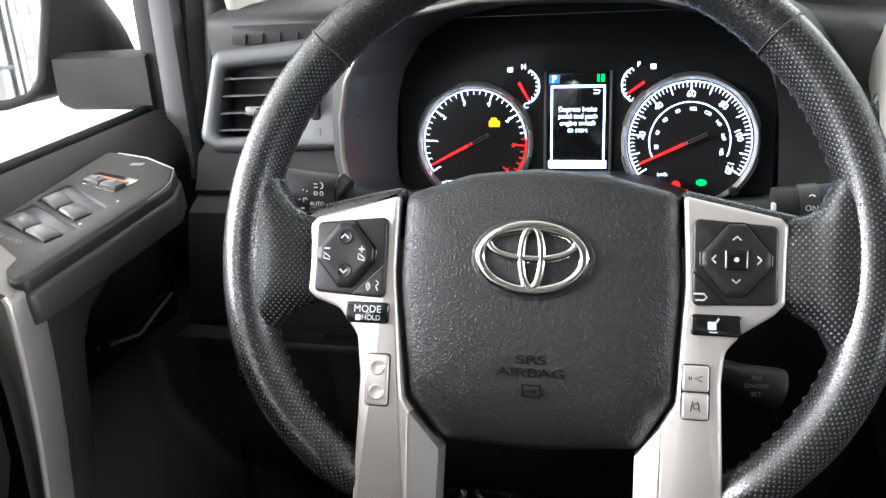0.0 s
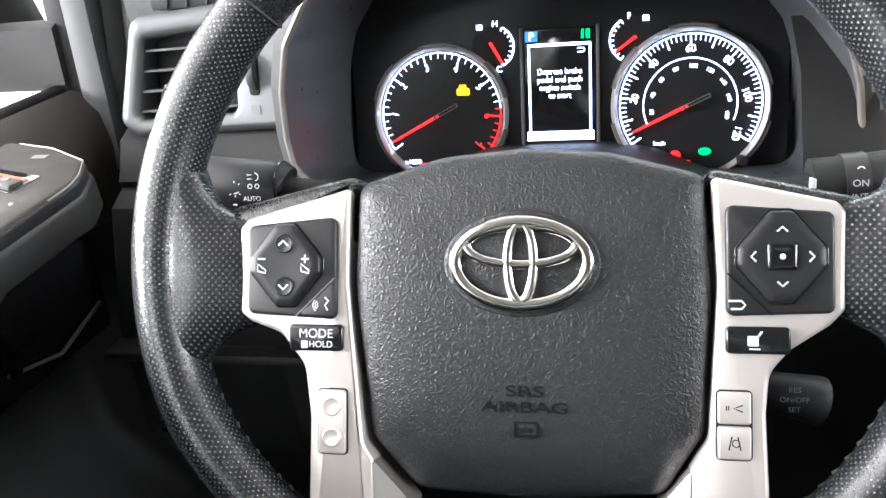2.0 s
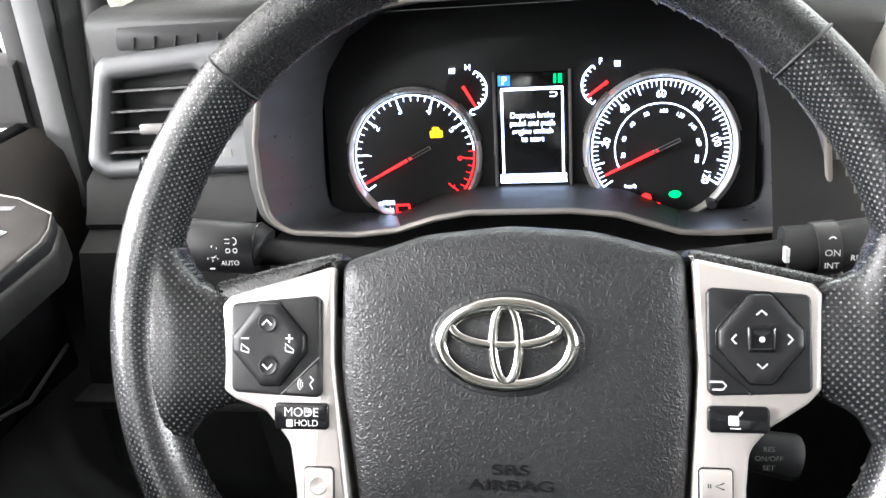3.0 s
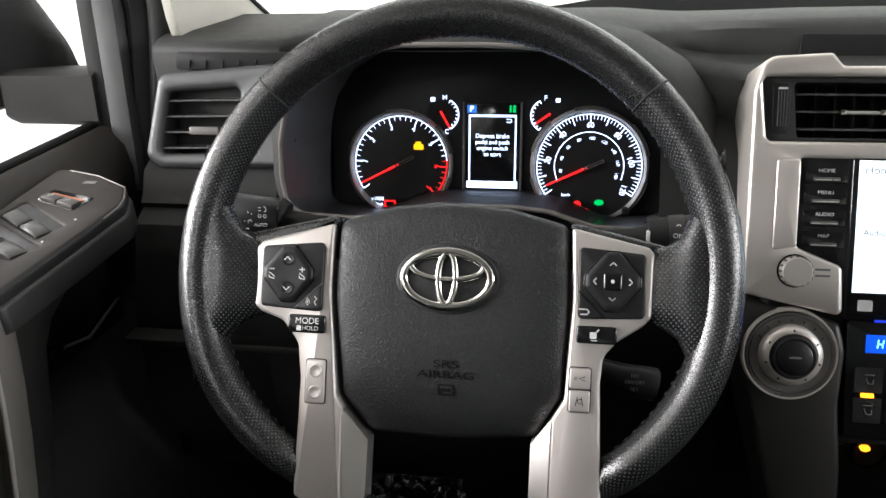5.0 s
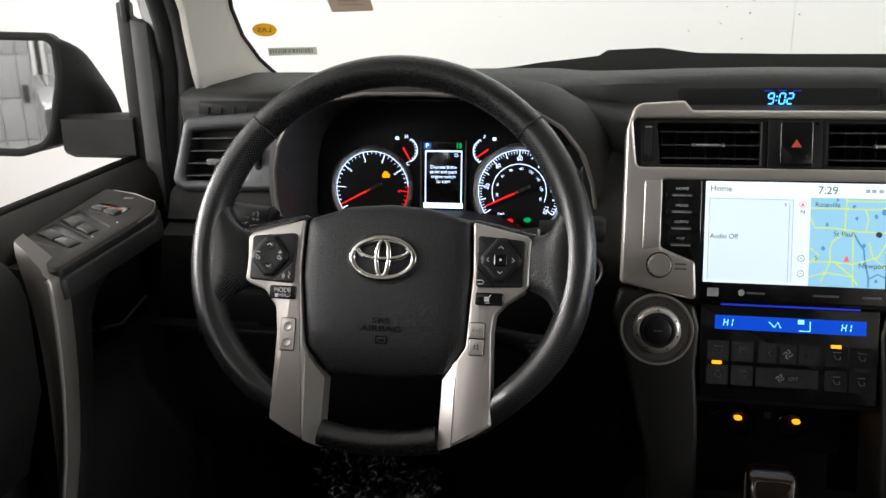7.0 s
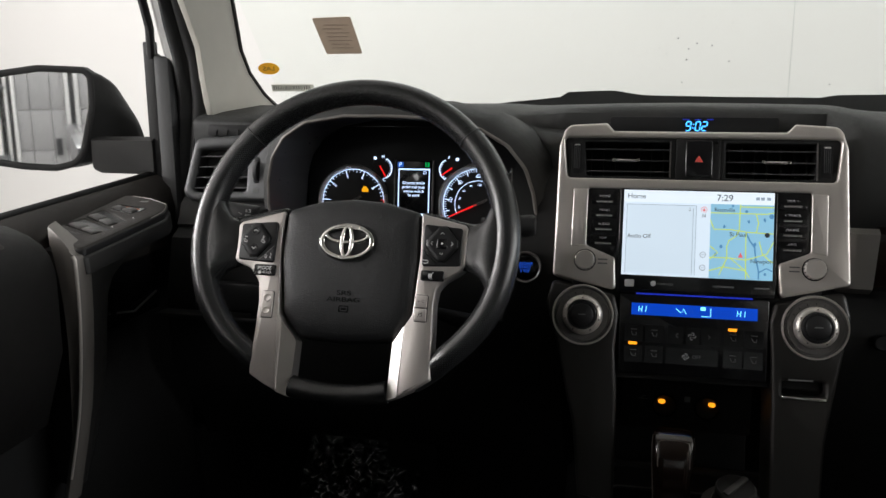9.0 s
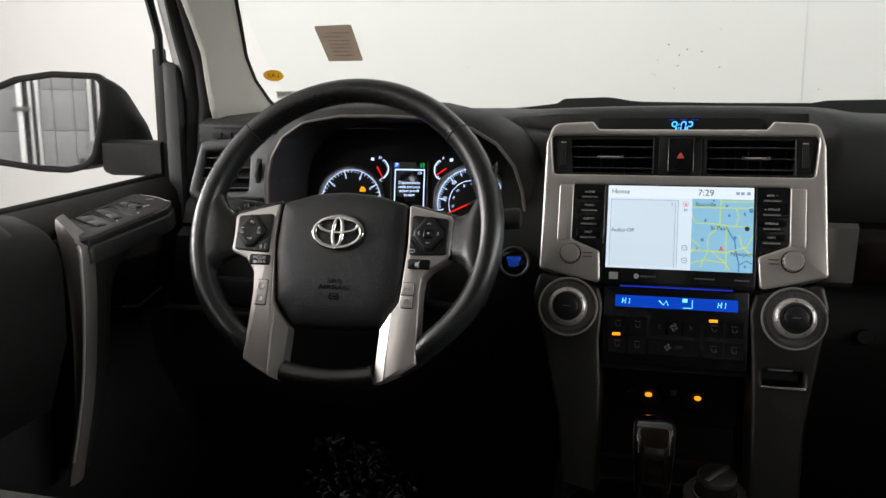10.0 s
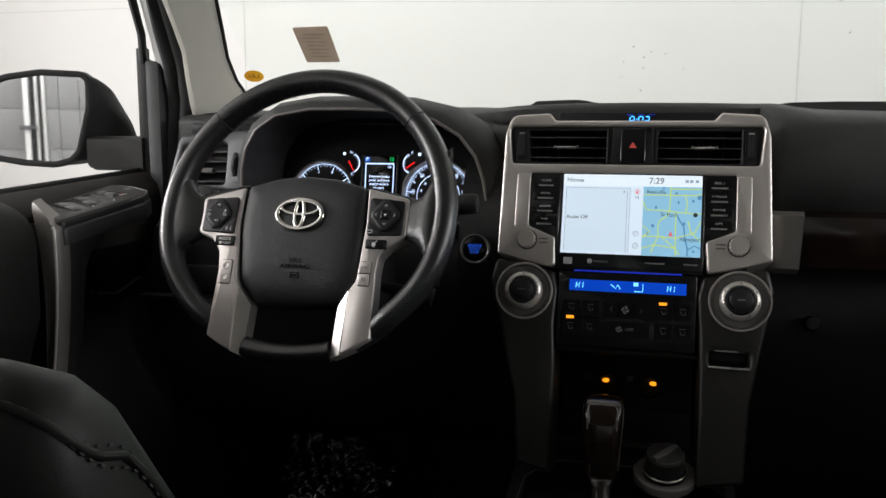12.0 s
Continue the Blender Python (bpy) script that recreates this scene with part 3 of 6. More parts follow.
def windshield():
    w = thing("windshield", "clear raked windshield with a black base and water drops", "windshield", kind="structure")
    bm = bmesh.new()
    grid = [[bm.verts.new((x, shield(x, z), z)) for x in np.linspace(CX - 0.70, CX + 0.70, 25)] for z in np.linspace(1.33, 1.81, 13)]
    for a, b in zip(grid, grid[1:]):
        for i in range(24):
            bm.faces.new((a[i], a[i + 1], b[i + 1], b[i]))
    pane = part("pane", bm, GLASS, w)
    pane.visible_shadow = False
    rng = random.Random(4)
    drops = [(0.40 + rng.gauss(0, 0.05), rng.uniform(1.40, 1.52)) for _ in range(18)] + [(rng.uniform(-0.1, 0.8), rng.uniform(1.4, 1.56)) for _ in range(14)]
    drop_mat = mat("water_drop", (0.16, 0.16, 0.16), 0.1)
    bm = bmesh.new()
    bmesh.ops.create_icosphere(bm, subdivisions=1, radius=1)
    me = None
    for x, z in drops:
        r = rng.uniform(0.0006, 0.0014)
        if me is None:
            o = part("water_drop", bm, drop_mat, w)
            me = o.data
        else:
            o = new("water_drop", me)
            o.parent = w
        o.matrix_local = Matrix.LocRotScale((x, shield(x, z) + 0.001, z), None, (r * 1.2, r * 0.5, r))
    # wiper resting at the base
    wp = thing("wiper", "black windshield wiper resting at the glass base", "wiper")
    part("blade", sweep([(0.10, 0.66, 1.350), (0.30, 0.665, 1.376), (0.62, 0.665, 1.374), (0.95, 0.62, 1.366)], lambda f: (0.004, 0.006), 8), RUBBER, wp)
    part("arm", sweep([(0.150, 0.655, 1.366), (0.205, 0.655, 1.376), (0.225, 0.655, 1.384), (0.29, 0.655, 1.386), (0.34, 0.655, 1.380), (0.42, 0.655, 1.374)], lambda f: (0.006, 0.005 + 0.005 * math.sin(math.pi * f)), 8), RUBBER, wp)
    part("cowl", loft([[(x, 0.64 - 0.10 * ((x - CX) / 0.7) ** 2, zt), (x, 0.70 - 0.10 * ((x - CX) / 0.7) ** 2, zt - 0.004), (x, 0.72 - 0.10 * ((x - CX) / 0.7) ** 2, 1.33), (x, 0.635 - 0.10 * ((x - CX) / 0.7) ** 2, 1.33)] for x, zt in ((-0.28, 1.345), (-0.1, 1.356), (0.06, 1.371), (0.10, 1.3768), (0.15, 1.3812), (0.19, 1.3858), (0.204, 1.3945), (0.28, 1.3970), (0.30, 1.3948), (0.315, 1.3905), (0.35, 1.3882), (0.49, 1.3855), (0.63, 1.3845), (0.655, 1.3888), (0.73, 1.3900), (0.80, 1.3890), (1.0, 1.387), (1.1, 1.382))]), RUBBER, w, "black cowl under the glass")


windshield()


def on_glass(x, z):
    """A frame on the inside of the glass at that place, local x across, y up the glass."""
    e = 0.002
    px = Vector((e, shield(x + e, z) - shield(x, z), 0)).normalized()
    pz = Vector((0, shield(x, z + e) - shield(x, z), e)).normalized()
    n = px.cross(pz).normalized()
    py = n.cross(px)
    m = Matrix((px, py, n)).transposed().to_4x4()
    m.translation = Vector((x, shield(x, z), z)) + n * 0.002
    return m


def stickers():
    s = thing("oval_sticker", "small oval yellow sticker with mirrored dark letters on glass", "sticker", on_glass(-0.298, 1.438))
    part("paper", slab(oval(0, 0, 0.018, 0.0135), 0, 0.0004, 0), YELLOW, s)
    ob = writing("lettering", "LAS", 0.013, 0, 0, 0.0008, STICK_LINE, s, squeeze=-1.0)
    s = thing("paper_sticker", "faded grey-brown paper sticker on the windshield glass", "sticker", on_glass(-0.150, 1.487))
    part("paper", slab(fillet([(-0.055, 0.041), (0.008, 0.044), (0.022, -0.034), (-0.039, -0.035)], 0.003), 0, 0.0004, 0), STICK_GREY, s)
    rng = random.Random(2)
    for k in range(7):
        part("text_bar", slab(rect(-0.042 + 0.002 * k + 0.004 * rng.random(), 0.026 - k * 0.008, -0.010 + 0.002 * k + 0.014 * rng.random(), 0.0275 - k * 0.008), 0.0006, 0.0008, 0), STICK_FAINT, s)
    s = thing("window_label", "small grey paper label high on the windshield", "sticker", on_glass(-0.134, 1.582))
    part("paper", slab(rect(-0.032, -0.022, 0.034, 0.022, 0.002), 0, 0.0004, 0), STICK_GREY, s)
    part("text_bar", slab(rect(-0.024, -0.010, 0.020, -0.006), 0.0006, 0.0008, 0), STICK_FAINT, s)
    part("text_bar", slab(rect(-0.024, 0.002, 0.012, 0.006), 0.0006, 0.0008, 0), STICK_FAINT, s)
    s = thing("barcode_sticker", "narrow pale sticker with a dark bar code on glass", "sticker", on_glass(-0.272, 1.405))
    part("paper", slab(rect(-0.037, -0.0085, 0.037, 0.0085), 0, 0.0004, 0), LABEL, s)
    x = -0.034
    while x < 0.032:
        wd = rng.choice((0.0008, 0.0014, 0.002))
        part("bar", slab(rect(x, -0.0035, x + wd, 0.006), 0.0006, 0.0008, 0), mat("bar_ink", (0.20, 0.20, 0.20), 0.7) if x == -0.034 else bpy.data.materials["bar_ink"], s)
        x += wd + rng.choice((0.001, 0.0018))


stickers()


# ---- dashboard ----
def dashboard():
    d = thing("dashboard", "black soft-touch dashboard with grained plastic panels", "dashboard", kind="structure")
    # upper pad: sections across the car, each from the glass base towards the seats and down
    def passenger(x, crest, dy=0.0):
        return [(x, 0.74, 1.335), (x, 0.55, crest - 0.024), (x, 0.405, crest), (x, 0.33, crest - 0.001), (x, 0.262, crest - 0.010 - dy), (x, 0.228, 1.345), (x, 0.208, 1.300), (x, 0.206, 1.262), (x, 0.216, 1.240), (x, 0.226, 1.222)]

    def centre(x, crest=1.3805):
        return [(x, 0.74, 1.335), (x, 0.55, 1.354), (x, 0.405, crest), (x, 0.36, crest - 0.0005), (x, 0.315, crest - 0.003), (x, 0.302, 1.369), (x, 0.302, 1.345), (x, 0.26, 1.340), (x, 0.24, 1.330), (x, 0.25, 1.25)]

    def driver(x, z=0.0, y=0.0):
        return [(x, 0.74, 1.325), (x, 0.60, 1.362), (x, 0.46, 1.374 + z), (x, 0.40, 1.370 + z), (x, 0.345 + y, 1.366 + z), (x, 0.308 + y, 1.359 + z), (x, 0.298 + y, 1.353 + z), (x, 0.296 + y, 1.347 + z), (x, 0.299 + y, 1.330), (x, 0.305 + y, 1.22)]

    def blend(a, b, f):
        f = f * f * (3 - 2 * f)
        return [tuple(Vector(p).lerp(Vector(q), f)) for p, q in zip(a, b)]
    d0, d1 = driver(0.12, 0.004, 0.04), centre(0.235, 1.378)
    fall = [[(0.12 + 0.115 * f, p[1], p[2] - 0.002 * math.sin(math.pi * f) ** 2) for p in blend(d0, d1, f)] for f in (0.15, 0.3, 0.45, 0.6, 0.75, 0.9)]
    rows = [[(x, y + 0.01, z - 0.006) for x, y, z in driver(-0.366)], driver(-0.360), driver(-0.22), driver(-0.205, 0.004, 0.04), d0, *fall, d1, centre(0.30, 1.380), centre(0.40, 1.381), centre(0.50, 1.380), centre(0.565, 1.3785), centre(0.572, 1.3785), passenger(0.590, 1.3780), passenger(0.605, 1.3765), passenger(0.625, 1.3725), passenger(0.655, 1.3692), passenger(0.75, 1.3660), passenger(1.0, 1.3655), passenger(1.16, 1.3655, 0.004), passenger(1.24, 1.3655, 0.008)]
    part("upper_pad", loft(rows, closed=False), DASH, d, smooth=60)
    # lower panels
    part("knee_panel", loft([[(x, 0.290, 1.240), (x, 0.266, 1.228), (x, 0.256, 1.205), (x, 0.250, 1.196), (x, 0.254, 1.190), (x, 0.232, 1.178), (x, 0.205, 1.08), (x, 0.210, 0.98), (x, 0.30, 0.84), (x, 0.45, 0.80)] for x in (-0.372, -0.366, -0.30, -0.222)], closed=False), HARD, d)
    part("column_panel", loft([[(x, 0.33, 1.165), (x, 0.200, 1.172), (x, 0.186, 1.160), (x, 0.180, 1.10), (x, 0.205, 0.98), (x, 0.30, 0.84), (x, 0.45, 0.80)] for x in (-0.222, -0.1, 0.1, 0.160)], closed=False), HARD, d)
    part("start_panel", loft([[(x, 0.26, 1.30), (x, 0.215, 1.27), (x, 0.186, 1.21), (x, 0.178, 1.165), (x, 0.180, 1.10), (x, 0.205, 0.98), (x, 0.30, 0.84)] for x in (0.160, 0.195, 0.235)], closed=False), HARD, d)
    part("lower_ledge", boxy(-0.37, 0.172, 1.066, -0.13, 0.200, 1.074, b=0.003), POD, d)
    part("switch_blank", boxy(-0.30, 0.168, 1.085, -0.14, 0.190, 1.125, b=0.004), BUTTON, d)
    part("glovebox", loft([[(x, 0.262, 1.222), (x, 0.252, 1.134), (x, 0.235, 1.120), (x, 0.225, 1.06), (x, 0.250, 0.92), (x, 0.33, 0.80)] for x in (0.575, 0.66, 0.9, 1.24)], closed=False), HARD, d)
    part("glovebox_lock", lathe([(0.0, 0.004), (0.0085, 0.004), (0.0105, 0.002), (0.0105, -0.006)], 24), BUTTON, d, at=leaning(0.645, 0.2235, 1.078, 13) @ pose(0, 0, 0.003))
    # passenger trim: silver end and dark wood
    part("trim_end", loft([[(x0, y, 1.232), (x0 - 0.001, y - 0.012, 1.227), (x0 - 0.004, y - 0.012, 1.157), (x0 - 0.004, y, 1.148)] for x0, y in ((0.583, 0.212), (0.590, 0.203), (0.600, 0.200), (0.622, 0.200))], closed=False), BOWL, d, "satin silver trim end")
    # Unseen footwell panels, added to stop light leaking in.
    part("unseen_kick_panel", boxy(-0.475, 0.33, 0.48, -0.40, 0.70, 0.82, b=0.006), HARD, d)
    part("unseen_kick_panel", boxy(1.20, 0.30, 0.48, 1.27, 0.72, 1.30, b=0.006), HARD, d)
    part("wood_trim", loft([[(x, 0.215, 1.232), (x, 0.202, 1.225), (x, 0.197, 1.19), (x, 0.202, 1.158), (x, 0.215, 1.149)] for x in (0.623, 0.7, 0.9, 1.22)], closed=False), WOOD, d, "glossy dark wood trim strip")
    part("left_end", boxy(-0.46, 0.345, 0.80, -0.355, 0.60, 1.335, b=0.012), HARD, d)
    # upper demister slot
    f = part("demister", slab(fillet([(-0.072, -0.009), (0.058, -0.009), (0.058, 0.009), (-0.070, 0.009)], 0.004), -0.004, 0.0005, 0.0005), BLACK_FACE, d, "black demister slot", at=leaning(-0.262, 0.2925, 1.3395, 6))
    for k in range(6):
        part("fin", boxy(-0.001, -0.008, 0.0, 0.001, 0.001, 0.002, b=0), HARD, f, at=pose(-0.055 + k * 0.018, 0, 0.0, 0, 0, -12))
    return d


dashboard()


def driver_vent():
    v = thing("side_air_vent", "rectangular dashboard air vent with grey frame and black louvres", "air vent", leaning(0, 0.28, 1.28, 12))
    outer = fillet([(-0.352, 0.047), (-0.204, 0.060), (-0.206, -0.048), (-0.352, -0.052), (-0.370, -0.040)], [0.012, 0.003, 0.003, 0.012, 0.012], 4)
    hole = fillet([(-0.340, 0.029), (-0.262, 0.035), (-0.262, -0.034), (-0.352, -0.037)], 0.006, 3)
    part("frame", slab(outer, -0.04, 0.006, 0.006, holes=[hole]), GREY_TRIM, v, "grey painted vent frame")
    part("duct", slab(fillet([(-0.365, 0.04), (-0.25, 0.045), (-0.25, -0.045), (-0.365, -0.045)], 0.004), -0.05, -0.038, 0), BLACK_FACE, v)
    for k in range(4):
        vv = 0.020 - k * 0.0165
        part("louvre", loft([[(u, vv + dv + 0.02 * (u + 0.30), w) for dv, w in ((0.0012, 0.0), (0.004, -0.022), (0.003, -0.022), (-0.0006, 0.0))] for u in (-0.352, -0.30, -0.262)]), VENT_GREY, v)
    part("tab", boxy(-0.318, -0.016, -0.004, -0.285, -0.007, 0.006, b=0.002), SATIN_DARK, v, "satin vent tab")
    part("thumbwheel", lathe([(0.0, -0.003), (0.016, -0.003), (0.0165, -0.001), (0.0165, 0.001), (0.016, 0.003), (0, 0.003)], 28), GREY_TRIM, v, at=pose(-0.244, -0.002, 0.0, 0, 90, 0))
    part("wheel_slot", slab(rect(-0.2485, -0.021, -0.2395, 0.019, 0.003), 0.0055, 0.0068, 0.0004), BLACK_FACE, v)
    part("symbol", slab(rect(-0.248, -0.036, -0.240, -0.029), 0.0062, 0.0066, 0), PRINT_DIM, v)


driver_vent()


# ---- instrument cluster ----
def binnacle():
    h = thing("instrument_hood", "black hooded binnacle over the gauges, rim highlight in grey", "gauge hood")
    corner = [(-0.193, 1.240), (-0.191, 1.275), (-0.182, 1.308), (-0.163, 1.336), (-0.128, 1.3575), (-0.070, 1.3670), (0.0, 1.3670), (0.065, 1.3640), (0.120, 1.3510), (0.157, 1.3290), (0.181, 1.2980), (0.192, 1.2640), (0.197, 1.2300),
              (0.193, 1.2110), (0.179, 1.2030), (0.132, 1.2005), (0.104, 1.2015), (0.084, 1.2080), (0.062, 1.2150), (0.030, 1.2185), (-0.042, 1.2185), (-0.067, 1.2145), (-0.095, 1.2060), (-0.125, 1.2030), (-0.175, 1.2055), (-0.190, 1.2160)]
    loop = fillet(corner, 0.02, 3)
    rim, back, outer = [], [], []
    for x, z in loop:
        up = min(1.0, max(0.0, (z - 1.22) / 0.14))
        y = 0.202 - 0.012 * up ** 2
        rim.append(Vector((x, y, z)))
        back.append(Vector((x * 0.90, 0.302 + 0.012 * up, 1.252 + (z - 1.252) * 0.90 if z > 1.24 else 1.182 + (z - 1.20) * 0.65)))
        low = 1.0 - min(1.0, max(0.0, (z - 1.205) / 0.03))
        sx = x / 0.19
        outer.append((rim[-1] + Vector((sx * 0.011, 0.008, 0.012 * up - 0.004 * low)), rim[-1] + Vector((sx * 0.030, 0.060, 0.022 * up - 0.015 * low)), rim[-1] + Vector((sx * 0.036, 0.160, 0.012 * up - 0.030 * low))))
    bm = bmesh.new()
    rows = [[bm.verts.new(p) for p in (b, b.lerp(r, 0.5), r + (b - r).normalized() * 0.004, r, o1, o2, o3)] for r, b, (o1, o2, o3) in zip(rim, back, outer)]
    for p, q in zip(rows, rows[1:] + rows[:1]):
        for k in range(6):
            bm.faces.new((p[k], q[k], q[k + 1], p[k + 1]))
    bmesh.ops.recalc_face_normals(bm, faces=bm.faces)
    hood = part("hood", bm, DASH, h, smooth=70)
    hood.data.materials.append(HOOD_IN)
    for k, p in enumerate(hood.data.polygons):
        p.material_index = 1 if k % 6 < 2 else 0
    # Highlight along the rim, modelled as a thin grey bar.
    part("rim_highlight", sweep([tuple(r + Vector((0, -0.001, 0))) for r in rim + rim[:1]], 0.0024, 8, caps=False, up=(0, 1, 0)), GRAB, h, "thin grey line as highlight of the rim")
    return h


binnacle()


def arc(cu, cv, r, a0, a1, n=24):
    return [(cu + r * math.cos(radians(a0 + (a1 - a0) * i / n)), cv + r * math.sin(radians(a0 + (a1 - a0) * i / n))) for i in range(n + 1)]


def gauge(name, label, parent, cu, cv, r, ticks, numbers, red=None):
    g = part(name, lathe([(0, 0.001), (r * 0.93, 0.001)], 48, (cu, cv)), BLACK_FACE, parent, label)
    part("ring", lathe([(r * 0.93, 0.0005), (r * 0.94, 0.007), (r * 0.97, 0.010), (r * 1.0, 0.008), (r * 1.02, 0.0)], 56, (cu, cv)), SATIN, g, "satin silver gauge ring")
    for k in range(6):
        part("ring_plate", lathe([(r * 0.985, 0.0), (r * 0.985, 0.0092), (r * 1.03, 0.0086), (r * 1.045, 0.0)], 8, (cu, cv), a0=k * 60 + 12, a1=k * 60 + 46), SATIN_DARK, g)
    a0, a1, n, big = ticks
    bm, bmr = bmesh.new(), bmesh.new()
    for i in range(n + 1):
        a = a0 + (a1 - a0) * i / n
        l = 0.15 if i % big == 0 else 0.085
        tgt = bmr if red and a <= red else bm
        c, s = math.cos(radians(a)), math.sin(radians(a))
        strip([(cu + r * 0.90 * c, cv + r * 0.90 * s), (cu + r * (0.90 - l) * c, cv + r * (0.90 - l) * s)], 0.0011 if i % big == 0 else 0.0006, 0.0022, tgt)
    strip(arc(cu, cv, r * 0.90, a0, red if red else a1, 40), 0.0009, 0.0021, bm)
    part("scale", bm, G_WHITE, g, "glowing white scale")
    if red:
        strip(arc(cu, cv, r * 0.90, red, a1, 12), 0.0012, 0.0021, bmr)
        part("red_zone", bmr, G_RED, g, "glowing red zone")
    else:
        bmr.free()
    for text, a, rr, size, m in numbers:
        writing("numeral", text, size, cu + r * rr * math.cos(radians(a)), cv + r * rr * math.sin(radians(a)), 0.0024, m, g, turn=(a - 90) * 0.85)
    return g


def cluster():
    c = thing("instrument_cluster", "black instrument cluster with lit white dials and red needles", "instrument cluster", leaning(0, 0.30, 1.25, 9))
    part("face", slab(rect(-0.170, -0.088, 0.170, 0.098, 0.03), -0.02, 0.0, 0.001), BLACK_FACE, c)
    t = gauge("tachometer", "lit tachometer dial with a red zone", c, -0.0965, -0.0170, 0.0545, (214, -40, 35, 5), [(str(k), 214 - 36.3 * k, 0.70, 0.0078, G_WHITE if k < 6 else G_RED) for k in range(1, 8)], red=4)
    part("needle", slab([(-0.0013, 0.002), (0.0013, 0.002), (0.0008, 0.047), (-0.0008, 0.047)], 0.005, 0.006, 0.0003), G_RED, t, "glowing red needle", at=pose(-0.0965, -0.017, 0, 0, 0, 117))
    part("needle_hub", slab([(-0.0016, -0.016), (0.0016, -0.016), (0.0016, 0.006), (-0.0016, 0.006)], 0.0062, 0.0075, 0.0004, holes=[[(-0.0007, -0.015), (0.0007, -0.015), (0.0007, 0.004), (-0.0007, 0.004)]]), SATIN_DARK, t, at=pose(-0.0965, -0.017, 0, 0, 0, 117))
    writing("unit", "x1000\nr/min", 0.0055, -0.122, -0.058, 0.0024, G_WHITE, t)
    part("engine_lamp", slab(fillet([(-0.0065, -0.005), (0.0065, -0.005), (0.0065, 0.002), (0.003, 0.002), (0.003, 0.0055), (-0.004, 0.0055), (-0.004, 0.002), (-0.0065, 0.002)], 0.0012), 0.0018, 0.0026, 0), G_AMBER, t, "lit amber warning lamp", at=pose(-0.0775, 0.0015, 0) @ Matrix.Diagonal((0.78, 0.78, 1, 1)))
    part("battery_lamp", slab(rect(-0.006, -0.004, 0.006, 0.004), 0.0018, 0.0026, 0, holes=[rect(-0.0045, -0.0025, 0.0045, 0.0025)]), G_RED, t, "lit red warning lamp", at=pose(-0.1085, -0.0605, 0))
    nums = [(str(k), 90 - (k - 60) * 2.06, 0.71, 0.0076, G_WHITE) for k in range(20, 121, 20)] + [(str(k), 90 - (k - 97) * 1.30, 0.49, 0.0043, G_WHITE) for k in range(20, 181, 20)]
    s = gauge("speedometer", "lit speedometer dial with two scales", c, 0.0985, -0.0165, 0.0585, (214, -34, 60, 5), nums)
    bm = strip(arc(0.0985, -0.0165, 0.0585 * 0.595, 205, -22, 32), 0.0009, 0.0021)
    part("inner_scale", bm, G_WHITE, s)
    part("needle", slab([(-0.0013, 0.002), (0.0013, 0.002), (0.0008, 0.047), (-0.0008, 0.047)], 0.005, 0.006, 0.0003), G_RED, s, "glowing red needle", at=pose(0.0985, -0.0165, 0, 0, 0, 115))
    part("needle_hub", slab([(-0.0016, -0.016), (0.0016, -0.016), (0.0016, 0.006), (-0.0016, 0.006)], 0.0062, 0.0075, 0.0004, holes=[[(-0.0007, -0.015), (0.0007, -0.015), (0.0007, 0.004), (-0.0007, 0.004)]]), SATIN_DARK, s, at=pose(0.0985, -0.0165, 0, 0, 0, 115))
    writing("unit", "MPH", 0.0055, 0.062, -0.055, 0.0024, G_WHITE, s)
    writing("unit", "km/h", 0.0045, 0.076, -0.046, 0.0024, G_WHITE, s)
    for name, u, v, m in (("brake_lamp", 0.088, -0.0555, G_RED), ("seat_belt_lamp", 0.0965, -0.063, G_RED), ("parking_lamp", 0.110, -0.0530, G_GREEN)):
        w = 0.0040 if m is G_RED else 0.0048
        part(name, slab(oval(u, v, w, 0.0038 if m is G_RED else 0.0030, 12), 0.0018, 0.0026, 0), m, s, "lit warning lamp")
    part("trip_knob", lathe([(0.0042, 0.0), (0.0042, 0.012), (0.003, 0.014), (0, 0.014)], 20, (0.137, -0.060)), BUTTON, s)
    # small gauges
    for name, cu, a0, a1, na, hi, lo in (("temperature_gauge", -0.052, 62, -62, 118, "H", "C"), ("fuel_gauge", 0.055, 118, 242, 205, "F", "E")):
        g = part(name, lathe([(0, 0.0), (0.017, 0.001)], 28, (cu, 0.034)), BLACK_FACE, c, "small lit gauge with a red needle")
        bm = strip(arc(cu, 0.034, 0.0165, a0, a1, 16), 0.0012, 0.0021)
        for i in range(9):
            a = radians(a0 + (a1 - a0) * i / 8)
            strip([(cu + 0.0165 * math.cos(a), 0.034 + 0.0165 * math.sin(a)), (cu + 0.0135 * math.cos(a), 0.034 + 0.0135 * math.sin(a))], 0.0009, 0.0022, bm)
        part("scale", bm, G_WHITE, g)
        k = 1 if cu < 0 else -1
        writing("numeral", hi, 0.0068, cu + 0.002 * k, 0.0515, 0.0024, G_WHITE, g)
        writing("numeral", lo, 0.0068, cu + 0.0045 * k, 0.0165, 0.0024, G_WHITE, g)
        part("symbol", slab(rect(cu - 0.0105 * k - 0.0022, 0.0475, cu - 0.0105 * k + 0.0022, 0.0515), 0.0018, 0.0024, 0), G_WHITE, g)
        part("needle", slab([(-0.0012, -0.004), (0.0012, -0.004), (0.0008, 0.015), (-0.0008, 0.015)], 0.004, 0.005, 0.0003), G_RED, g, at=pose(cu, 0.034, 0, 0, 0, -150 if cu < 0 else 125))
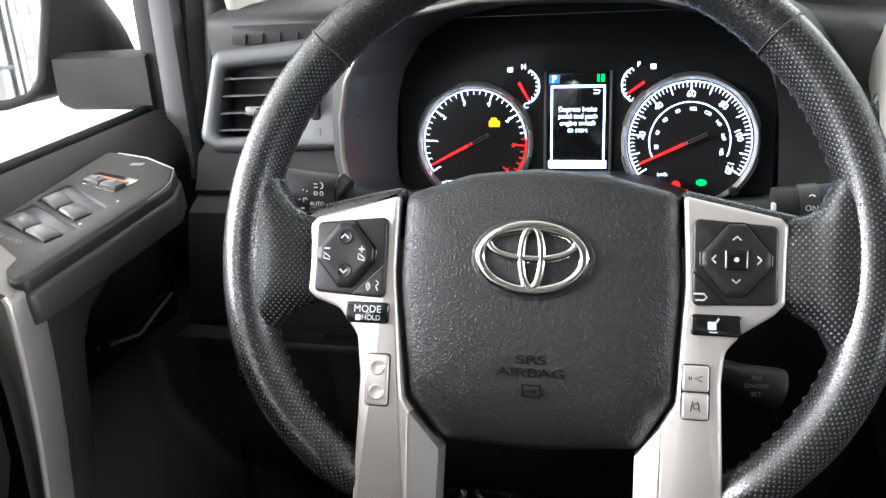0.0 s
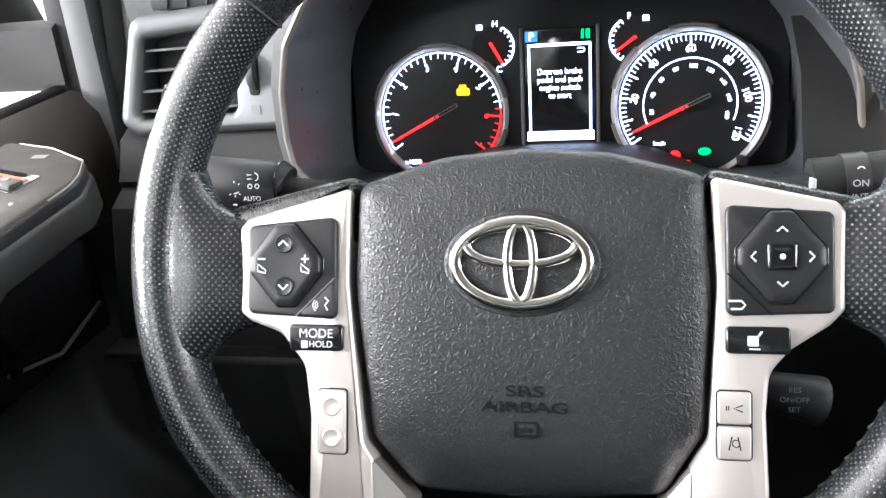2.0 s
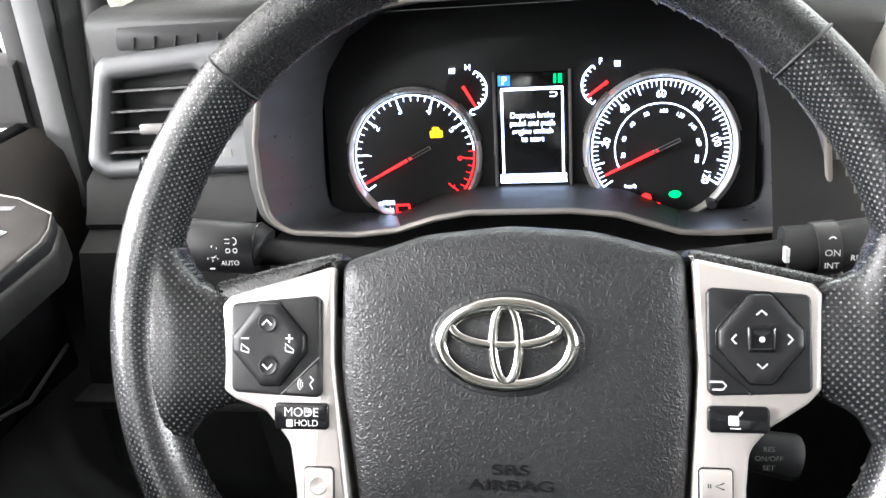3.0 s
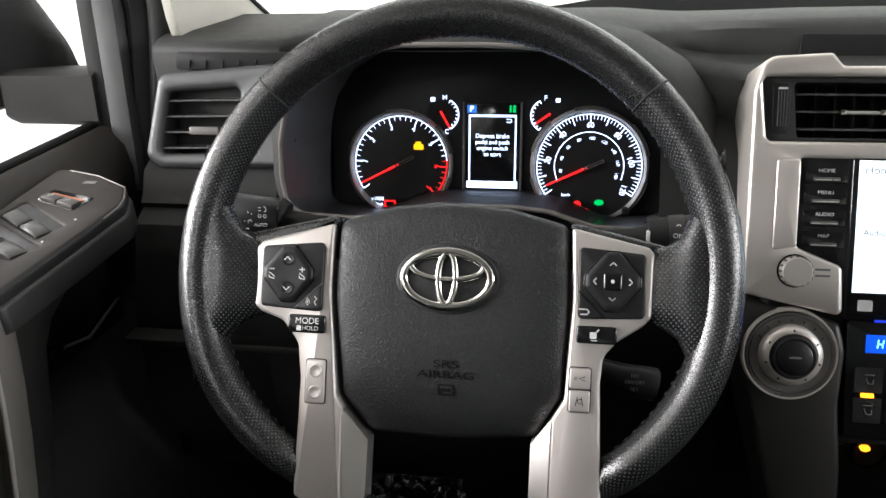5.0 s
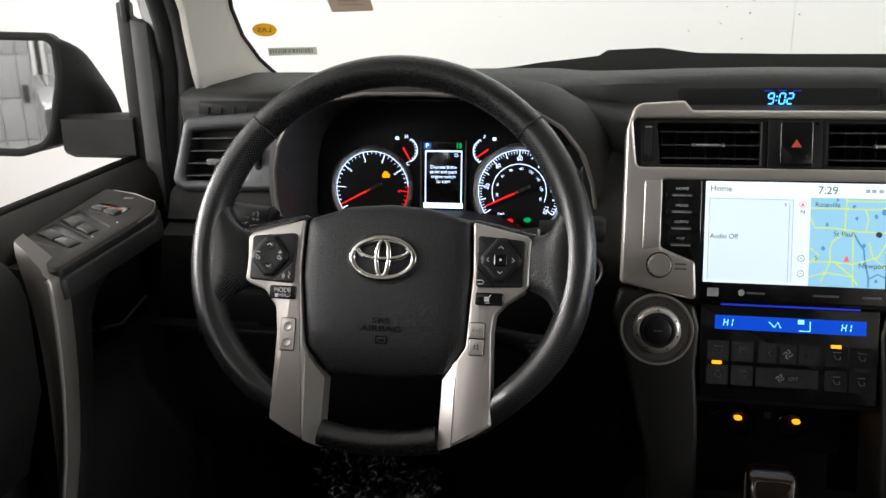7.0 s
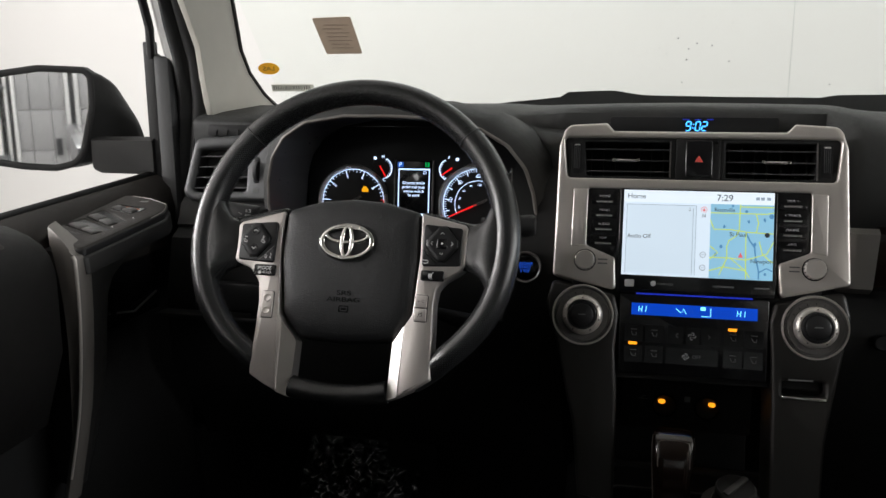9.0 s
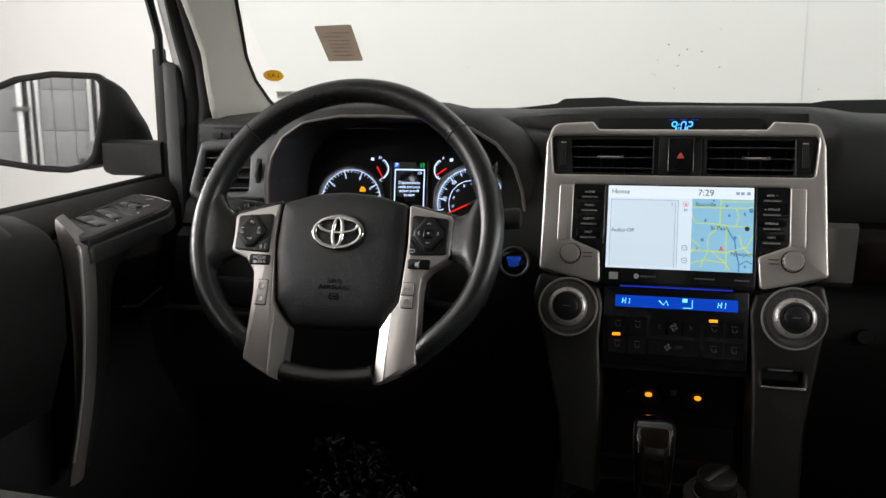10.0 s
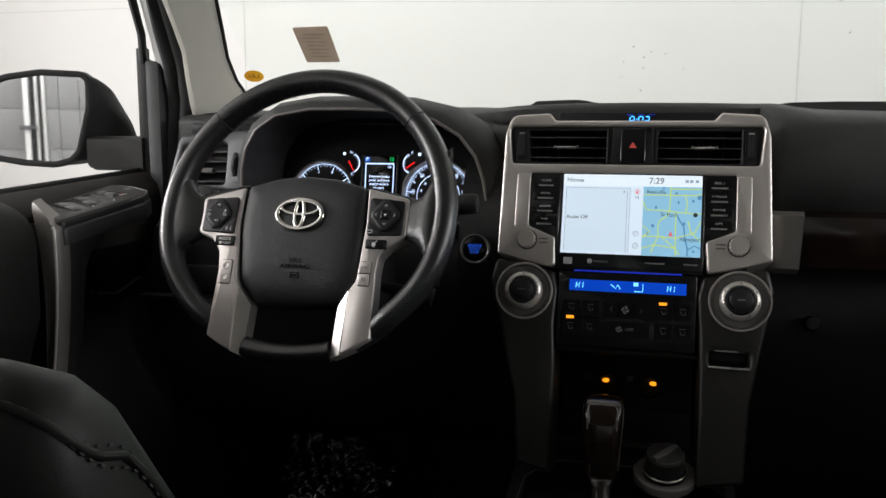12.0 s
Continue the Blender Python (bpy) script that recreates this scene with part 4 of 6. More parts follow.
    # middle display
    d = part("display", slab(rect(-0.0275, -0.041, 0.0275, 0.046, 0.002), 0.0, 0.004, 0.0006), GLOSS, c, "lit information display with a start message")
    for sx in (-1, 1):
        part("divider", boxy(sx * 0.0295 - 0.0012, -0.05, 0.0, sx * 0.0295 + 0.0012, 0.047, 0.006, b=0.0006), SATIN_DARK, d)
    part("frame_line", slab(rect(-0.0245, -0.039, 0.0245, 0.0345, 0.001), 0.0042, 0.0046, 0, holes=[rect(-0.0228, -0.0345, 0.0228, 0.0322, 0.001)]), G_BLUE, d)
    part("bottom_bar", slab(rect(-0.0262, -0.0405, 0.0262, -0.0335), 0.0047, 0.0050, 0), G_WHITE, d, "glowing white bar")
    writing("message", "Depress brake\npedal and push\nengine switch\nto start", 0.0062, 0, 0.0035, 0.0048, G_WHITE, d, squeeze=0.95, line=1.0)
    writing("gear_letter", "P", 0.0085, -0.0215, 0.0400, 0.0052, G_WHITE, d)
    part("gear_box", slab(rect(-0.0262, 0.0362, -0.0168, 0.0440), 0.0042, 0.0046, 0), glow("gear_blue", (0.03, 0.16, 0.7), 0.5), d)
    part("lane_lamp", slab([(0.017, 0.037), (0.019, 0.037), (0.019, 0.044), (0.017, 0.044)], 0.0042, 0.0046, 0), G_GREEN, d)
    part("lane_lamp", slab([(0.0205, 0.037), (0.0235, 0.037), (0.0235, 0.044), (0.0205, 0.044)], 0.0042, 0.0046, 0), G_GREEN, d)
    part("return_mark", strip([(0.014, 0.0300), (0.0185, 0.0300), (0.0195, 0.0285), (0.0185, 0.0270), (0.014, 0.0270)], 0.0009, 0.0048), G_BLUE, d)
    return c


cluster()


# ---- steering wheel ----
def wheel():
    w = thing("steering_wheel", "black leather steering wheel with satin silver spokes", "steering wheel", leaning(0, -0.005, 1.24, 23))
    RX, R, CV, CW = -0.0015, 0.1865, -0.006, -0.0148

    def on_rim(a, r=R, w=CW):
        return (RX + r * math.cos(radians(a)), CV + r * math.sin(radians(a)), w)

    def ring(a0, a1, n, r=R, w=CW):
        return [on_rim(a0 + (a1 - a0) * i / n, r, w) for i in range(n + 1)]

    def side(a):
        """Tube radius and ring radius, both falling off towards the spokes' feet."""
        over = max(0.0, a - 200, -17 - a)
        f, g = min(1.0, over / 36), min(1.0, max(0.0, over - 25) / 12)
        f, g = f * f * (3 - 2 * f), g * g * (3 - 2 * g)
        return R - 0.0078 * f, 0.0153 - 0.0012 * f, CW - 0.0020 * f - 0.0100 * g

    def tube(f):
        return (0.0153, 0.0176)
    part("rim_top", sweep(ring(43.6, 136.4, 44), tube, 20), LEATHER_FINE, w, "smooth grained black leather")
    for a0, a1 in ((-61, 43.2), (136.8, 244)):
        angles = [a0 + (a1 - a0) * i / 56 for i in range(57)]
        part("rim_side", sweep([on_rim(a, side(a)[0], side(a)[2]) for a in angles], lambda f: (side(angles[round(f * 56)])[1], 1.15 * side(angles[round(f * 56)])[1]), 20), LEATHER_PERF, w, "perforated black leather")
    part("rim_bottom", sweep([(x, y - 0.003 * (x / 0.055) ** 2 + 0.001, z) for x, y, z in ring(252.5, 290, 24, 0.1790, -0.0180)], lambda f: (0.0122 + 0.001 * abs(2 * f - 1) ** 2, 0.0130), 18), LEATHER_FINE, w, "black textured rim base")
    for a in (43.4, 136.6):
        part("seam", lathe([(0.0158, -0.0008), (0.0166, 0.0), (0.0158, 0.0008)], 24), RUBBER, w, at=Matrix.Translation(on_rim(a)) @ pose(0, 0, 0, 0, 0, a) @ pose(0, 0, 0, 90, 0, 0) @ Matrix.Diagonal((1, 1.12, 1, 1)))
    # stitching along the inner side of the rim
    st = boxy(-0.0019, -0.0006, -0.0005, 0.0019, 0.0006, 0.0005, b=0)
    first = None
    for i in range(96):
        a = -46 + 274 * i / 96
        if 163 < a < 197 or -18 < a < 17:
            continue
        m = pose(*on_rim(a, side(a)[0] - side(a)[1] + 0.0004, side(a)[2] - 0.003), 0, 0, a + 65)
        if first is None:
            first = part("stitch", st, THREAD, w, at=m)
        else:
            o = new("stitch", first.data)
            o.parent = w
            o.matrix_local = m
    # thumb rests that flare from the spokes into the rim
    for s in (-1, 1):
        secs = []
        for u, v0, v1, t in ((0.1860, -0.098, 0.085, 0.0120), (0.1760, -0.085, 0.066, 0.0160), (0.1690, -0.071, 0.046, 0.0166), (0.1630, -0.0595, 0.0310, 0.0158), (0.1570, -0.0510, 0.0205, 0.0140), (0.1500, -0.0460, 0.0160, 0.0118), (0.1430, -0.0430, 0.0140, 0.0100), (0.1360, -0.0410, 0.0130, 0.0070), (0.10, -0.034, 0.012, 0.004)):
            if s > 0:
                v0, v1 = v0 + 0.007, v1 + 0.004
            vc, vh = (v0 + v1) / 2, (v1 - v0) / 2
            secs.append([(RX * (u > 0.16) + s * u, vc + vh * math.copysign(abs(math.cos(a)) ** 0.75, math.cos(a)), CW - 0.0028 + t * math.copysign(abs(math.sin(a)) ** 0.7, math.sin(a))) for a in [2 * math.pi * k / 28 for k in range(28)]])
        part("thumb_rest", loft(secs), LEATHER_PERF, w, "perforated black leather", smooth=60)
        # leather-covered upper edge of the spoke
        top = [(s * u, v) for u, v in ((0.0825, 0.0340), (0.100, 0.0305), (0.132, 0.0230), (0.150, 0.0190), (0.150, 0.0), (0.0825, 0.0))]
        part("spoke_cover", slab(fillet(top, 0.004), -0.034, -0.0130, 0.006), LEATHER_FINE, w)
    # airbag cover
    hub = fillet([(-0.0815, 0.0290), (-0.04, 0.0420), (0.0, 0.0455), (0.04, 0.0425), (0.0820, 0.0310), (0.0850, -0.02), (0.0815, -0.088), (0.0650, -0.1185), (0.0, -0.1245), (-0.0540, -0.1220), (-0.0760, -0.096), (-0.0835, -0.02)],
                 [0.008, 0.05, 0.05, 0.05, 0.008, 0.2, 0.012, 0.012, 0.2, 0.012, 0.012, 0.2], 4)

    def sag(v):
        return 1.5 * max(0.0, -0.030 - v) ** 2 + 1.6 * max(0.0, v - 0.012) ** 2
    bm = dome(hub, [(1.0, -0.045), (1.0, -0.019), (0.995, -0.0145), (0.98, -0.0105), (0.955, -0.0082), (0.90, -0.0062), (0.8, -0.0046), (0.72, -0.0040), (0.65, -0.0036), (0.55, -0.0033), (0.45, -0.0031), (0.36, -0.00305), (0.28, -0.003), (0.2, -0.003), (0.1, -0.003)])
    for v in bm.verts:
        if v.co.z > -0.04:
            v.co.z -= sag(v.co.y)
    part("airbag_cover", bm, LEATHER, w, "grained black airbag cover", smooth=60)
    for text, v, squeeze in (("SRS", -0.0690, 1.62), ("AIRBAG", -0.0765, 1.58)):
        word = writing("embossed_text", text, 0.0074, 0.0008, v, -0.0028 - sag(v), EMBOSS, w, squeeze=squeeze, thick=0.0003)
        slope = -(sag(v + 0.003) - sag(v - 0.003)) / 0.006
        word.matrix_local = pose(0.0008, v, -0.0028 - sag(v), math.degrees(math.atan(slope)))
    dz = -sag(-0.087)
    part("embossed_mark", slab(rect(-0.0048, -0.0908, 0.0070, -0.0830, 0.001), -0.010 + dz, -0.0026 + dz, 0.0003, holes=[rect(-0.0036, -0.0896, 0.0058, -0.0842, 0.0008)]), EMBOSS, w)
    part("embossed_mark", slab(rect(-0.0015, -0.0880, 0.0040, -0.0862), -0.010 + dz, -0.0026 + dz, 0.0003), EMBOSS, w)
    # emblem of three chrome ovals in a shallow seat
    ec = (-0.0004, -0.0097)
    em = part("emblem", slab(oval(*ec, 0.0362, 0.0248, 48), -0.006, -0.0024, 0.001), LEATHER, w, "chrome emblem of three ovals")

    def hoop(cu, cv, ru, rv, tw, tz, n=56):
        return sweep([(cu + ru * math.cos(2 * math.pi * i / n), cv + rv * math.sin(2 * math.pi * i / n), -0.0008) for i in range(n + 1)], lambda f: (tw, tz), 10, caps=False)
    part("oval", hoop(*ec, 0.0303, 0.0192, 0.0033, 0.0026), CHROME, em, "polished chrome")
    part("oval", hoop(ec[0], ec[1] + 0.0004, 0.0060, 0.0178, 0.0026, 0.0024), CHROME, em, "polished chrome")
    part("oval", hoop(ec[0], ec[1] + 0.0082, 0.0252, 0.0088, 0.0026, 0.0023), CHROME, em, "polished chrome")
    # spokes
    for s in (-1, 1):
        if s < 0:
            edge = [(-0.0842, 0.0270), (-0.1385, 0.0125), (-0.1425, 0.0080), (-0.1420, -0.0345), (-0.1365, -0.0385), (-0.1205, -0.0440), (-0.1080, -0.0600), (-0.1050, -0.0850), (-0.1062, -0.1640), (-0.1058, -0.1685), (-0.0880, -0.1785), (-0.0700, -0.1865), (-0.0725, -0.1050), (-0.0778, -0.0970), (-0.0850, -0.0200)]
            f = [(-0.0725, -0.1050, -0.0087), (-0.0700, -0.1866, -0.0087), (-0.0550, -0.1915, -0.0130), (-0.0545, -0.1265, -0.0150)]
            pad = [(-0.0905, 0.0130), (-0.1365, 0.0090), (-0.1367, -0.0345), (-0.0905, -0.0370)]
        else:
            edge = [(0.0842, 0.0292), (0.1365, 0.0172), (0.1400, 0.0130), (0.1392, -0.0300), (0.1335, -0.0365), (0.1172, -0.0475), (0.1082, -0.0580), (0.1066, -0.0760), (0.1095, -0.1560), (0.1098, -0.1600), (0.0935, -0.1712), (0.0735, -0.1815), (0.0745, -0.1030), (0.0828, -0.0890), (0.0864, -0.0200)]
            f = [(0.0745, -0.1030, -0.0087), (0.0735, -0.1816, -0.0087), (0.0605, -0.1865, -0.0130), (0.0610, -0.1215, -0.0165)]
            pad = [(0.0895, 0.0162), (0.1345, 0.0125), (0.1347, -0.0312), (0.0897, -0.0330)]
        body = fillet(edge, [0.002, 0.004, 0.003, 0.003, 0.005, 0.008, 0.012, 0.02, 0.002, 0.002, 0.03, 0.001, 0.004, 0.01, 0.05], 3)
        part("spoke", slab(body, -0.033, -0.0085, 0.0022), SPOKE_SILVER, w, "satin silver spoke bezel")
        # sloping inner facet
        g = f + [(u, v, -0.034) for u, v, q in f]
        bm = bmesh.new()
        vs = [bm.verts.new(p) for p in g]
        for idx in ((0, 1, 2), (0, 2, 3), (6, 5, 4), (7, 6, 4), (0, 1, 5, 4), (1, 2, 6, 5), (2, 3, 7, 6), (3, 0, 4, 7)):
            bm.faces.new([vs[i] for i in idx])
        bmesh.ops.recalc_face_normals(bm, faces=bm.faces)
        part("spoke_facet", bm, FACET, w, "polished silver inner facet", smooth=20)
        p = part("switch_pad", slab(fillet(pad, 0.0035, 4), -0.010, -0.0055, 0.0014), BUTTON, w, "black switch pad with a rocker")
        ou, ov, q = (-0.1160, -0.0105, 0.0182) if s < 0 else (0.1124, -0.0068, 0.0182)
        octa = [(ou + q * a, ov + q * b * 1.09) for a, b in ((0.25, 1), (1, 0.19), (1, -0.19), (0.25, -1), (-0.25, -1), (-1, -0.19), (-1, 0.19), (-0.25, 1))]
        part("rocker_seat", slab(fillet([(ou + (a - ou) * 1.06, ov + (b - ov) * 1.06) for a, b in octa], 0.003), -0.0057, -0.0050, 0.0004), GLOSS, p)
        part("rocker", dome(fillet(octa, 0.003), [(1, -0.0055), (1, -0.0035), (0.95, -0.0022), (0.7, -0.0024), (0.3, -0.0030)]), BUTTON, p)
        if s < 0:
            for dv in (0.0105, -0.0105):
                part("dimple", lathe([(0.0048, 0.0005), (0.0042, 0.0013), (0.0025, 0.0007), (0, 0.0006)], 20), BUTTON, p, at=pose(ou, ov + dv, -0.0026))
            for dv, k in ((0.0105, 1), (-0.0105, -1)):
                part("arrow", strip([(ou - 0.0024, ov + dv - 0.0010 * k), (ou, ov + dv + 0.0014 * k), (ou + 0.0024, ov + dv - 0.0010 * k)], 0.0009, -0.0008), PRINT, p)
            for du, k in ((-0.0115, 0), (0.0110, 1)):
                part("speaker_mark", strip([(ou + du - 0.0020, ov - 0.0030), (ou + du - 0.0020, ov + 0.0005), (ou + du + 0.0020, ov - 0.0025), (ou + du + 0.0020, ov - 0.004), (ou + du - 0.002, ov - 0.003)], 0.0007, -0.0015), PRINT, p)
                part("sign_mark", strip([(ou + du - 0.002, ov + 0.0030), (ou + du + 0.002, ov + 0.0030)], 0.0008, -0.0015), PRINT, p)
                if k:
                    part("sign_mark", strip([(ou + du, ov + 0.0010), (ou + du, ov + 0.0050)], 0.0008, -0.0014), PRINT, p)
            part("talk_key", slab(fillet([(-0.0915, -0.0185), (-0.0915, -0.0355), (-0.1100, -0.0350)], 0.0012), -0.0058, -0.0050, 0.0004), BUTTON, p)
            part("key_line", strip([(-0.0912, -0.0168), (-0.1112, -0.0355)], 0.0006, -0.0049), PRINT_DIM, p)
            for k in range(3):
                part("voice_mark", strip(arc(-0.0985, -0.0300, 0.0014 + 0.0011 * k, 130, 230, 6), 0.0005, -0.0048), PRINT, p)
            part("voice_mark", strip([(-0.0960, -0.0262), (-0.0942, -0.0278), (-0.0960, -0.0300), (-0.0946, -0.0325)], 0.0007, -0.0048), PRINT, p)
        else:
            part("centre_key", dome(rect(ou - 0.0062, ov - 0.0060, ou + 0.0062, ov + 0.0060, 0.001), [(1, -0.0030), (0.92, -0.0014), (0.6, -0.0018), (0.3, -0.0020)]), GLOSS, p)
            part("dot", lathe([(0, 0.0), (0.0013, 0.0)], 14, (ou, ov)), PRINT, p, at=pose(0, 0, -0.0013))
            for k in range(4):
                part("arrow", strip([(-0.0022, 0.0108), (0, 0.0128), (0.0022, 0.0108)], 0.0008, 0), PRINT, p, at=pose(ou, ov, -0.0016, 0, 0, 90 * k))
            part("key_line", strip([(0.0900, -0.0140), (0.1085, -0.0322)], 0.0006, -0.0049), GLOSS, p)
            part("return_mark", strip([(0.0905, -0.0262), (0.0960, -0.0262), (0.0975, -0.0280), (0.0960, -0.0297), (0.0915, -0.0297)], 0.0009, -0.0048), PRINT, p)
        # key under the pad
        k0, k1 = (0.0875, 0.1150) if s < 0 else (0.0895, 0.1165)
        v0, v1 = (-0.0395, -0.0525) if s < 0 else (-0.0375, -0.0495)
        key = part("mode_key", slab(rect(s * k0, v0, s * k1, v1, 0.0020), -0.010, -0.0060, 0.0010), GLOSS, w, "glossy black key")
        if s < 0:
            writing("lettering", "MODE", 0.0062, -0.1010, -0.0440, -0.0058, PRINT, key, squeeze=1.0)
            writing("lettering", "HOLD", 0.0044, -0.0985, -0.0492, -0.0058, PRINT, key)
            part("mark", slab(rect(-0.1085, -0.0510, -0.1052, -0.0475, 0.0005), -0.0060, -0.0057, 0), PRINT, key)
        else:
            part("mark", slab(rect(0.0985, -0.0460, 0.1030, -0.0415, 0.0004), -0.0060, -0.0057, 0), PRINT, key)
            part("mark", strip([(0.1030, -0.0415), (0.1045, -0.0395)], 0.0010, -0.0056), PRINT, key)
            part("mark", strip([(0.0992, -0.0472), (0.1038, -0.0472)], 0.0006, -0.0056), PRINT, key)
        # lower key block on the silver
        if s < 0:
            ph = part("phone_key", slab(rect(-0.1000, -0.0712, -0.0860, -0.1020, 0.0018), -0.010, -0.0062, 0.0008), SPOKE_SILVER, w, "silver key with two dimples")
            part("key_gap", slab(rect(-0.1008, -0.0704, -0.0852, -0.1028, 0.0022), -0.010, -0.0080, 0.0003), BUTTON, w)
            for dv in (-0.0790, -0.0940):
                part("dimple", lathe([(0.0050, 0.0), (0.0040, 0.0009), (0.0022, 0.0003), (0, 0.0002)], 20), SPOKE_SILVER, ph, at=pose(-0.0930, dv, -0.0062))
        else:
            part("key_gap", slab(rect(0.0852, -0.0655, 0.1008, -0.0968, 0.0022), -0.010, -0.0080, 0.0003), BUTTON, w)
            for v0, v1, kind in ((-0.0663, -0.0805, 0), (-0.0815, -0.0960, 1)):
                ln = part("lane_key", slab(rect(0.0860, v0, 0.1000, v1, 0.0012), -0.010, -0.0062, 0.0008), SPOKE_SILVER, w, "silver key with a small mark")
                vc = (v0 + v1) / 2
                if kind:
                    for du in (-0.0025, 0.0025):
                        part("mark", strip([(0.0930 + du, vc - 0.003), (0.0930 + du * 0.5, vc + 0.003)], 0.0006, -0.0060), BUTTON, ln)
                    part("mark", strip(arc(0.0935, vc, 0.0016, 0, 330, 10), 0.0005, -0.0060), BUTTON, ln)
                else:
                    part("mark", strip([(0.0965, vc + 0.0015), (0.0925, vc), (0.0965, vc - 0.0015)], 0.0006, -0.0060), BUTTON, ln)
                    for q in (0.0905, 0.0895):
                        part("mark", strip([(q, vc - 0.001), (q, vc + 0.001)], 0.0005, -0.0060), BUTTON, ln)
    # column behind
    part("back_cover", lathe([(0.075, -0.046), (0.070, -0.075), (0.055, -0.085), (0, -0.085)], 28, (0, -0.03)), HARD, w)
    return w


wheel()


def column():
    c = thing("steering_column", "black plastic steering column shroud", "column shroud", leaning(0, -0.005, 1.24, 23))
    part("shroud", loft([[(sx * u, v, wz) for sx, u, v in ((-1, 0.05, -0.085), (-1, 0.065, -0.05), (-1, 0.062, 0.0), (-1, 0.04, 0.022), (1, 0.04, 0.022), (1, 0.062, 0.0), (1, 0.065, -0.05), (1, 0.05, -0.085))] for wz in (-0.075, -0.13, -0.22)]), HARD, c)
    # light stalk
    s = thing("light_stalk", "black light-switch stalk with white symbols", "stalk", leaning(-0.170, 0.092, 1.238, 10))
    part("stem", sweep([(0.11, -0.015, -0.02), (0.05, -0.006, -0.005), (0.015, -0.001, 0)], lambda f: (0.010 - 0.001 * f, 0.008), 12, up=(0, 1, 0)), HARD, s)
    part("barrel", sweep([(0.018, -0.0005, 0), (0.017, 0.0, 0), (-0.005, 0.002, 0.001), (-0.030, 0.005, 0.003), (-0.034, 0.005, 0.003)], lambda f: (0.0155 if 0.05 < f < 0.97 else 0.0135, 0.0155 if 0.05 < f < 0.97 else 0.0135), 18, up=(0, 1, 0)), BUTTON, s, "ribbed black barrel")
    part("band", sweep([(0.0165, 0.0, 0), (0.0175, 0.0, 0)], 0.0162, 18, up=(0, 1, 0)), GLOSS, s)
    part("symbol", lathe([(0.0022, 0.0162), (0.0030, 0.0162)], 14, (-0.0075, 0.0015)), PRINT, s)
    for k in range(8):
        a = radians(45 * k)
        part("ray", strip([(-0.0075 + 0.0036 * math.cos(a), 0.0015 + 0.0036 * math.sin(a)), (-0.0075 + 0.0048 * math.cos(a), 0.0015 + 0.0048 * math.sin(a))], 0.0006, 0.0163), PRINT, s)
    part("symbol", strip(arc(0.0055, 0.0085, 0.0022, 90, -90, 8), 0.0006, 0.0155), PRINT, s)
    for dv in (0.0012, -0.0012):
        part("symbol", strip([(0.0005, 0.0085 + dv), (0.0035, 0.0085 + dv)], 0.0005, 0.0155), PRINT, s)
    for k in (-1, 1):
        part("symbol", strip(arc(0.0045 + k * 0.0022, 0.0030, 0.0013, 0, 360, 8), 0.0005, 0.0162), PRINT, s)
    writing("lettering", "AUTO", 0.0040, 0.0030, -0.0045, 0.0161, PRINT, s)
    part("symbol", strip([(-0.0105, -0.0080), (-0.0075, -0.0080)], 0.0007, 0.0145), PRINT, s)
    # wiper stalk
    s = thing("wiper_stalk", "black wiper-switch stalk with white lettering", "stalk", leaning(0.158, 0.088, 1.236, 8))
    part("stem", sweep([(-0.11, -0.018, -0.02), (-0.05, -0.008, -0.005), (-0.012, -0.002, 0)], lambda f: (0.010 - 0.001 * f, 0.008), 12, up=(0, 1, 0)), HARD, s)
    part("barrel", sweep([(-0.016, -0.001, 0), (0.0, 0.0, 0), (0.024, 0.003, 0.001), (0.046, 0.005, 0.001), (0.05, 0.005, 0.001)], lambda f: (0.0135 if f < 0.97 else 0.011, 0.0135 if f < 0.97 else 0.011), 18, up=(0, 1, 0)), HARD, s)
    part("ring", sweep([(-0.001, 0.0, 0), (0.0105, 0.001, 0)], 0.0146, 18, up=(0, 1, 0)), POD, s, "grey ring")
    part("tip_mark", boxy(-0.018, -0.004, 0.008, -0.0155, 0.004, 0.0135, b=0.0004), PRINT, s)
    writing("lettering", "ON", 0.0050, 0.005, 0.0015, 0.0150, PRINT, s)
    writing("lettering", "INT", 0.0046, 0.005, -0.0055, 0.0144, PRINT, s)
    writing("lettering", "REAR", 0.0042, 0.019, -0.0015, 0.0140, PRINT, s)
    part("symbol", strip(arc(0.005, 0.008, 0.0018, 20, 160, 8), 0.0007, 0.0134), PRINT, s)
    # cruise lever
    s = thing("cruise_lever", "black cruise-control lever with faint lettering", "stalk", leaning(0.139, 0.070, 1.119, 14))
    part("lever", sweep([(-0.08, 0.012, -0.02), (-0.04, 0.006, -0.01), (-0.012, 0.0, 0), (0.010, -0.003, 0.002), (0.014, -0.004, 0.001)], lambda f: (0.007 + 0.005 * min(1, f * 1.5), 0.006 + 0.0075 * min(1, f * 1.5)), 14, up=(0, 1, 0)), BUTTON, s)
    for k, word in enumerate(("RES", "ON/OFF", "SET")):
        writing("lettering", word, 0.0042, -0.002, 0.0055 - 0.0055 * k, 0.0138, PRINT_DIM, s)


column()


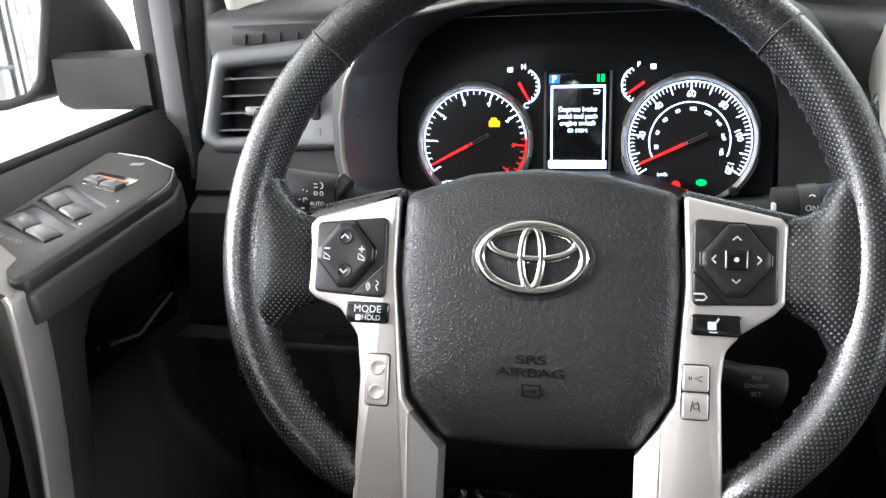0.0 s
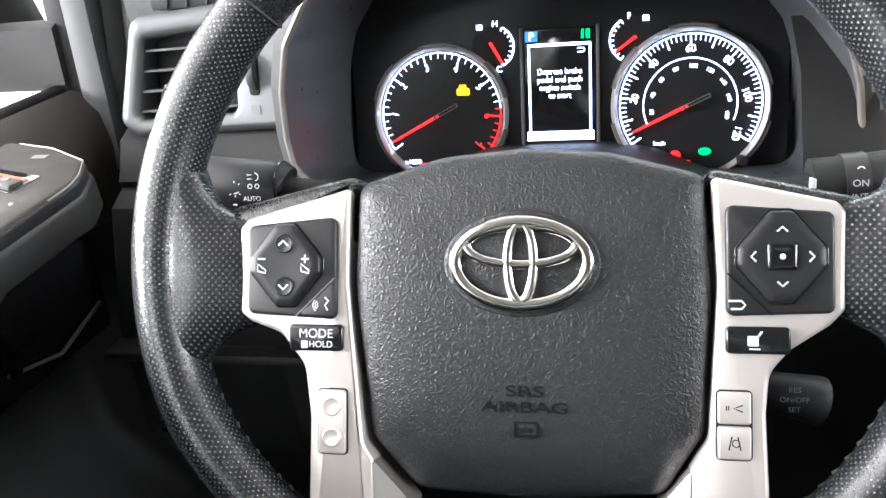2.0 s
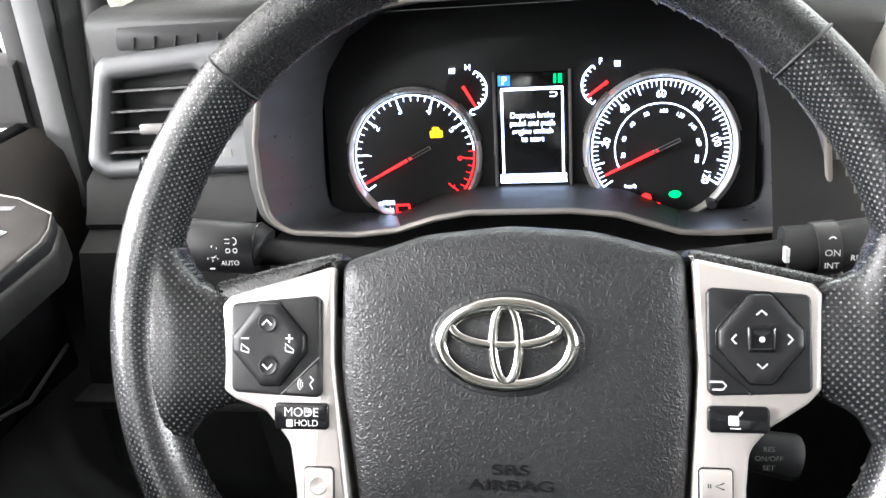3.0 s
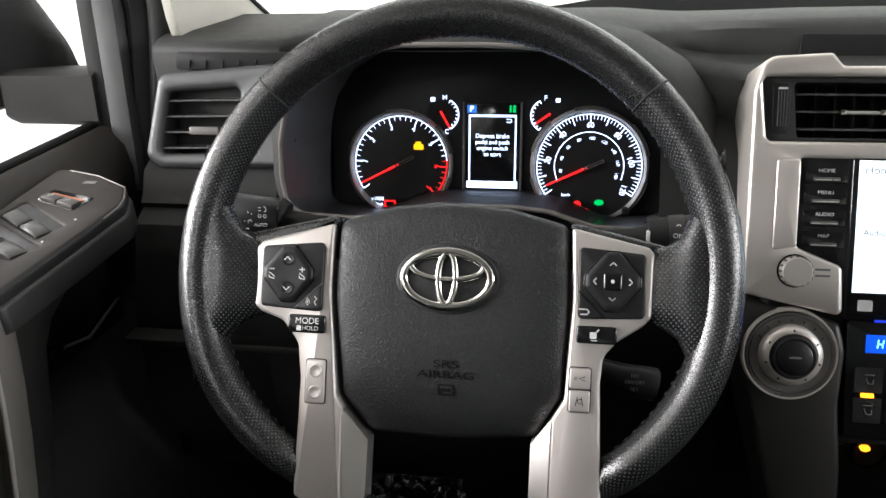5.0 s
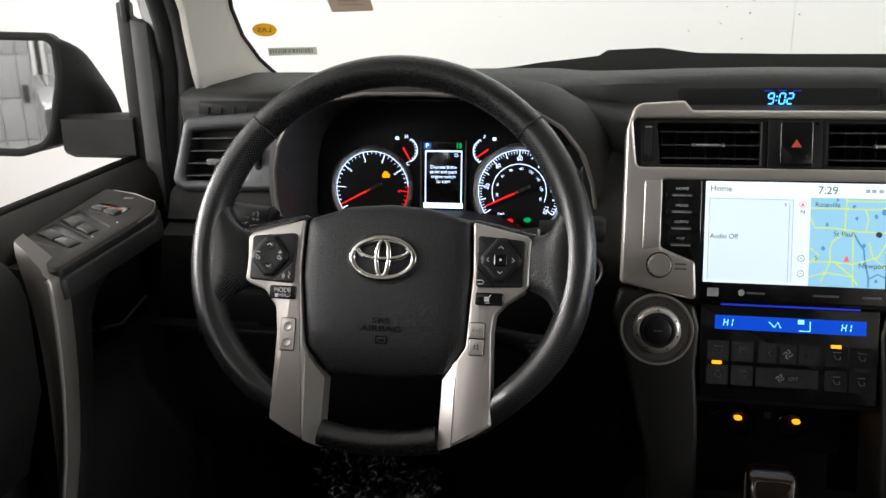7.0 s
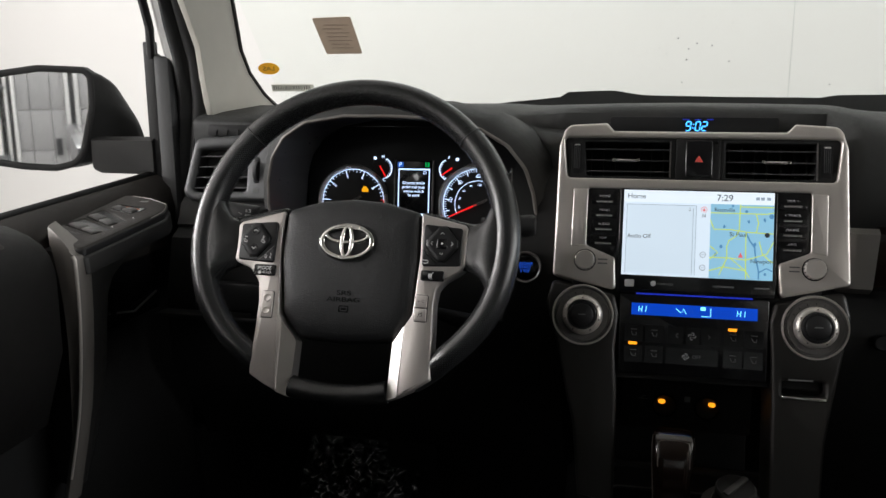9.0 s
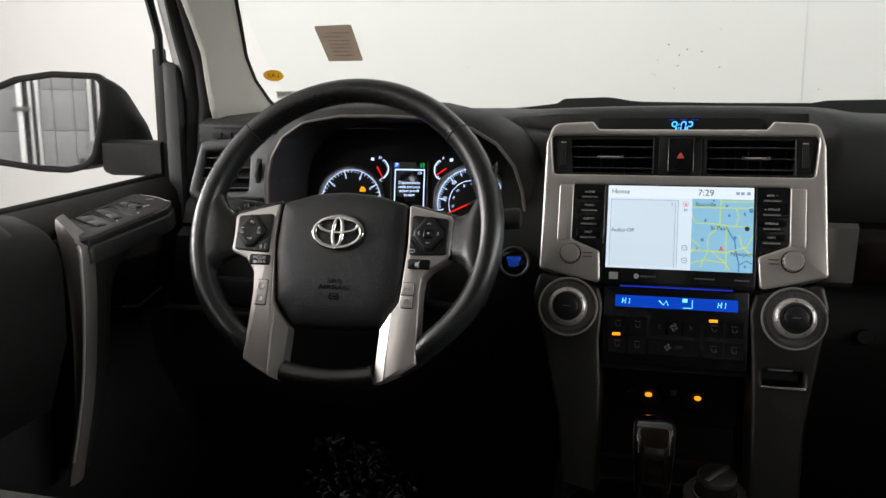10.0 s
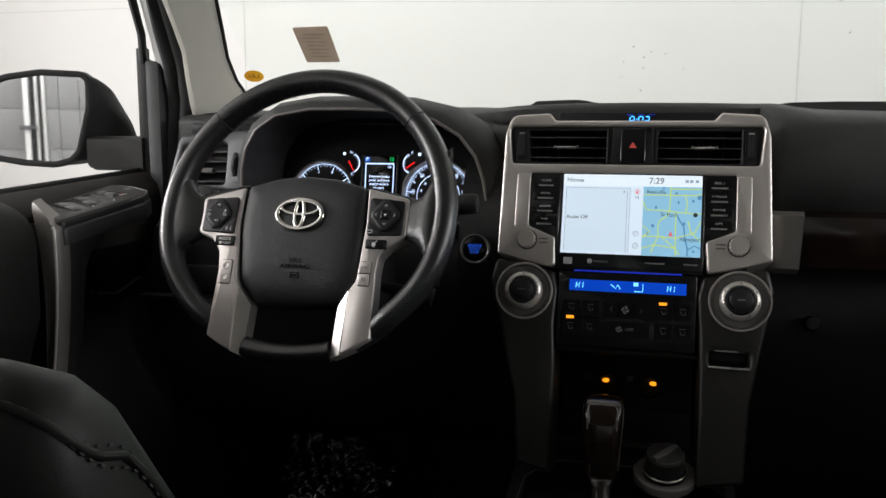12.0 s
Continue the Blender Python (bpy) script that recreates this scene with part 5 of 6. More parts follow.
def start_button():
    b = thing("start_button", "round black start button with glowing blue lettering", "button", leaning(0.186, 0.1745, 1.169, 10))
    part("ring", lathe([(0.0215, -0.01), (0.0215, 0.002), (0.0200, 0.0035), (0.0180, 0.002), (0.0178, 0.0)], 36), SATIN_DARK, b, "satin ring")
    part("cap", lathe([(0.0176, -0.004), (0.0174, 0.0015), (0.0160, 0.0025), (0, 0.002)], 36), GLOSS, b)
    writing("lettering", "ENGINE\nSTART\nSTOP", 0.0056, 0, 0, 0.0030, G_START, b, line=0.85)


start_button()


# ---- centre stack ----
def mirror_u(poly, s):
    return [(s * u, v) for u, v in poly]


def stack():
    M = leaning(0.40, 0.168, 1.28, 16.3)
    c = thing("centre_console", "satin silver centre stack with black panels and side legs", "centre console", M)
    outer = fillet([(-0.173, 0.052), (-0.165, 0.080), (-0.113, 0.083), (-0.104, 0.0725), (0.104, 0.0725), (0.113, 0.083), (0.166, 0.080), (0.174, 0.052), (0.179, -0.112), (0.100, -0.131), (0.0965, -0.090), (0.1335, -0.075), (0.1335, -0.002), (-0.1335, -0.002), (-0.1335, -0.075), (-0.0965, -0.090), (-0.094, -0.131), (-0.174, -0.115)],
                   [0.014, 0.014, 0.004, 0.003, 0.003, 0.004, 0.014, 0.014, 0.004, 0.005, 0.006, 0.006, 0.003, 0.003, 0.006, 0.006, 0.005, 0.004], 4)
    hole = fillet([(-0.1665, 0.0640), (0.1665, 0.0640), (0.1610, 0.0115), (-0.1610, 0.0115)], 0.005, 3)
    part("bezel", slab(outer, -0.075, 0.004, 0.003, holes=[hole]), SATIN, c, "satin silver bezel")
    for s in (-1, 1):
        ch = [(0.1335, -0.0035), (0.1520, -0.0035), (0.1525, -0.078), (0.1335, -0.0745)]
        part("side_facet", slab(mirror_u(fillet(ch, 0.002), s), 0.003, 0.0052, 0.0012), SATIN, c, "silver side facet")
    part("backing", slab(rect(-0.150, -0.24, 0.150, 0.0, 0.004), -0.10, -0.012, 0.001), HARD, c)
    part("inner_panel", slab(fillet([(-0.1350, -0.001), (-0.1350, -0.0745), (-0.098, -0.0895), (-0.094, -0.1330), (0.094, -0.1330), (0.098, -0.0895), (0.1350, -0.0745), (0.1350, -0.001)], 0.003), -0.015, 0.0015, 0.0008), GLOSS, c, "gloss black fascia")
    # lower legs with dial seats
    for s in (-1, 1):
        if s > 0:
            edge = [(0.172, -0.200), (0.162, -0.255), (0.155, -0.30), (0.150, -0.39), (0.094, -0.40), (0.094, -0.26)]
        else:
            edge = [(0.166, -0.200), (0.153, -0.255), (0.141, -0.30), (0.131, -0.39), (0.087, -0.40), (0.088, -0.26)]
        leg = fillet([(0.095, -0.1365), (0.174, -0.120), (0.181, -0.150), *edge, (0.092, -0.205), (0.089, -0.16)], [0.006, 0.008, 0.02, 0.03, 0.03, 0.03, 0.004, 0.004, 0.03, 0.02, 0.02], 4)
        holes = [fillet([(0.1055, -0.229), (0.1535, -0.229), (0.1535, -0.2465), (0.1055, -0.2465)], 0.003, 3)] if s > 0 else []
        bm = slab(mirror_u(leg, s), -0.075, 0.002, 0.005, holes=[mirror_u(h, s) for h in holes])
        part("leg", bm, LEG, c, "satin side leg with shade in its dark colour")
        # raised silver shoulder round the dial
        part("shoulder", lathe([(0.0388, -0.004), (0.0386, 0.003), (0.0376, 0.0062), (0.0362, 0.0060), (0.0355, 0.002)], 48, (-0.1340 if s < 0 else 0.1405, -0.1640)), SATIN, c, "silver dial surround")
    part("slot_back", slab(rect(0.100, -0.255, 0.160, -0.222), -0.05, -0.03, 0), BLACK_FACE, c)
    part("slot_lip", slab(rect(0.1040, -0.2510, 0.1550, -0.2470, 0.001), -0.02, 0.0045, 0.001), CHROME, c, "bright slot lip")
    part("slot_label", slab(rect(0.112, -0.2285, 0.140, -0.2265), 0.0018, 0.0024, 0), PRINT_DIM, c)
    # recess under the climate keys
    part("tray_wall", boxy(-0.095, -0.40, -0.215, 0.095, -0.225, -0.200, b=0.002), BLACK_FACE, c)
    return c


stack()


def dial(name, u):
    M = leaning(0.40, 0.168, 1.28, 16.3)
    d = thing(name, "round climate dial with silver ring and black cap", "dial", M @ pose(u, -0.164, 0.002) @ Matrix.Scale(0.94, 4), group="climate dials")
    part("bowl", lathe([(0.0375, 0.0050), (0.0355, 0.0036), (0.0350, 0.0030), (0.0340, 0.0042), (0.0270, 0.0022), (0.0, 0.002)], 48), SATIN_DARK, d, "grey dished bowl")
    part("ring", lathe([(0.0268, 0.002), (0.0262, 0.0100), (0.0250, 0.0120), (0.0215, 0.0150), (0.0200, 0.0150), (0.0195, 0.004)], 48), SATIN, d, "satin silver ring")
    part("grip", lathe([(0.0192, 0.002), (0.0186, 0.0185), (0.0176, 0.0205), (0.0160, 0.0205), (0.0150, 0.0195)], 40), BUTTON, d, "black grip ring")
    part("cap", lathe([(0.0152, 0.010), (0.0150, 0.0205), (0.0135, 0.0218), (0.0, 0.0212)], 40), BUTTON, d)
    for a in (-60, -15, 30, 90, 150, 195, 240):
        part("notch", lathe([(0.0, 0.0146), (0.0010, 0.0146), (0.0010, 0.0120)], 8), BUTTON, d, at=pose(0.0228 * math.cos(radians(a)), 0.0228 * math.sin(radians(a)), 0.0))
    for k in range(7):
        part("scale_mark", boxy(0.0290, -0.0006, 0.0022, 0.0315, 0.0006, 0.0040, b=0.0002), BUTTON, d, at=pose(0, 0, 0, 0, 0, 30 + 20 * k))
    part("mark", slab(rect(-0.005, -0.0005, 0.005, 0.0010), 0.0210, 0.0222, 0), PRINT_DIM, d)


dial("climate_dial", -0.1340)
dial("climate_dial", 0.1405)


def audio_knob(u):
    M = leaning(0.40, 0.168, 1.28, 16.3)
    k = thing("audio_knob", "small round silver audio knob with notched black collar", "knob", M @ pose(u, -0.0945, 0.004) @ Matrix.Scale(0.85, 4), group="audio knobs")
    part("collar", lathe([(0.0165, -0.002), (0.0163, 0.001), (0.0150, 0.0015)], 32), GLOSS, k)
    part("cap", lathe([(0.0145, 0.0), (0.0143, 0.011), (0.0130, 0.0135), (0.0, 0.0130)], 36), SATIN, k, "satin silver cap")
    for q in range(16):
        a = 360 * q / 16
        part("notch", boxy(0.0138, -0.0010, 0.004, 0.0152, 0.0010, 0.0110, b=0.0003), SATIN_DARK, k, at=pose(0, 0, 0, 0, 0, a))
    s = 1 if u < 0 else -1
    for v in (0.002, -0.004):
        part("legend", slab(rect(s * 0.019, v - 0.0010, s * 0.033, v + 0.0010), -0.0005, 0.0003, 0), PRINT_DIM, k)


audio_knob(-0.1340)
audio_knob(0.1375)


def centre_vents():
    M = leaning(0.40, 0.168, 1.28, 16.3)
    for s in (-1, 1):
        v = thing("centre_air_vent", "black louvred centre air vent with a chrome tab", "air vent", M, group="centre air vents")
        u0, u1 = s * 0.0290, s * 0.1650
        part("duct", slab(rect(u0, 0.008, u1, 0.067), -0.05, -0.04, 0), BLACK_FACE, v)
        part("frame", slab(mirror_u(fillet([(0.0265, 0.0640), (0.1660, 0.0640), (0.1605, 0.0118), (0.0265, 0.0118)], 0.004), s), -0.04, -0.001, 0.001, holes=[mirror_u(fillet([(0.0330, 0.0590), (0.1410, 0.0590), (0.1370, 0.0150), (0.0330, 0.0150)], 0.003), s)]), HARD, v)
        for k in range(3):
            vv = 0.0500 - 0.0142 * k
            lv = part("louvre", loft([[(s * u, vv + dv, w) for dv, w in ((0.0010, -0.004), (0.0035, -0.024), (0.0022, -0.024), (-0.0006, -0.004))] for u in (0.033, 0.09, 0.141)]), HARD, v)
            part("front_edge", boxy(min(s * 0.034, s * 0.139), vv - 0.0007, -0.0045, max(s * 0.034, s * 0.139), vv + 0.0009, -0.0034, b=0.0003), VENT_GREY, lv, "thin grey louvre edge")
        for k in range(7):
            part("rear_fin", boxy(s * (0.040 + 0.0155 * k) - 0.0006, 0.014, -0.038, s * (0.040 + 0.0155 * k) + 0.0006, 0.060, -0.024, b=0), HARD, v)
        tu = s * 0.088 if s < 0 else 0.092
        tab = part("tab", boxy(tu - 0.0165, 0.0340, -0.006, tu + 0.0165, 0.0366, 0.0030, b=0.0010), BRIGHT, v, "chrome vent tab")
        for q in (-1, 1):
            part("tab_end", boxy(tu + q * 0.0150 - 0.0022, 0.0330, -0.004, tu + q * 0.0150 + 0.0022, 0.0376, 0.0042, b=0.0014), CHROME, tab)
        su = s * 0.1500
        part("slider_well", slab(rect(su - 0.0068, 0.0175, su + 0.0068, 0.0585, 0.003), -0.004, -0.0004, 0.0005), BLACK_FACE, v)
        roller = part("slider", dome(rect(su - 0.0046, 0.0205, su + 0.0046, 0.0555, 0.0022), ((0.0, -0.003), (0.0006, 0.0020), (0.0018, 0.0034))), BUTTON, v, "ribbed black vent slider")
        for q in range(4):
            part("rib", boxy(su - 0.0033 + q * 0.0022 - 0.0004, 0.0235, 0.0020, su - 0.0033 + q * 0.0022 + 0.0004, 0.0525, 0.0040, b=0.0002), VENT_GREY, roller)
        part("slider_cap", boxy(su - 0.0036, 0.0535, 0.0015, su + 0.0036, 0.0552, 0.0038, b=0.0006), BRIGHT, roller, "small bright cap")
        lu = -0.0335 if s < 0 else 0.1395
        part("frame_line", boxy(lu - 0.0008, 0.0140, -0.003, lu + 0.0008, 0.0605, 0.0006, b=0.0004), SATIN_DARK, v, "thin grey frame edge")
    h = thing("hazard_switch", "black hazard switch with a red triangle", "switch", M)
    part("surround", slab(rect(-0.0270, 0.0118, 0.0270, 0.0640, 0.002), -0.04, 0.0005, 0.0008), HARD, h)
    part("key", slab(rect(-0.0155, 0.0145, 0.0170, 0.0610, 0.003), 0.0, 0.0050, 0.0014), GLOSS, h)
    part("triangle", slab([(-0.0048, 0.0335), (0.0058, 0.0335), (0.0005, 0.0420)], 0.0048, 0.0054, 0), RED_MARK, h, "red triangle")
    part("sensor", lathe([(0.0018, 0.0005), (0.0014, 0.0015), (0, 0.0015)], 14, (0.0215, 0.0590)), GLOSS, h)
    k = thing("clock", "small digital clock with glowing blue digits", "clock", leaning(0.40, 0.298, 1.353, 10))
    part("window", slab(rect(-0.112, -0.014, 0.112, 0.011, 0.004), -0.006, 0.0, 0.0006), BLACK_FACE, k)
    digits("9:02", 0.0122, 0.006, -0.0015, 0.0008, G_CLOCK, k)
    for q in range(3):
        part("legend", slab(rect(-0.014 + q * 0.016, 0.0070, -0.005 + q * 0.016, 0.0082), 0.0004, 0.0008, 0), G_LINE, k)


centre_vents()


def screen():
    M = leaning(0.40, 0.168, 1.28, 16.3)
    s = thing("touchscreen", "lit touchscreen with a map and pale home panel", "screen", M)
    part("glass_frame", slab(rect(-0.0930, -0.1295, 0.0945, -0.0012, 0.002), 0.0, 0.0035, 0.0008), GLOSS, s, "gloss black screen surround")
    u0, u1, v0, v1 = -0.0885, 0.0908, -0.1105, -0.0030
    d = part("display", slab(rect(u0, v0, u1, v1), 0.003, 0.0038, 0), S_BASE, s, "lit display")
    W, H = u1 - u0, v1 - v0

    def px(x, y):
        return (u0 + W * x / 252.0, v1 - H * y / 147.0)
    part("status_bar", slab([px(0, 0), px(252, 0), px(252, 21), px(0, 21)], 0.0038, 0.0040, 0), S_BAR, d)
    part("map", slab([px(148, 21), px(252, 21), px(252, 147), px(148, 147)], 0.0038, 0.0040, 0), S_MAP, d, "blue road map")
    part("audio_panel", slab([px(6, 25), px(124, 25), px(124, 143), px(6, 143)], 0.0038, 0.0040, 0), S_PANEL, d)
    for a, b in (((6, 25), (124, 25)), ((124, 25), (124, 143)), ((119, 30), (119, 143)), ((6, 25), (6, 143))):
        part("panel_edge", strip([px(*a), px(*b)], 0.0006, 0.0042), S_EDGE, d)
    rng = random.Random(7)
    def on_map(points):
        """Places on the map, in hundredths of its width and height."""
        return [px(148 + 1.04 * a, 21 + 1.26 * b) for a, b in points]
    roads = [[(0, 12), (88, 12), (100, 10)], [(47, 3), (100, 3)], [(47, 0), (46, 34), (42, 42)], [(0, 22), (6, 34), (33, 34), (62, 37), (100, 38)], [(42, 42), (30, 49), (27, 57), (28, 72), (16, 95)], [(57, 37), (57, 65), (58, 99)],
             [(0, 72), (33, 72), (57, 74), (90, 65), (100, 49)], [(33, 72), (57, 88), (64, 97)], [(78, 49), (83, 65), (95, 74), (100, 76)], [(1, 57), (13, 65), (1, 74)], [(72, 12), (76, 24), (73, 37)], [(0, 90), (22, 84), (57, 88)]]
    for r in roads:
        part("road", strip(on_map(r), 0.0012, 0.0042), S_ROAD, d)
    for a, b in ((35, 2), (57, 9), (61, 22), (71, 53), (9, 68), (18, 57), (22, 30), (86, 20), (88, 92)):
        part("lake", slab([on_map([(a + rng.uniform(1.5, 3.2) * math.cos(q), b + rng.uniform(1.5, 3.6) * math.sin(q))])[0] for q in [k * math.pi / 3 for k in range(6)]], 0.0040, 0.0041, 0), S_MAP2, d)
    part("river", strip(on_map([(57, 38), (64, 49), (71, 57), (73, 72), (78, 88), (78, 99)]), 0.0018, 0.00415), S_MAP2, d)
    part("river", strip(on_map([(100, 88), (90, 84), (78, 90)]), 0.0014, 0.00415), S_MAP2, d)
    part("position_mark", slab(on_map([(45, 71), (53, 71), (49, 64)]), 0.0042, 0.0044, 0), S_RED, d)
    part("route_shield", slab(oval(*on_map([(90, 40)])[0], 0.0030, 0.0030, 14), 0.0042, 0.0043, 0), S_INK, d)
    part("route_shield", slab(oval(*on_map([(96, 15)])[0], 0.0026, 0.0030, 14), 0.0042, 0.0043, 0), S_MAP2, d)
    for text, size, x, y, al in (("Home", 0.0090, 6, 11, "LEFT"), ("7:29", 0.0115, 157, 11, "LEFT"), ("Audio Off", 0.0070, 8, 80, "LEFT"), ("Roseville", 0.0068, 154, 31, "LEFT"), ("St Paul", 0.0072, 180, 72, "LEFT"), ("Newport", 0.0074, 215, 116, "LEFT")):
        writing("lettering", text, size, *px(x, y), 0.0044, S_INK, d, align=al)
    writing("lettering", "N", 0.0058, *px(137, 42), 0.0044, S_INK, d)
    for y, m in ((31, S_RED), (108, S_INK), (130, S_INK)):
        part("round_key", strip(arc(*px(137, y), 0.0033, 0, 360, 18), 0.0005, 0.0042), m, d)
        if y > 50:
            part("key_mark", strip([px(135, y), px(139, y)], 0.0005, 0.0042), S_INK, d)
        else:
            part("key_mark", slab([px(134.5, y + 2.5), px(139.5, y + 2.5), px(137, y - 3)], 0.0040, 0.0042, 0), S_RED, d)
    writing("note_mark", "2", 0.0045, *px(113, 32), 0.0044, S_INK, d)
    for x in (222, 230, 240):
        part("status_mark", slab([px(x, 8), px(x + 6, 8), px(x + 6, 13), px(x, 13)], 0.0040, 0.0042, 0), S_EDGE, d)
    # foot of the screen: marks that cannot be read
    part("logo_tile", slab(rect(-0.0835, -0.1255, -0.0720, -0.1165, 0.0008), 0.0034, 0.0040, 0), PRINT, s)
    part("logo_disc", lathe([(0, 0), (0.0034, 0)], 16, (-0.0490, -0.1205)), PRINT, s, at=pose(0, 0, 0.0040))
    for a, b in ((-0.044, -0.025), (0.022, 0.047), (0.070, 0.088)):
        part("legend", slab(rect(a, -0.1215, b, -0.1195), 0.0034, 0.0040, 0), PRINT_DIM, s)
    # side keys
    for sx, words in ((-1, ("HOME", "MENU", "AUDIO", "MAP")), (1, ("SEEK >", "< TRACK", "PHONE", "APPS"))):
        for k, word in enumerate(words):
            u, v = sx * 0.1125, -0.0155 - 0.0178 * k
            kb = thing("side_key", "narrow black key with pale lettering and silver edge", "button", M, group="screen side keys")
            part("key", slab(rect(u - 0.0165, v - 0.0065, u + 0.0165, v + 0.0075, 0.001), 0.0010, 0.0019, 0.0003), GLOSS, kb)
            rim = part("edge", boxy(u - 0.0105, v - 0.0046, 0.0015, u + 0.0105, v - 0.0018, 0.0042, b=0.0008), SATIN_DARK, kb, "silver key edge")
            part("bright_line", boxy(u - 0.0098, v - 0.0042, 0.0036, u + 0.0098, v - 0.0034, 0.0046, b=0.0003), BRIGHT, rim)
            writing("lettering", word, 0.0042, u, v + 0.0036, 0.0021, PRINT, kb, squeeze=1.1)


screen()


def climate():
    M = leaning(0.40, 0.168, 1.28, 16.3)
    c = thing("climate_control_unit", "black climate control panel with a blue display", "control panel", M)
    part("fascia", slab(fillet([(-0.0890, -0.1340), (0.0890, -0.1340), (0.0875, -0.2330), (-0.0875, -0.2330)], 0.003), -0.014, 0.0, 0.001), GLOSS, c)
    part("light_line", slab(rect(-0.069, -0.1345, 0.069, -0.1325), 0.0016, 0.0022, 0), G_LINE, c, "thin blue light line")
    lcd = part("display", slab(rect(-0.0740, -0.1600, 0.0755, -0.1452), 0.0, 0.0010, 0), G_LCD, c, "lit blue display")
    for u in (-0.0610, 0.0560):
        digits("HI", 0.0078, u, -0.1525, 0.0014, G_LCDTEXT, lcd)
    part("figure", strip([(-0.020, -0.1500), (-0.014, -0.1555), (-0.011, -0.1500), (-0.008, -0.1560)], 0.0012, 0.0014), G_LCDTEXT, lcd)
    part("figure", strip([(0.010, -0.1580), (0.021, -0.1580), (0.021, -0.1480)], 0.0010, 0.0014), G_LCDTEXT, lcd)
    part("figure", slab(rect(0.009, -0.1510, 0.015, -0.1465), 0.0010, 0.0014, 0), G_LCDTEXT, lcd)
    for row, v in enumerate((-0.1830, -0.2085)):
        for u in (-0.070, -0.045, -0.018, 0.0, 0.020, 0.048, 0.072):
            if row and -0.03 < u < 0.03:
                continue
            k = part("key", slab(rect(u - 0.0110, v - 0.0105, u + 0.0110, v + 0.0105, 0.0010), -0.001, 0.0003, 0), GLOSS, c)
            dim = PRINT_DIM
            if abs(u) < 0.03 and abs(u) > 0.005:
                q = 1 if u > 0 else -1
                part("mark", strip([(u - 0.0015 * q, v + 0.003), (u + 0.0015 * q, v), (u - 0.0015 * q, v - 0.003)], 0.0007, 0.0024), PRINT_DIM, k)
            elif u == 0.0:
                for b in range(4):
                    part("fan_blade", strip(arc(0.0, 0.0024, 0.0020, -60, 120, 6), 0.0008, 0), PRINT, k, at=pose(u, v, 0.0024, 0, 0, 90 * b))
            else:
                part("mark", strip([(u - 0.003, v + 0.002), (u - 0.001, v - 0.0025), (u + 0.003, v - 0.0025), (u + 0.003, v + 0.001)], 0.0008, 0.0024), dim, k)
                part("mark", slab(rect(u - 0.004, v + 0.0045, u + 0.004, v + 0.0052), 0.002, 0.0024, 0), dim, k)
    k = part("key", slab(rect(-0.031, -0.2185, 0.031, -0.1985, 0.0010), -0.001, 0.0003, 0), GLOSS, c)
    writing("lettering", "OFF", 0.0060, 0.006, -0.2085, 0.0024, PRINT_DIM, k)
    for b in range(4):
        part("fan_blade", strip(arc(0.0, 0.0020, 0.0017, -60, 120, 6), 0.0008, 0), PRINT, k, at=pose(-0.0070, -0.2085, 0.0024, 0, 0, 90 * b))
    for u, v in ((-0.0710, -0.1955), (0.0470, -0.1725)):
        part("indicator", slab(rect(u - 0.0050, v - 0.0018, u + 0.0050, v + 0.0018, 0.0005), 0.001, 0.0030, 0.0004), G_ORANGE, c, "lit orange indicator")
    # sockets and seat heater switches in the recess
    p = thing("socket_panel", "black recessed panel with sockets and lit orange lamps", "control panel", leaning(0.405, 0.212, 0.985, 4))
    part("plate", slab(rect(-0.085, -0.045, 0.085, 0.040, 0.004), -0.02, 0.0, 0.001), HARD, p)
    part("usb_mark", strip([(-0.064, -0.003), (-0.050, -0.003)], 0.001, 0.0006), PRINT_DIM, p)
    part("usb_mark", strip([(-0.060, -0.003), (-0.057, 0.001), (-0.053, 0.001)], 0.001, 0.0006), PRINT_DIM, p)
    part("symbol", slab(rect(-0.002, -0.004, 0.006, 0.004, 0.001), 0.0, 0.0006, 0), PRINT_DIM, p)
    for u in (-0.032, 0.034):
        part("socket", lathe([(0.0165, 0.0), (0.0165, 0.004), (0.015, 0.005), (0.0145, -0.008), (0, -0.008)], 32, (u + (0.004 if u < 0 else -0.006), -0.010)), GLOSS, p)
        part("indicator", slab(oval(u, -0.0045, 0.0048, 0.0028, 14), 0.001, 0.0052, 0.0004), G_ORANGE, p, "lit orange lamp")


climate()


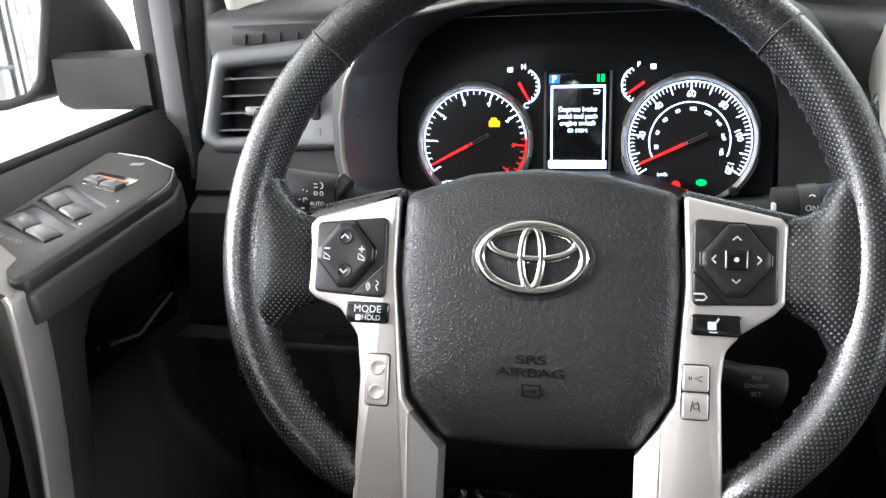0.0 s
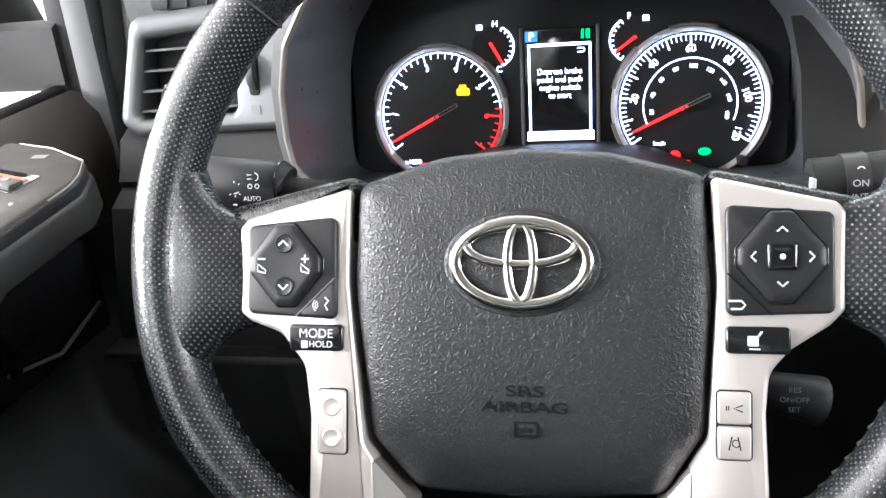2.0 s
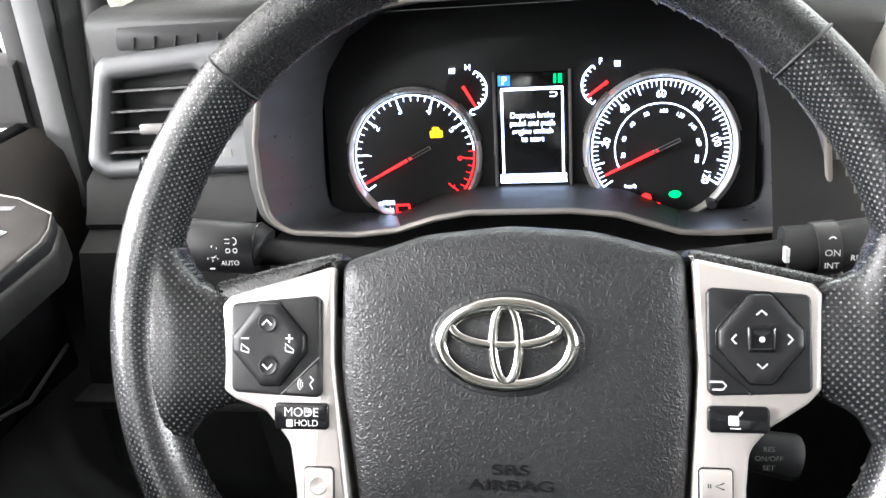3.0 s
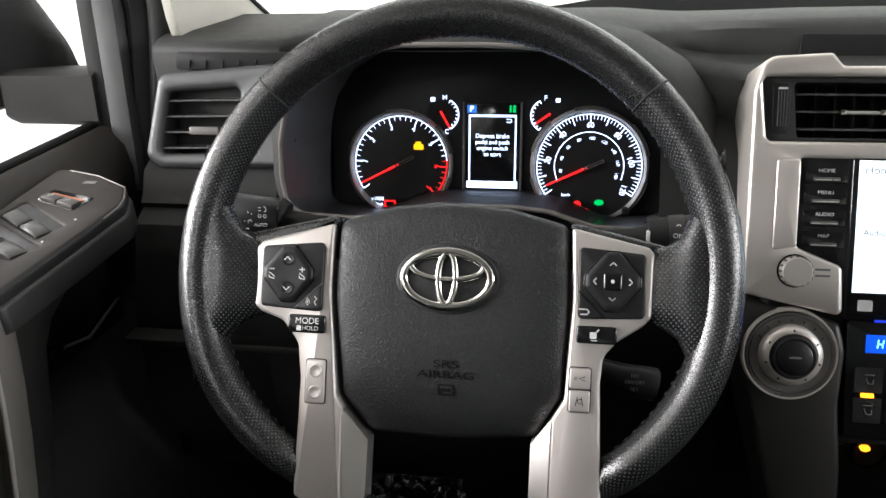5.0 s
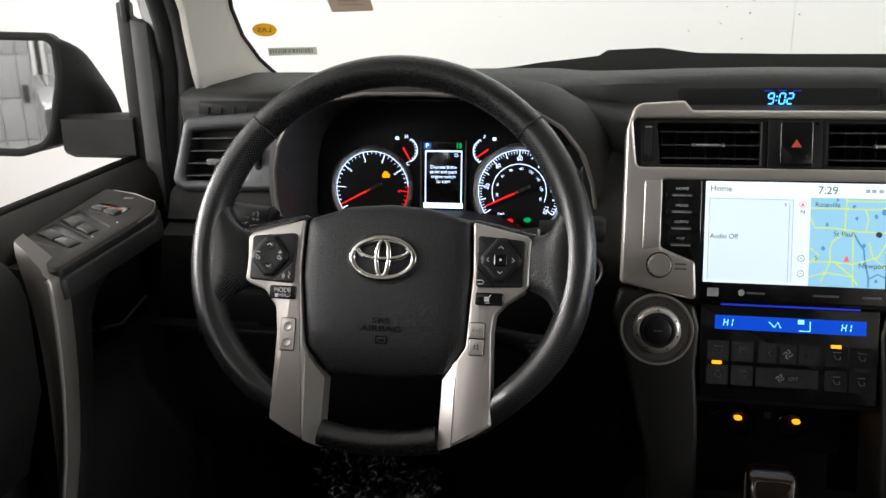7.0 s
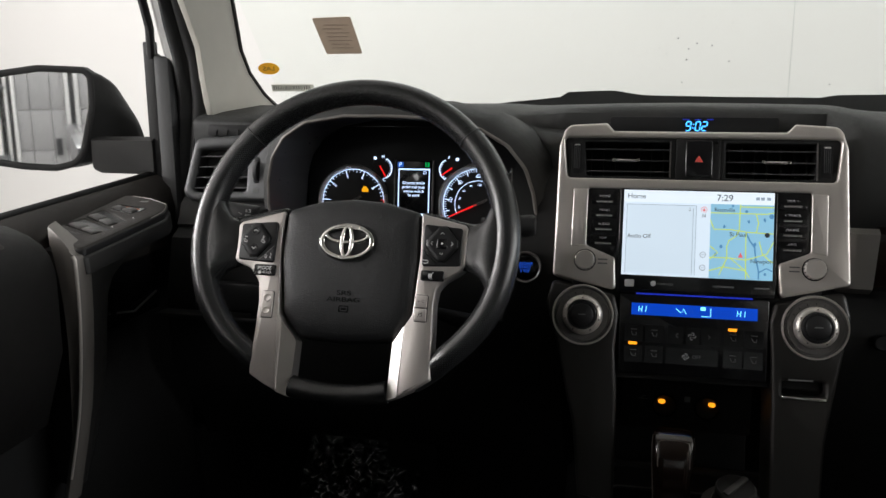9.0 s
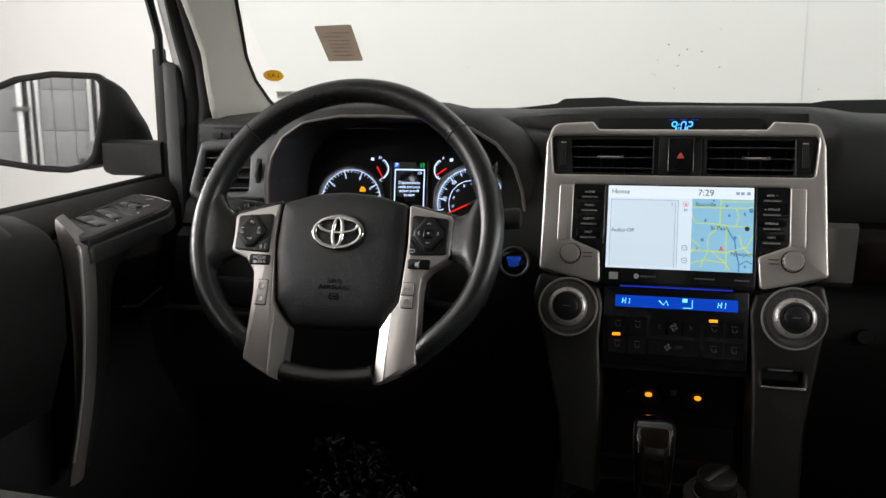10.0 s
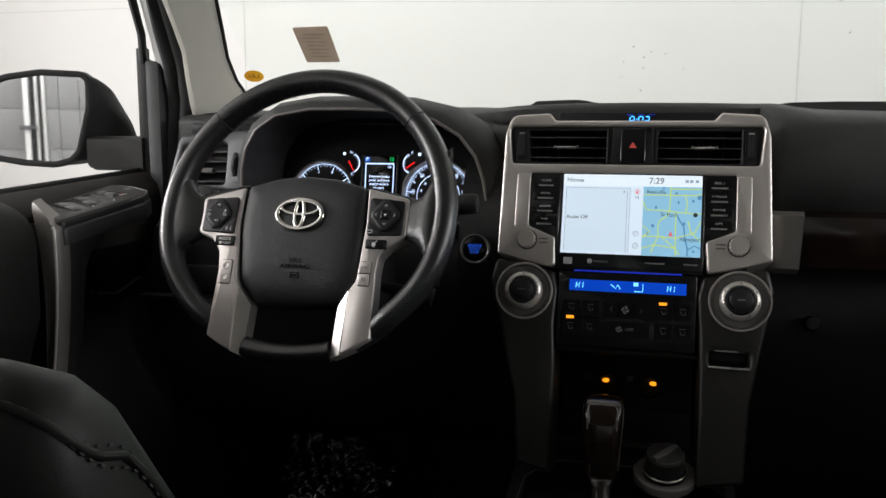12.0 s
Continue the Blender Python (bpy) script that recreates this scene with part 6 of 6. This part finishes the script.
# ---- tunnel console ----
def tunnel():
    t = thing("tunnel_console", "black plastic tunnel console between the seats", "console", kind="structure")
    part("body", loft([[(0.40 - w, y, 0.50), (0.40 - w, y, z - 0.02), (0.40 - w + 0.015, y, z), (0.40 + w - 0.015, y, z), (0.40 + w, y, z - 0.02), (0.40 + w, y, 0.50)] for y, w, z in ((-0.75, 0.14, 0.86), (-0.30, 0.14, 0.85), (-0.05, 0.145, 0.850), (0.10, 0.150, 0.862), (0.24, 0.155, 0.875))]), HARD, t)
    part("top_plate", slab(fillet([(0.285, -0.25), (0.520, -0.25), (0.530, 0.10), (0.500, 0.16), (0.310, 0.16), (0.280, 0.10)], 0.03), 0.855, 0.872, 0.003), GLOSS, t)
    edge = fillet([(0.280, -0.26), (0.525, -0.26), (0.535, 0.10), (0.503, 0.167), (0.307, 0.167), (0.275, 0.10)], 0.03)
    part("edge_line", sweep([(u, v, 0.871) for u, v in edge + edge[:1]], 0.0012, 6, caps=False), SATIN_DARK, t, "thin silver edge line")
    part("tray_lip", boxy(0.305, 0.150, 0.905, 0.500, 0.160, 0.912, b=0.003), POD, t)
    s = thing("gear_shifter", "gear shifter with dark glossy wood grip and chrome collar", "gear shifter", pose(0.380, 0.035, 0.861))
    part("gate", slab(rect(-0.030, -0.055, 0.030, 0.065, 0.008), -0.002, 0.004, 0.001), GLOSS, s)
    part("stem", sweep([(0, 0.006, 0.0), (0, 0.004, 0.050)], 0.0145, 18, up=(0, 1, 0)), CHROME, s, "chrome stem")

    def squarish(a, wx, wy, oy, z):
        return (wx * math.copysign(abs(math.cos(a)) ** 0.5, math.cos(a)), oy + wy * math.copysign(abs(math.sin(a)) ** 0.5, math.sin(a)), z)
    secs = []
    for z, wx, wy, oy in ((0.036, 0.0165, 0.019, 0.002), (0.040, 0.0198, 0.022, 0.002), (0.075, 0.0218, 0.024, 0.003), (0.115, 0.0236, 0.023, 0.006), (0.138, 0.0242, 0.020, 0.010), (0.148, 0.0238, 0.0165, 0.013), (0.1535, 0.0222, 0.0125, 0.016), (0.1565, 0.0185, 0.008, 0.018), (0.1575, 0.010, 0.003, 0.019)):
        secs.append([squarish(2 * math.pi * k / 32, wx, wy, oy, 0.0235 + 0.78 * z) for k in range(32)])
    part("grip", loft(secs), WOOD, s, "dark glossy wood grip")
    part("collar", lathe([(0.0148, 0.040), (0.0162, 0.0450), (0.0180, 0.0500), (0.0172, 0.0540)], 28), CHROME, s, "chrome collar")
    for q in (-1, 1):
        part("side_strip", sweep([(q * 0.0202, 0.004, 0.056), (q * 0.0216, 0.004, 0.082), (q * 0.0235, 0.006, 0.113), (q * 0.0240, 0.009, 0.131), (q * 0.0230, 0.013, 0.1395)], lambda f: (0.0010, 0.0030), 8, up=(0, 1, 0)), GRAB, s, "satin grey side strip")
    part("face_line", sweep([(-0.0178, -0.0150, 0.113), (-0.0182, -0.0092, 0.131), (-0.0170, -0.0022, 0.1388), (-0.0120, -0.0008, 0.1400), (0.0120, -0.0008, 0.1400), (0.0170, -0.0022, 0.1388), (0.0182, -0.0092, 0.131), (0.0178, -0.0150, 0.113)], 0.0006, 6), GRAB, s, "thin silver face line")
    k = thing("drive_selector", "round satin four-wheel-drive selector knob on the console", "knob", pose(0.457, 0.078, 0.896, 14) @ Matrix.Scale(1.07, 4))
    part("base_ring", lathe([(0.036, 0.0), (0.0365, 0.008), (0.0352, 0.0098), (0.030, 0.0104), (0.026, 0.0085), (0.022, 0.008)], 48), BOWL, k, "grey base ring")
    part("skirt", lathe([(0.0252, 0.006), (0.0245, 0.015), (0.0228, 0.018), (0, 0.018)], 40), BUTTON, k)
    part("skirt_line", lathe([(0.0250, 0.0125), (0.0258, 0.0140), (0.0248, 0.0152)], 40), SATIN, k, "bright ring")
    cap = part("cap", lathe([(0.0228, 0.016), (0.0218, 0.033), (0.0206, 0.0362), (0.019, 0.0370), (0, 0.0362)], 40), POD, k, "dark satin cap")
    part("cap_edge", lathe([(0.0222, 0.0322), (0.0222, 0.0345), (0.0208, 0.0368), (0.0202, 0.0368)], 40), SATIN_DARK, cap)
    part("grip_bar", boxy(-0.004, -0.020, 0.034, 0.004, 0.020, 0.0400, b=0.002), SATIN_DARK, k, at=pose(0, 0, 0, 0, 0, -40))


tunnel()


# ---- driver's door ----
def sill_z(y):
    return 1.2475 + 0.053 * y


def door():
    d = thing("driver_door", "black front door with grey armrest trim and window switches", "door", kind="structure")
    ys = (-1.0, -0.6, -0.3, -0.05, 0.15, 0.335)
    # Upper skin paler, lower plastic darker: light and recess shade in the colours.
    part("panel", loft([[(-0.452, y, sill_z(y) - 0.004), (-0.446, y, sill_z(y)), (-0.438, y, sill_z(y) - 0.003), (-0.418, y, sill_z(y) - 0.020), (-0.412, y, sill_z(y) - 0.05), (-0.416, y, 1.15)] for y in ys], closed=False), DOOR_SKIN, d)
    part("shaded_lower_panel", loft([[(-0.416, y, 1.15), (-0.421, y, 1.145), (-0.426, y, 1.10), (-0.421, y, 0.95), (-0.411, y, 0.62), (-0.435, y, 0.52)] for y in ys], closed=False), HARD, d)
    part("outer_skin", loft([[(-0.470, y, sill_z(y) - 0.002), (-0.50, y, 1.20), (-0.545, y, 1.05), (-0.55, y, 0.80), (-0.53, y, 0.50)] for y in (-1.0, -0.3, 0.36, 0.78)], closed=False), PAINT, d)
    part("glass_seal", sweep([(-0.455, y, sill_z(y) + 0.001) for y in (-1.0, -0.3, 0.335)], lambda f: (0.004, 0.005), 8), RUBBER, d, "black glass seal")
    # armrest pad and grab handle
    # Dark side leather and paler top pad: shade and light in their colours.
    part("armrest", loft([[(-0.432, y, z + 0.010 - d), (-0.410, y, z + 0.008 - d), (-0.388, y, z - d), (-0.372, y, z - 0.010 - d), (-0.361, y, z - 0.024 - d), (-0.355, y, z - 0.05), (-0.357, y, z - 0.15), (-0.39, y, z - 0.25), (-0.425, y, z - 0.27)] for y, z, d in ((-1.0, 1.222, 0), (-0.6, 1.226, 0), (-0.25, 1.231, 0), (-0.10, 1.236, 0), (-0.066, 1.238, 0.001), (-0.056, 1.238, 0.006))]), ARM_LEATHER, d, "padded armrest, side shade in its dark leather")
    part("armrest_pad", loft([[(-0.434, y, z + 0.010), (-0.431, y, z + 0.0135), (-0.410, y, z + 0.0125), (-0.389, y, z + 0.0050), (-0.377, y, z - 0.0030), (-0.3745, y, z - 0.0085), (-0.379, y, z - 0.012)] for y, z in ((-1.0, 1.222), (-0.6, 1.226), (-0.25, 1.231), (-0.125, 1.2350), (-0.112, 1.2340), (-0.108, 1.229))]), DOOR_SKIN, d, "stitched armrest pad, light in its paler brown")
    secs = []
    for r, l, z, rise in ((-0.333, -0.386, 1.2095, 0.030), (-0.3295, -0.387, 1.208, 0.028), (-0.328, -0.384, 1.204, 0.023), (-0.328, -0.372, 1.190, 0.012), (-0.328, -0.362, 1.165, 0.004), (-0.329, -0.357, 1.130, 0.0), (-0.332, -0.357, 1.090, 0.0), (-0.337, -0.359, 1.045, 0.0), (-0.343, -0.361, 1.005, 0.0), (-0.354, -0.364, 0.955, 0.0), (-0.364, -0.372, 0.915, 0.0), (-0.372, -0.380, 0.88, 0.0)):
        w = r - l
        secs.append([(x, y + 0.8 * rise * (r - x) / w, z + rise * (r - x) / w) for x, y in ((r, -0.030), (r + 0.0005, -0.048), (r - 0.0025, -0.0525), (r - 0.006, -0.0525), (r - 0.010, -0.0495), (r - 0.65 * w, -0.0475), (l + 0.003, -0.049), (l, -0.046), (l - 0.004, -0.030), (r - 0.006, -0.020))])
    part("grab_trim", loft(secs), GRAB, d, "satin grey grab trim with a bright ridge", smooth=50)
    ridge = [(-0.3325, 1.2085), (-0.3300, 1.204), (-0.3295, 1.190), (-0.3295, 1.165), (-0.3305, 1.130), (-0.3335, 1.090), (-0.3385, 1.045), (-0.3445, 1.005), (-0.3555, 0.955), (-0.3655, 0.915)]
    part("grab_ridge", sweep([(x, -0.0530, z) for x, z in ridge], lambda f: (0.0026 - 0.0010 * f, 0.0020), 10, up=(0, 1, 0)), SATIN, d, "bright ridge along the grab trim")
    secs = []
    for r, y1, z in ((-0.3315, 0.10, 1.205), (-0.3315, 0.055, 1.178), (-0.3315, 0.032, 1.165), (-0.3320, 0.020, 1.145), (-0.3330, 0.015, 1.11), (-0.337, 0.013, 1.06), (-0.344, 0.010, 1.01), (-0.356, 0.004, 0.955), (-0.372, -0.004, 0.89)):
        secs.append([(r - 0.001, -0.030, z), (r - 0.003, (y1 - 0.03) / 2, z), (r - 0.006, y1 - 0.004, z), (r - 0.012, y1, z), (r - 0.085, y1, z), (r - 0.085, -0.010, z)])
    part("handle_panel", loft(secs), POD, d, "dark grey panel beside the grab handle", smooth=50)
    # pod under the switches
    S = pose(-0.33, -0.045, 1.216, 8.0, 0, 0)
    out = fillet([(0.001, 0.0), (0.011, 0.090), (0.018, 0.162), (0.004, 0.197), (-0.039, 0.222), (-0.088, 0.238), (-0.088, 0.060)], [0.006, 0.2, 0.016, 0.03, 0.06, 0.006, 0.004], 5)
    part("panel_edge", slab(inset(out, -0.0015), -0.011, -0.0020, 0.002), BUTTON, d, "black edge round the switch panel", at=S)
    part("switch_pod", slab(inset(out, -0.004), -0.034, -0.0105, 0.004), POD, d, "satin grey switch surround", at=S)
    wells = [((-0.078, 0.127), (-0.075, 0.161), (-0.011, 0.117), (-0.020, 0.090)), ((-0.082, 0.088), (-0.078, 0.120), (-0.0095, 0.081), (-0.0195, 0.055))]

    def within(q, a, c):
        """A place in a four-sided well: a along it, c from the near to the far side."""
        n, f = Vector(q[0]).lerp(Vector(q[3]), a), Vector(q[1]).lerp(Vector(q[2]), a)
        return tuple(n.lerp(f, c))
    p = part("switch_panel", slab(out, -0.01, 0.0, 0.003, holes=[fillet(q, 0.003) for q in wells]), DOOR_SKIN, d, "black grained switch panel", at=S)
    part("edge_line", sweep([(0.0155, 0.135, -0.002), (0.0178, 0.158, -0.0012), (0.0140, 0.174, -0.0010), (0.0025, 0.1975, -0.0010), (-0.038, 0.2222, -0.0010), (-0.075, 0.2342, -0.0012)], 0.0007, 6), GRAB, p, "bright silver edge line")
    for q in wells:
        part("switch_well", slab(fillet(q, 0.002), -0.020, -0.013, 0.0003), BLACK_FACE, p)
        for a0, a1 in ((0.03, 0.475), (0.525, 0.97)):
            rows = []
            for a, dz in ((a0, -0.0015), (a0 + 0.03, 0.0), ((a0 + a1) / 2, 0.0006), (a1 - 0.03, 0.0), (a1, -0.0015)):
                rows.append([(*within(q, a, c), h + dz) for c, h in ((0.05, -0.012), (0.05, 0.0005), (0.10, 0.0018), (0.35, 0.0012), (0.58, 0.0002), (0.64, -0.0015), (0.66, -0.012))])
            part("window_switch", loft(rows), SWITCH, p, "grey-black window rocker switch")
    lock = ((-0.065, 0.163), (-0.062, 0.186), (-0.012, 0.170), (-0.0185, 0.143))
    part("switch_well", slab(fillet(lock, 0.002), -0.001, 0.0005, 0.0003), GLOSS, p)
    for a0, a1 in ((0.06, 0.48), (0.52, 0.94)):
        rows = [[(*within(lock, a, c), h + dz) for c, h in ((0.08, 0.0), (0.08, 0.003), (0.16, 0.0045), (0.50, 0.0035), (0.56, 0.0))] for a, dz in ((a0, -0.001), (a0 + 0.05, 0.0), (a1 - 0.05, 0.0), (a1, -0.001))]
        part("lock_switch", loft(rows), SWITCH, p, "black lock switch")
        c = within(lock, (a0 + a1) / 2, 0.32)
        part("lock_mark", slab(rect(c[0] - 0.003, c[1] - 0.0018, c[0] + 0.003, c[1] + 0.0018), 0.003, 0.0048, 0), PRINT_DIM, p)
    part("mark_line", slab([within(lock, 0.1, 0.62), within(lock, 0.9, 0.62), within(lock, 0.9, 0.72), within(lock, 0.1, 0.72)], 0.0004, 0.0012, 0), mat("orange_print", (0.45, 0.13, 0.05), 0.5), p, "dull orange line")
    part("lock_mark", slab(rect(-0.042, 0.2005, -0.030, 0.2065), 0.0002, 0.0006, 0), PRINT_DIM, p)
    writing("lettering", "ALL AUTO", 0.0062, -0.052, 0.0600, 0.0004, PRINT_DIM, p, turn=-24, squeeze=1.15)
    for u, v in ((-0.0055, 0.127), (-0.0104, 0.0857)):
        part("stud", lathe([(0.0012, 0), (0.001, 0.0008), (0, 0.0008)], 10, (u, v)), PRINT, p)
    # release handle in its cup
    part("handle_cup", boxy(-0.425, 0.085, 1.060, -0.411, 0.250, 1.150, b=0.006), GLOSS, d)
    part("release_handle", sweep([(-0.405, 0.100, 1.138), (-0.398, 0.112, 1.120), (-0.398, 0.118, 1.10), (-0.402, 0.112, 1.085)], lambda f: (0.007, 0.004), 8), GLOSS, d, "glossy black release handle")
    part("cup_edge", sweep([(-0.408, 0.112, 1.086), (-0.406, 0.17, 1.074), (-0.408, 0.235, 1.090)], 0.0018, 6), SATIN_DARK, d)
    part("pocket", boxy(-0.415, -0.5, 0.58, -0.370, 0.22, 0.74, b=0.012), HARD, d)
    # window frame
    part("window_divider", boxy(-0.4545, 0.320, 1.250, -0.4355, 0.334, 1.478, b=0.003), RUBBER, d, "black window divider")
    part("corner_panel", loft([[(-0.444, y, z0), (-0.438, y, z0), (-0.438, y, z1), (-0.444, y, z1)] for y, z0, z1 in ((0.332, 1.255, 1.462), (0.350, 1.255, 1.455), (0.375, 1.255, 1.43))]), HARD, d, "dark grey corner panel")
    part("window_frame", sweep([(-0.446, 0.330, 1.452), (-0.422, 0.292, 1.497), (-0.403, 0.238, 1.56), (-0.380, 0.127, 1.69), (-0.358, 0.03, 1.81), (-0.345, -0.5, 1.82), (-0.345, -1.0, 1.80)], lambda f: (0.007, 0.010), 8), RUBBER, d, "black window frame")
    # right-hand door, closing the cabin
    r = thing("passenger_door", "plain black front passenger door panel", "door", kind="structure")
    part("panel", loft([[(1.252, y, 1.245), (1.245, y, 1.25), (1.220, y, 1.23), (1.215, y, 0.95), (1.21, y, 0.52)] for y in (-1.0, 0.0, 0.60)], closed=False), DASH, r)
    part("outer_skin", loft([[(1.270, y, 1.245), (1.34, y, 1.05), (1.34, y, 0.50)] for y in (-1.0, 0.0, 0.78)], closed=False), PAINT, r)
    for s in (-1, 1):
        q = thing("rear_door", "plain black rear door panel", "door", kind="structure")
        part("panel", boxy(min(CX + s * 0.86, CX + s * 0.82), -1.95, 0.52, max(CX + s * 0.86, CX + s * 0.82), -1.0, 1.25, b=0.01), DASH, q)


door()


def wing_mirror():
    yaw = 19.0
    M = pose(-0.671, 0.276, 1.357, 0, 0, yaw) @ pose(0, 0, 0, 90, 0, 0)
    m = thing("wing_mirror", "black door mirror reflecting the grey garage behind", "wing mirror", M)
    shape = fillet([(0.122, 0.072), (0.045, 0.0755), (-0.013, 0.067), (-0.066, 0.046), (-0.108, 0.020), (-0.118, -0.035), (-0.074, -0.060), (0.010, -0.0745), (0.060, -0.0780), (0.088, -0.071), (0.101, -0.056), (0.121, 0.020)], [0.012, 0.05, 0.05, 0.05, 0.03, 0.02, 0.05, 0.06, 0.03, 0.02, 0.03, 0.08], 4)
    part("mirror_glass", slab(shape, -0.004, 0.0, 0), MIRROR, m, "silvered mirror glass")
    part("bezel", slab(inset(shape, -0.010), -0.02, 0.005, 0.003, holes=[inset(shape, 0.001)]), RUBBER, m)
    back = fillet([(0.120, 0.050), (0.045, 0.0755), (-0.013, 0.067), (-0.066, 0.046), (-0.108, 0.020), (-0.118, -0.035), (-0.074, -0.060), (0.010, -0.0745), (0.080, -0.0700), (0.140, -0.052), (0.160, -0.040), (0.150, -0.005)], [0.02, 0.05, 0.05, 0.05, 0.03, 0.02, 0.05, 0.06, 0.03, 0.02, 0.02, 0.08], 4)
    secs = []
    for k in range(13):
        g = k / 12
        w, sc, du, dv = 0.003 - 0.155 * g, 1.075 + 0.035 * math.sin(math.pi * min(1.0, g * 1.6)) - 1.06 * g ** 3.2, 0.055 * g ** 0.85, -0.010 * g
        f = min(1.0, max(0.0, -w / 0.06))
        secs.append([((a * (1 - f) + c * f) * sc + du, (b * (1 - f) + e * f) * sc + dv, w) for (a, b), (c, e) in zip(shape, back)])
    part("housing", loft(secs, caps=False), HARD, m, "black plastic housing", smooth=70)
    a = loft([[(u, y, z) for y, z in ((0.312, 1.268 + dz), (0.318, 1.262 + dz), (0.385, 1.266), (0.385, 1.322), (0.325, 1.326), (0.312, 1.320))] for u, dz in ((-0.558, 0.008), (-0.545, 0.003), (-0.50, 0.003), (-0.445, 0.002))])
    arm = part("arm", a, MIRROR_ARM, m, "dark grey mirror arm")
    arm.matrix_parent_inverse = M.inverted()


wing_mirror()


# ---- driver's seat ----
def seat():
    s = thing("driver_seat", "dark grey-green leather driver seat with stitched shoulder", "car seat", pose(0, 0, -0.006))

    def ring(z, hw, y, th, p=0.45):
        return [(hw * math.copysign(abs(math.cos(a)) ** p, math.cos(a)), y + th * math.copysign(abs(math.sin(a)) ** p, math.sin(a)), z) for a in [2 * math.pi * k / 40 for k in range(40)]]
    part("backrest", loft([ring(0.68, 0.225, -0.46, 0.06), ring(0.85, 0.238, -0.54, 0.064), ring(1.02, 0.244, -0.61, 0.060), ring(1.12, 0.243, -0.658, 0.055), ring(1.175, 0.242, -0.684, 0.049), ring(1.205, 0.2395, -0.698, 0.042), ring(1.230, 0.2355, -0.706, 0.033), ring(1.245, 0.226, -0.710, 0.022), ring(1.252, 0.206, -0.712, 0.010)]), SEAT_LEATHER, s, "stitched leather backrest", smooth=80)
    rows = ((0.85, 0.238, -0.54, 0.064), (1.02, 0.244, -0.61, 0.060), (1.12, 0.243, -0.658, 0.055), (1.175, 0.242, -0.684, 0.049), (1.205, 0.2395, -0.698, 0.042), (1.230, 0.2355, -0.706, 0.033), (1.245, 0.226, -0.710, 0.022), (1.252, 0.206, -0.712, 0.010))

    def skin(z, deg):
        """A place on the backrest's surface at a height and an angle round it."""
        for r0, r1 in zip(rows, rows[1:]):
            if z <= r1[0]:
                break
        f = (z - r0[0]) / (r1[0] - r0[0])
        hw, y, th = (r0[k] + (r1[k] - r0[k]) * f for k in (1, 2, 3))
        c, n = math.cos(radians(deg)), math.sin(radians(deg))
        return Vector(((hw + 0.0008) * math.copysign(abs(c) ** 0.45, c), y + th * math.copysign(abs(n) ** 0.45, n), z))

    def seam(deg, top):
        side = [skin(z, deg) for z in np.linspace(0.88, 1.13, 14)]
        return side + [skin(1.13 + (top - 1.13) * math.sin(math.pi / 2 * k / 30), deg + (-86 - deg) * (k / 30) ** 4) for k in range(1, 31)]
    part("piping", sweep([tuple(p) for p in seam(7, 1.2485)], 0.0018, 8, up=(0.3, -0.8, 0.4)), SEAT_LEATHER, s, "raised seam piping")
    first = None
    for deg, top in ((8.5, 1.2500), (5.5, 1.2468)):
        line = seam(deg, top)
        for p, q in zip(line, line[1:]):
            n = max(1, int((q - p).length / 0.0050))
            for k in range(n):
                c = p.lerp(q, (k + 0.5) / n)
                d = (q - p).normalized()
                m = d.to_track_quat("X", "Z").to_matrix().to_4x4()
                m.translation = c
                if first is None:
                    first = part("stitch", boxy(-0.0013, -0.0004, -0.0004, 0.0013, 0.0004, 0.0004, b=0), THREAD, s, at=m)
                else:
                    o = new("stitch", first.data)
                    o.parent = s
                    o.matrix_local = m
    part("cushion", loft([ring(z, hw, -0.27, th, 0.5) for z, hw, th in ((0.50, 0.22, 0.22), (0.60, 0.25, 0.26), (0.68, 0.255, 0.27), (0.71, 0.235, 0.25), (0.715, 0.15, 0.16))]), SEAT_LEATHER, s)


seat()


# ---- footwell ----
def footwell():
    f = thing("brake_pedal", "black rubber brake pedal in the dark footwell", "pedal")
    part("pad", boxy(-0.13, 0.555, 0.66, -0.03, 0.575, 0.73, b=0.008), RUBBER, f)
    part("arm", sweep([(-0.08, 0.575, 0.70), (-0.08, 0.60, 0.85), (-0.06, 0.50, 1.0)], 0.008, 8), RUBBER, f)
    film = thing("plastic_film", "crumpled clear plastic film lying in the footwell", "plastic film")
    rng = random.Random(11)
    bm = bmesh.new()
    n = 26
    grid = [[bm.verts.new((-0.31 + 0.24 * i / n + rng.uniform(-0.004, 0.004), 0.50 + rng.uniform(-0.014, 0.014) + 0.11 * j / n, 0.55 + 0.14 * j / n + rng.uniform(-0.008, 0.008))) for i in range(n + 1)] for j in range(n + 1)]
    for j in range(n):
        for i in range(n):
            bm.faces.new((grid[j][i], grid[j][i + 1], grid[j + 1][i + 1], grid[j + 1][i]))
    part("sheet", bm, FILM, film, smooth=0)


footwell()
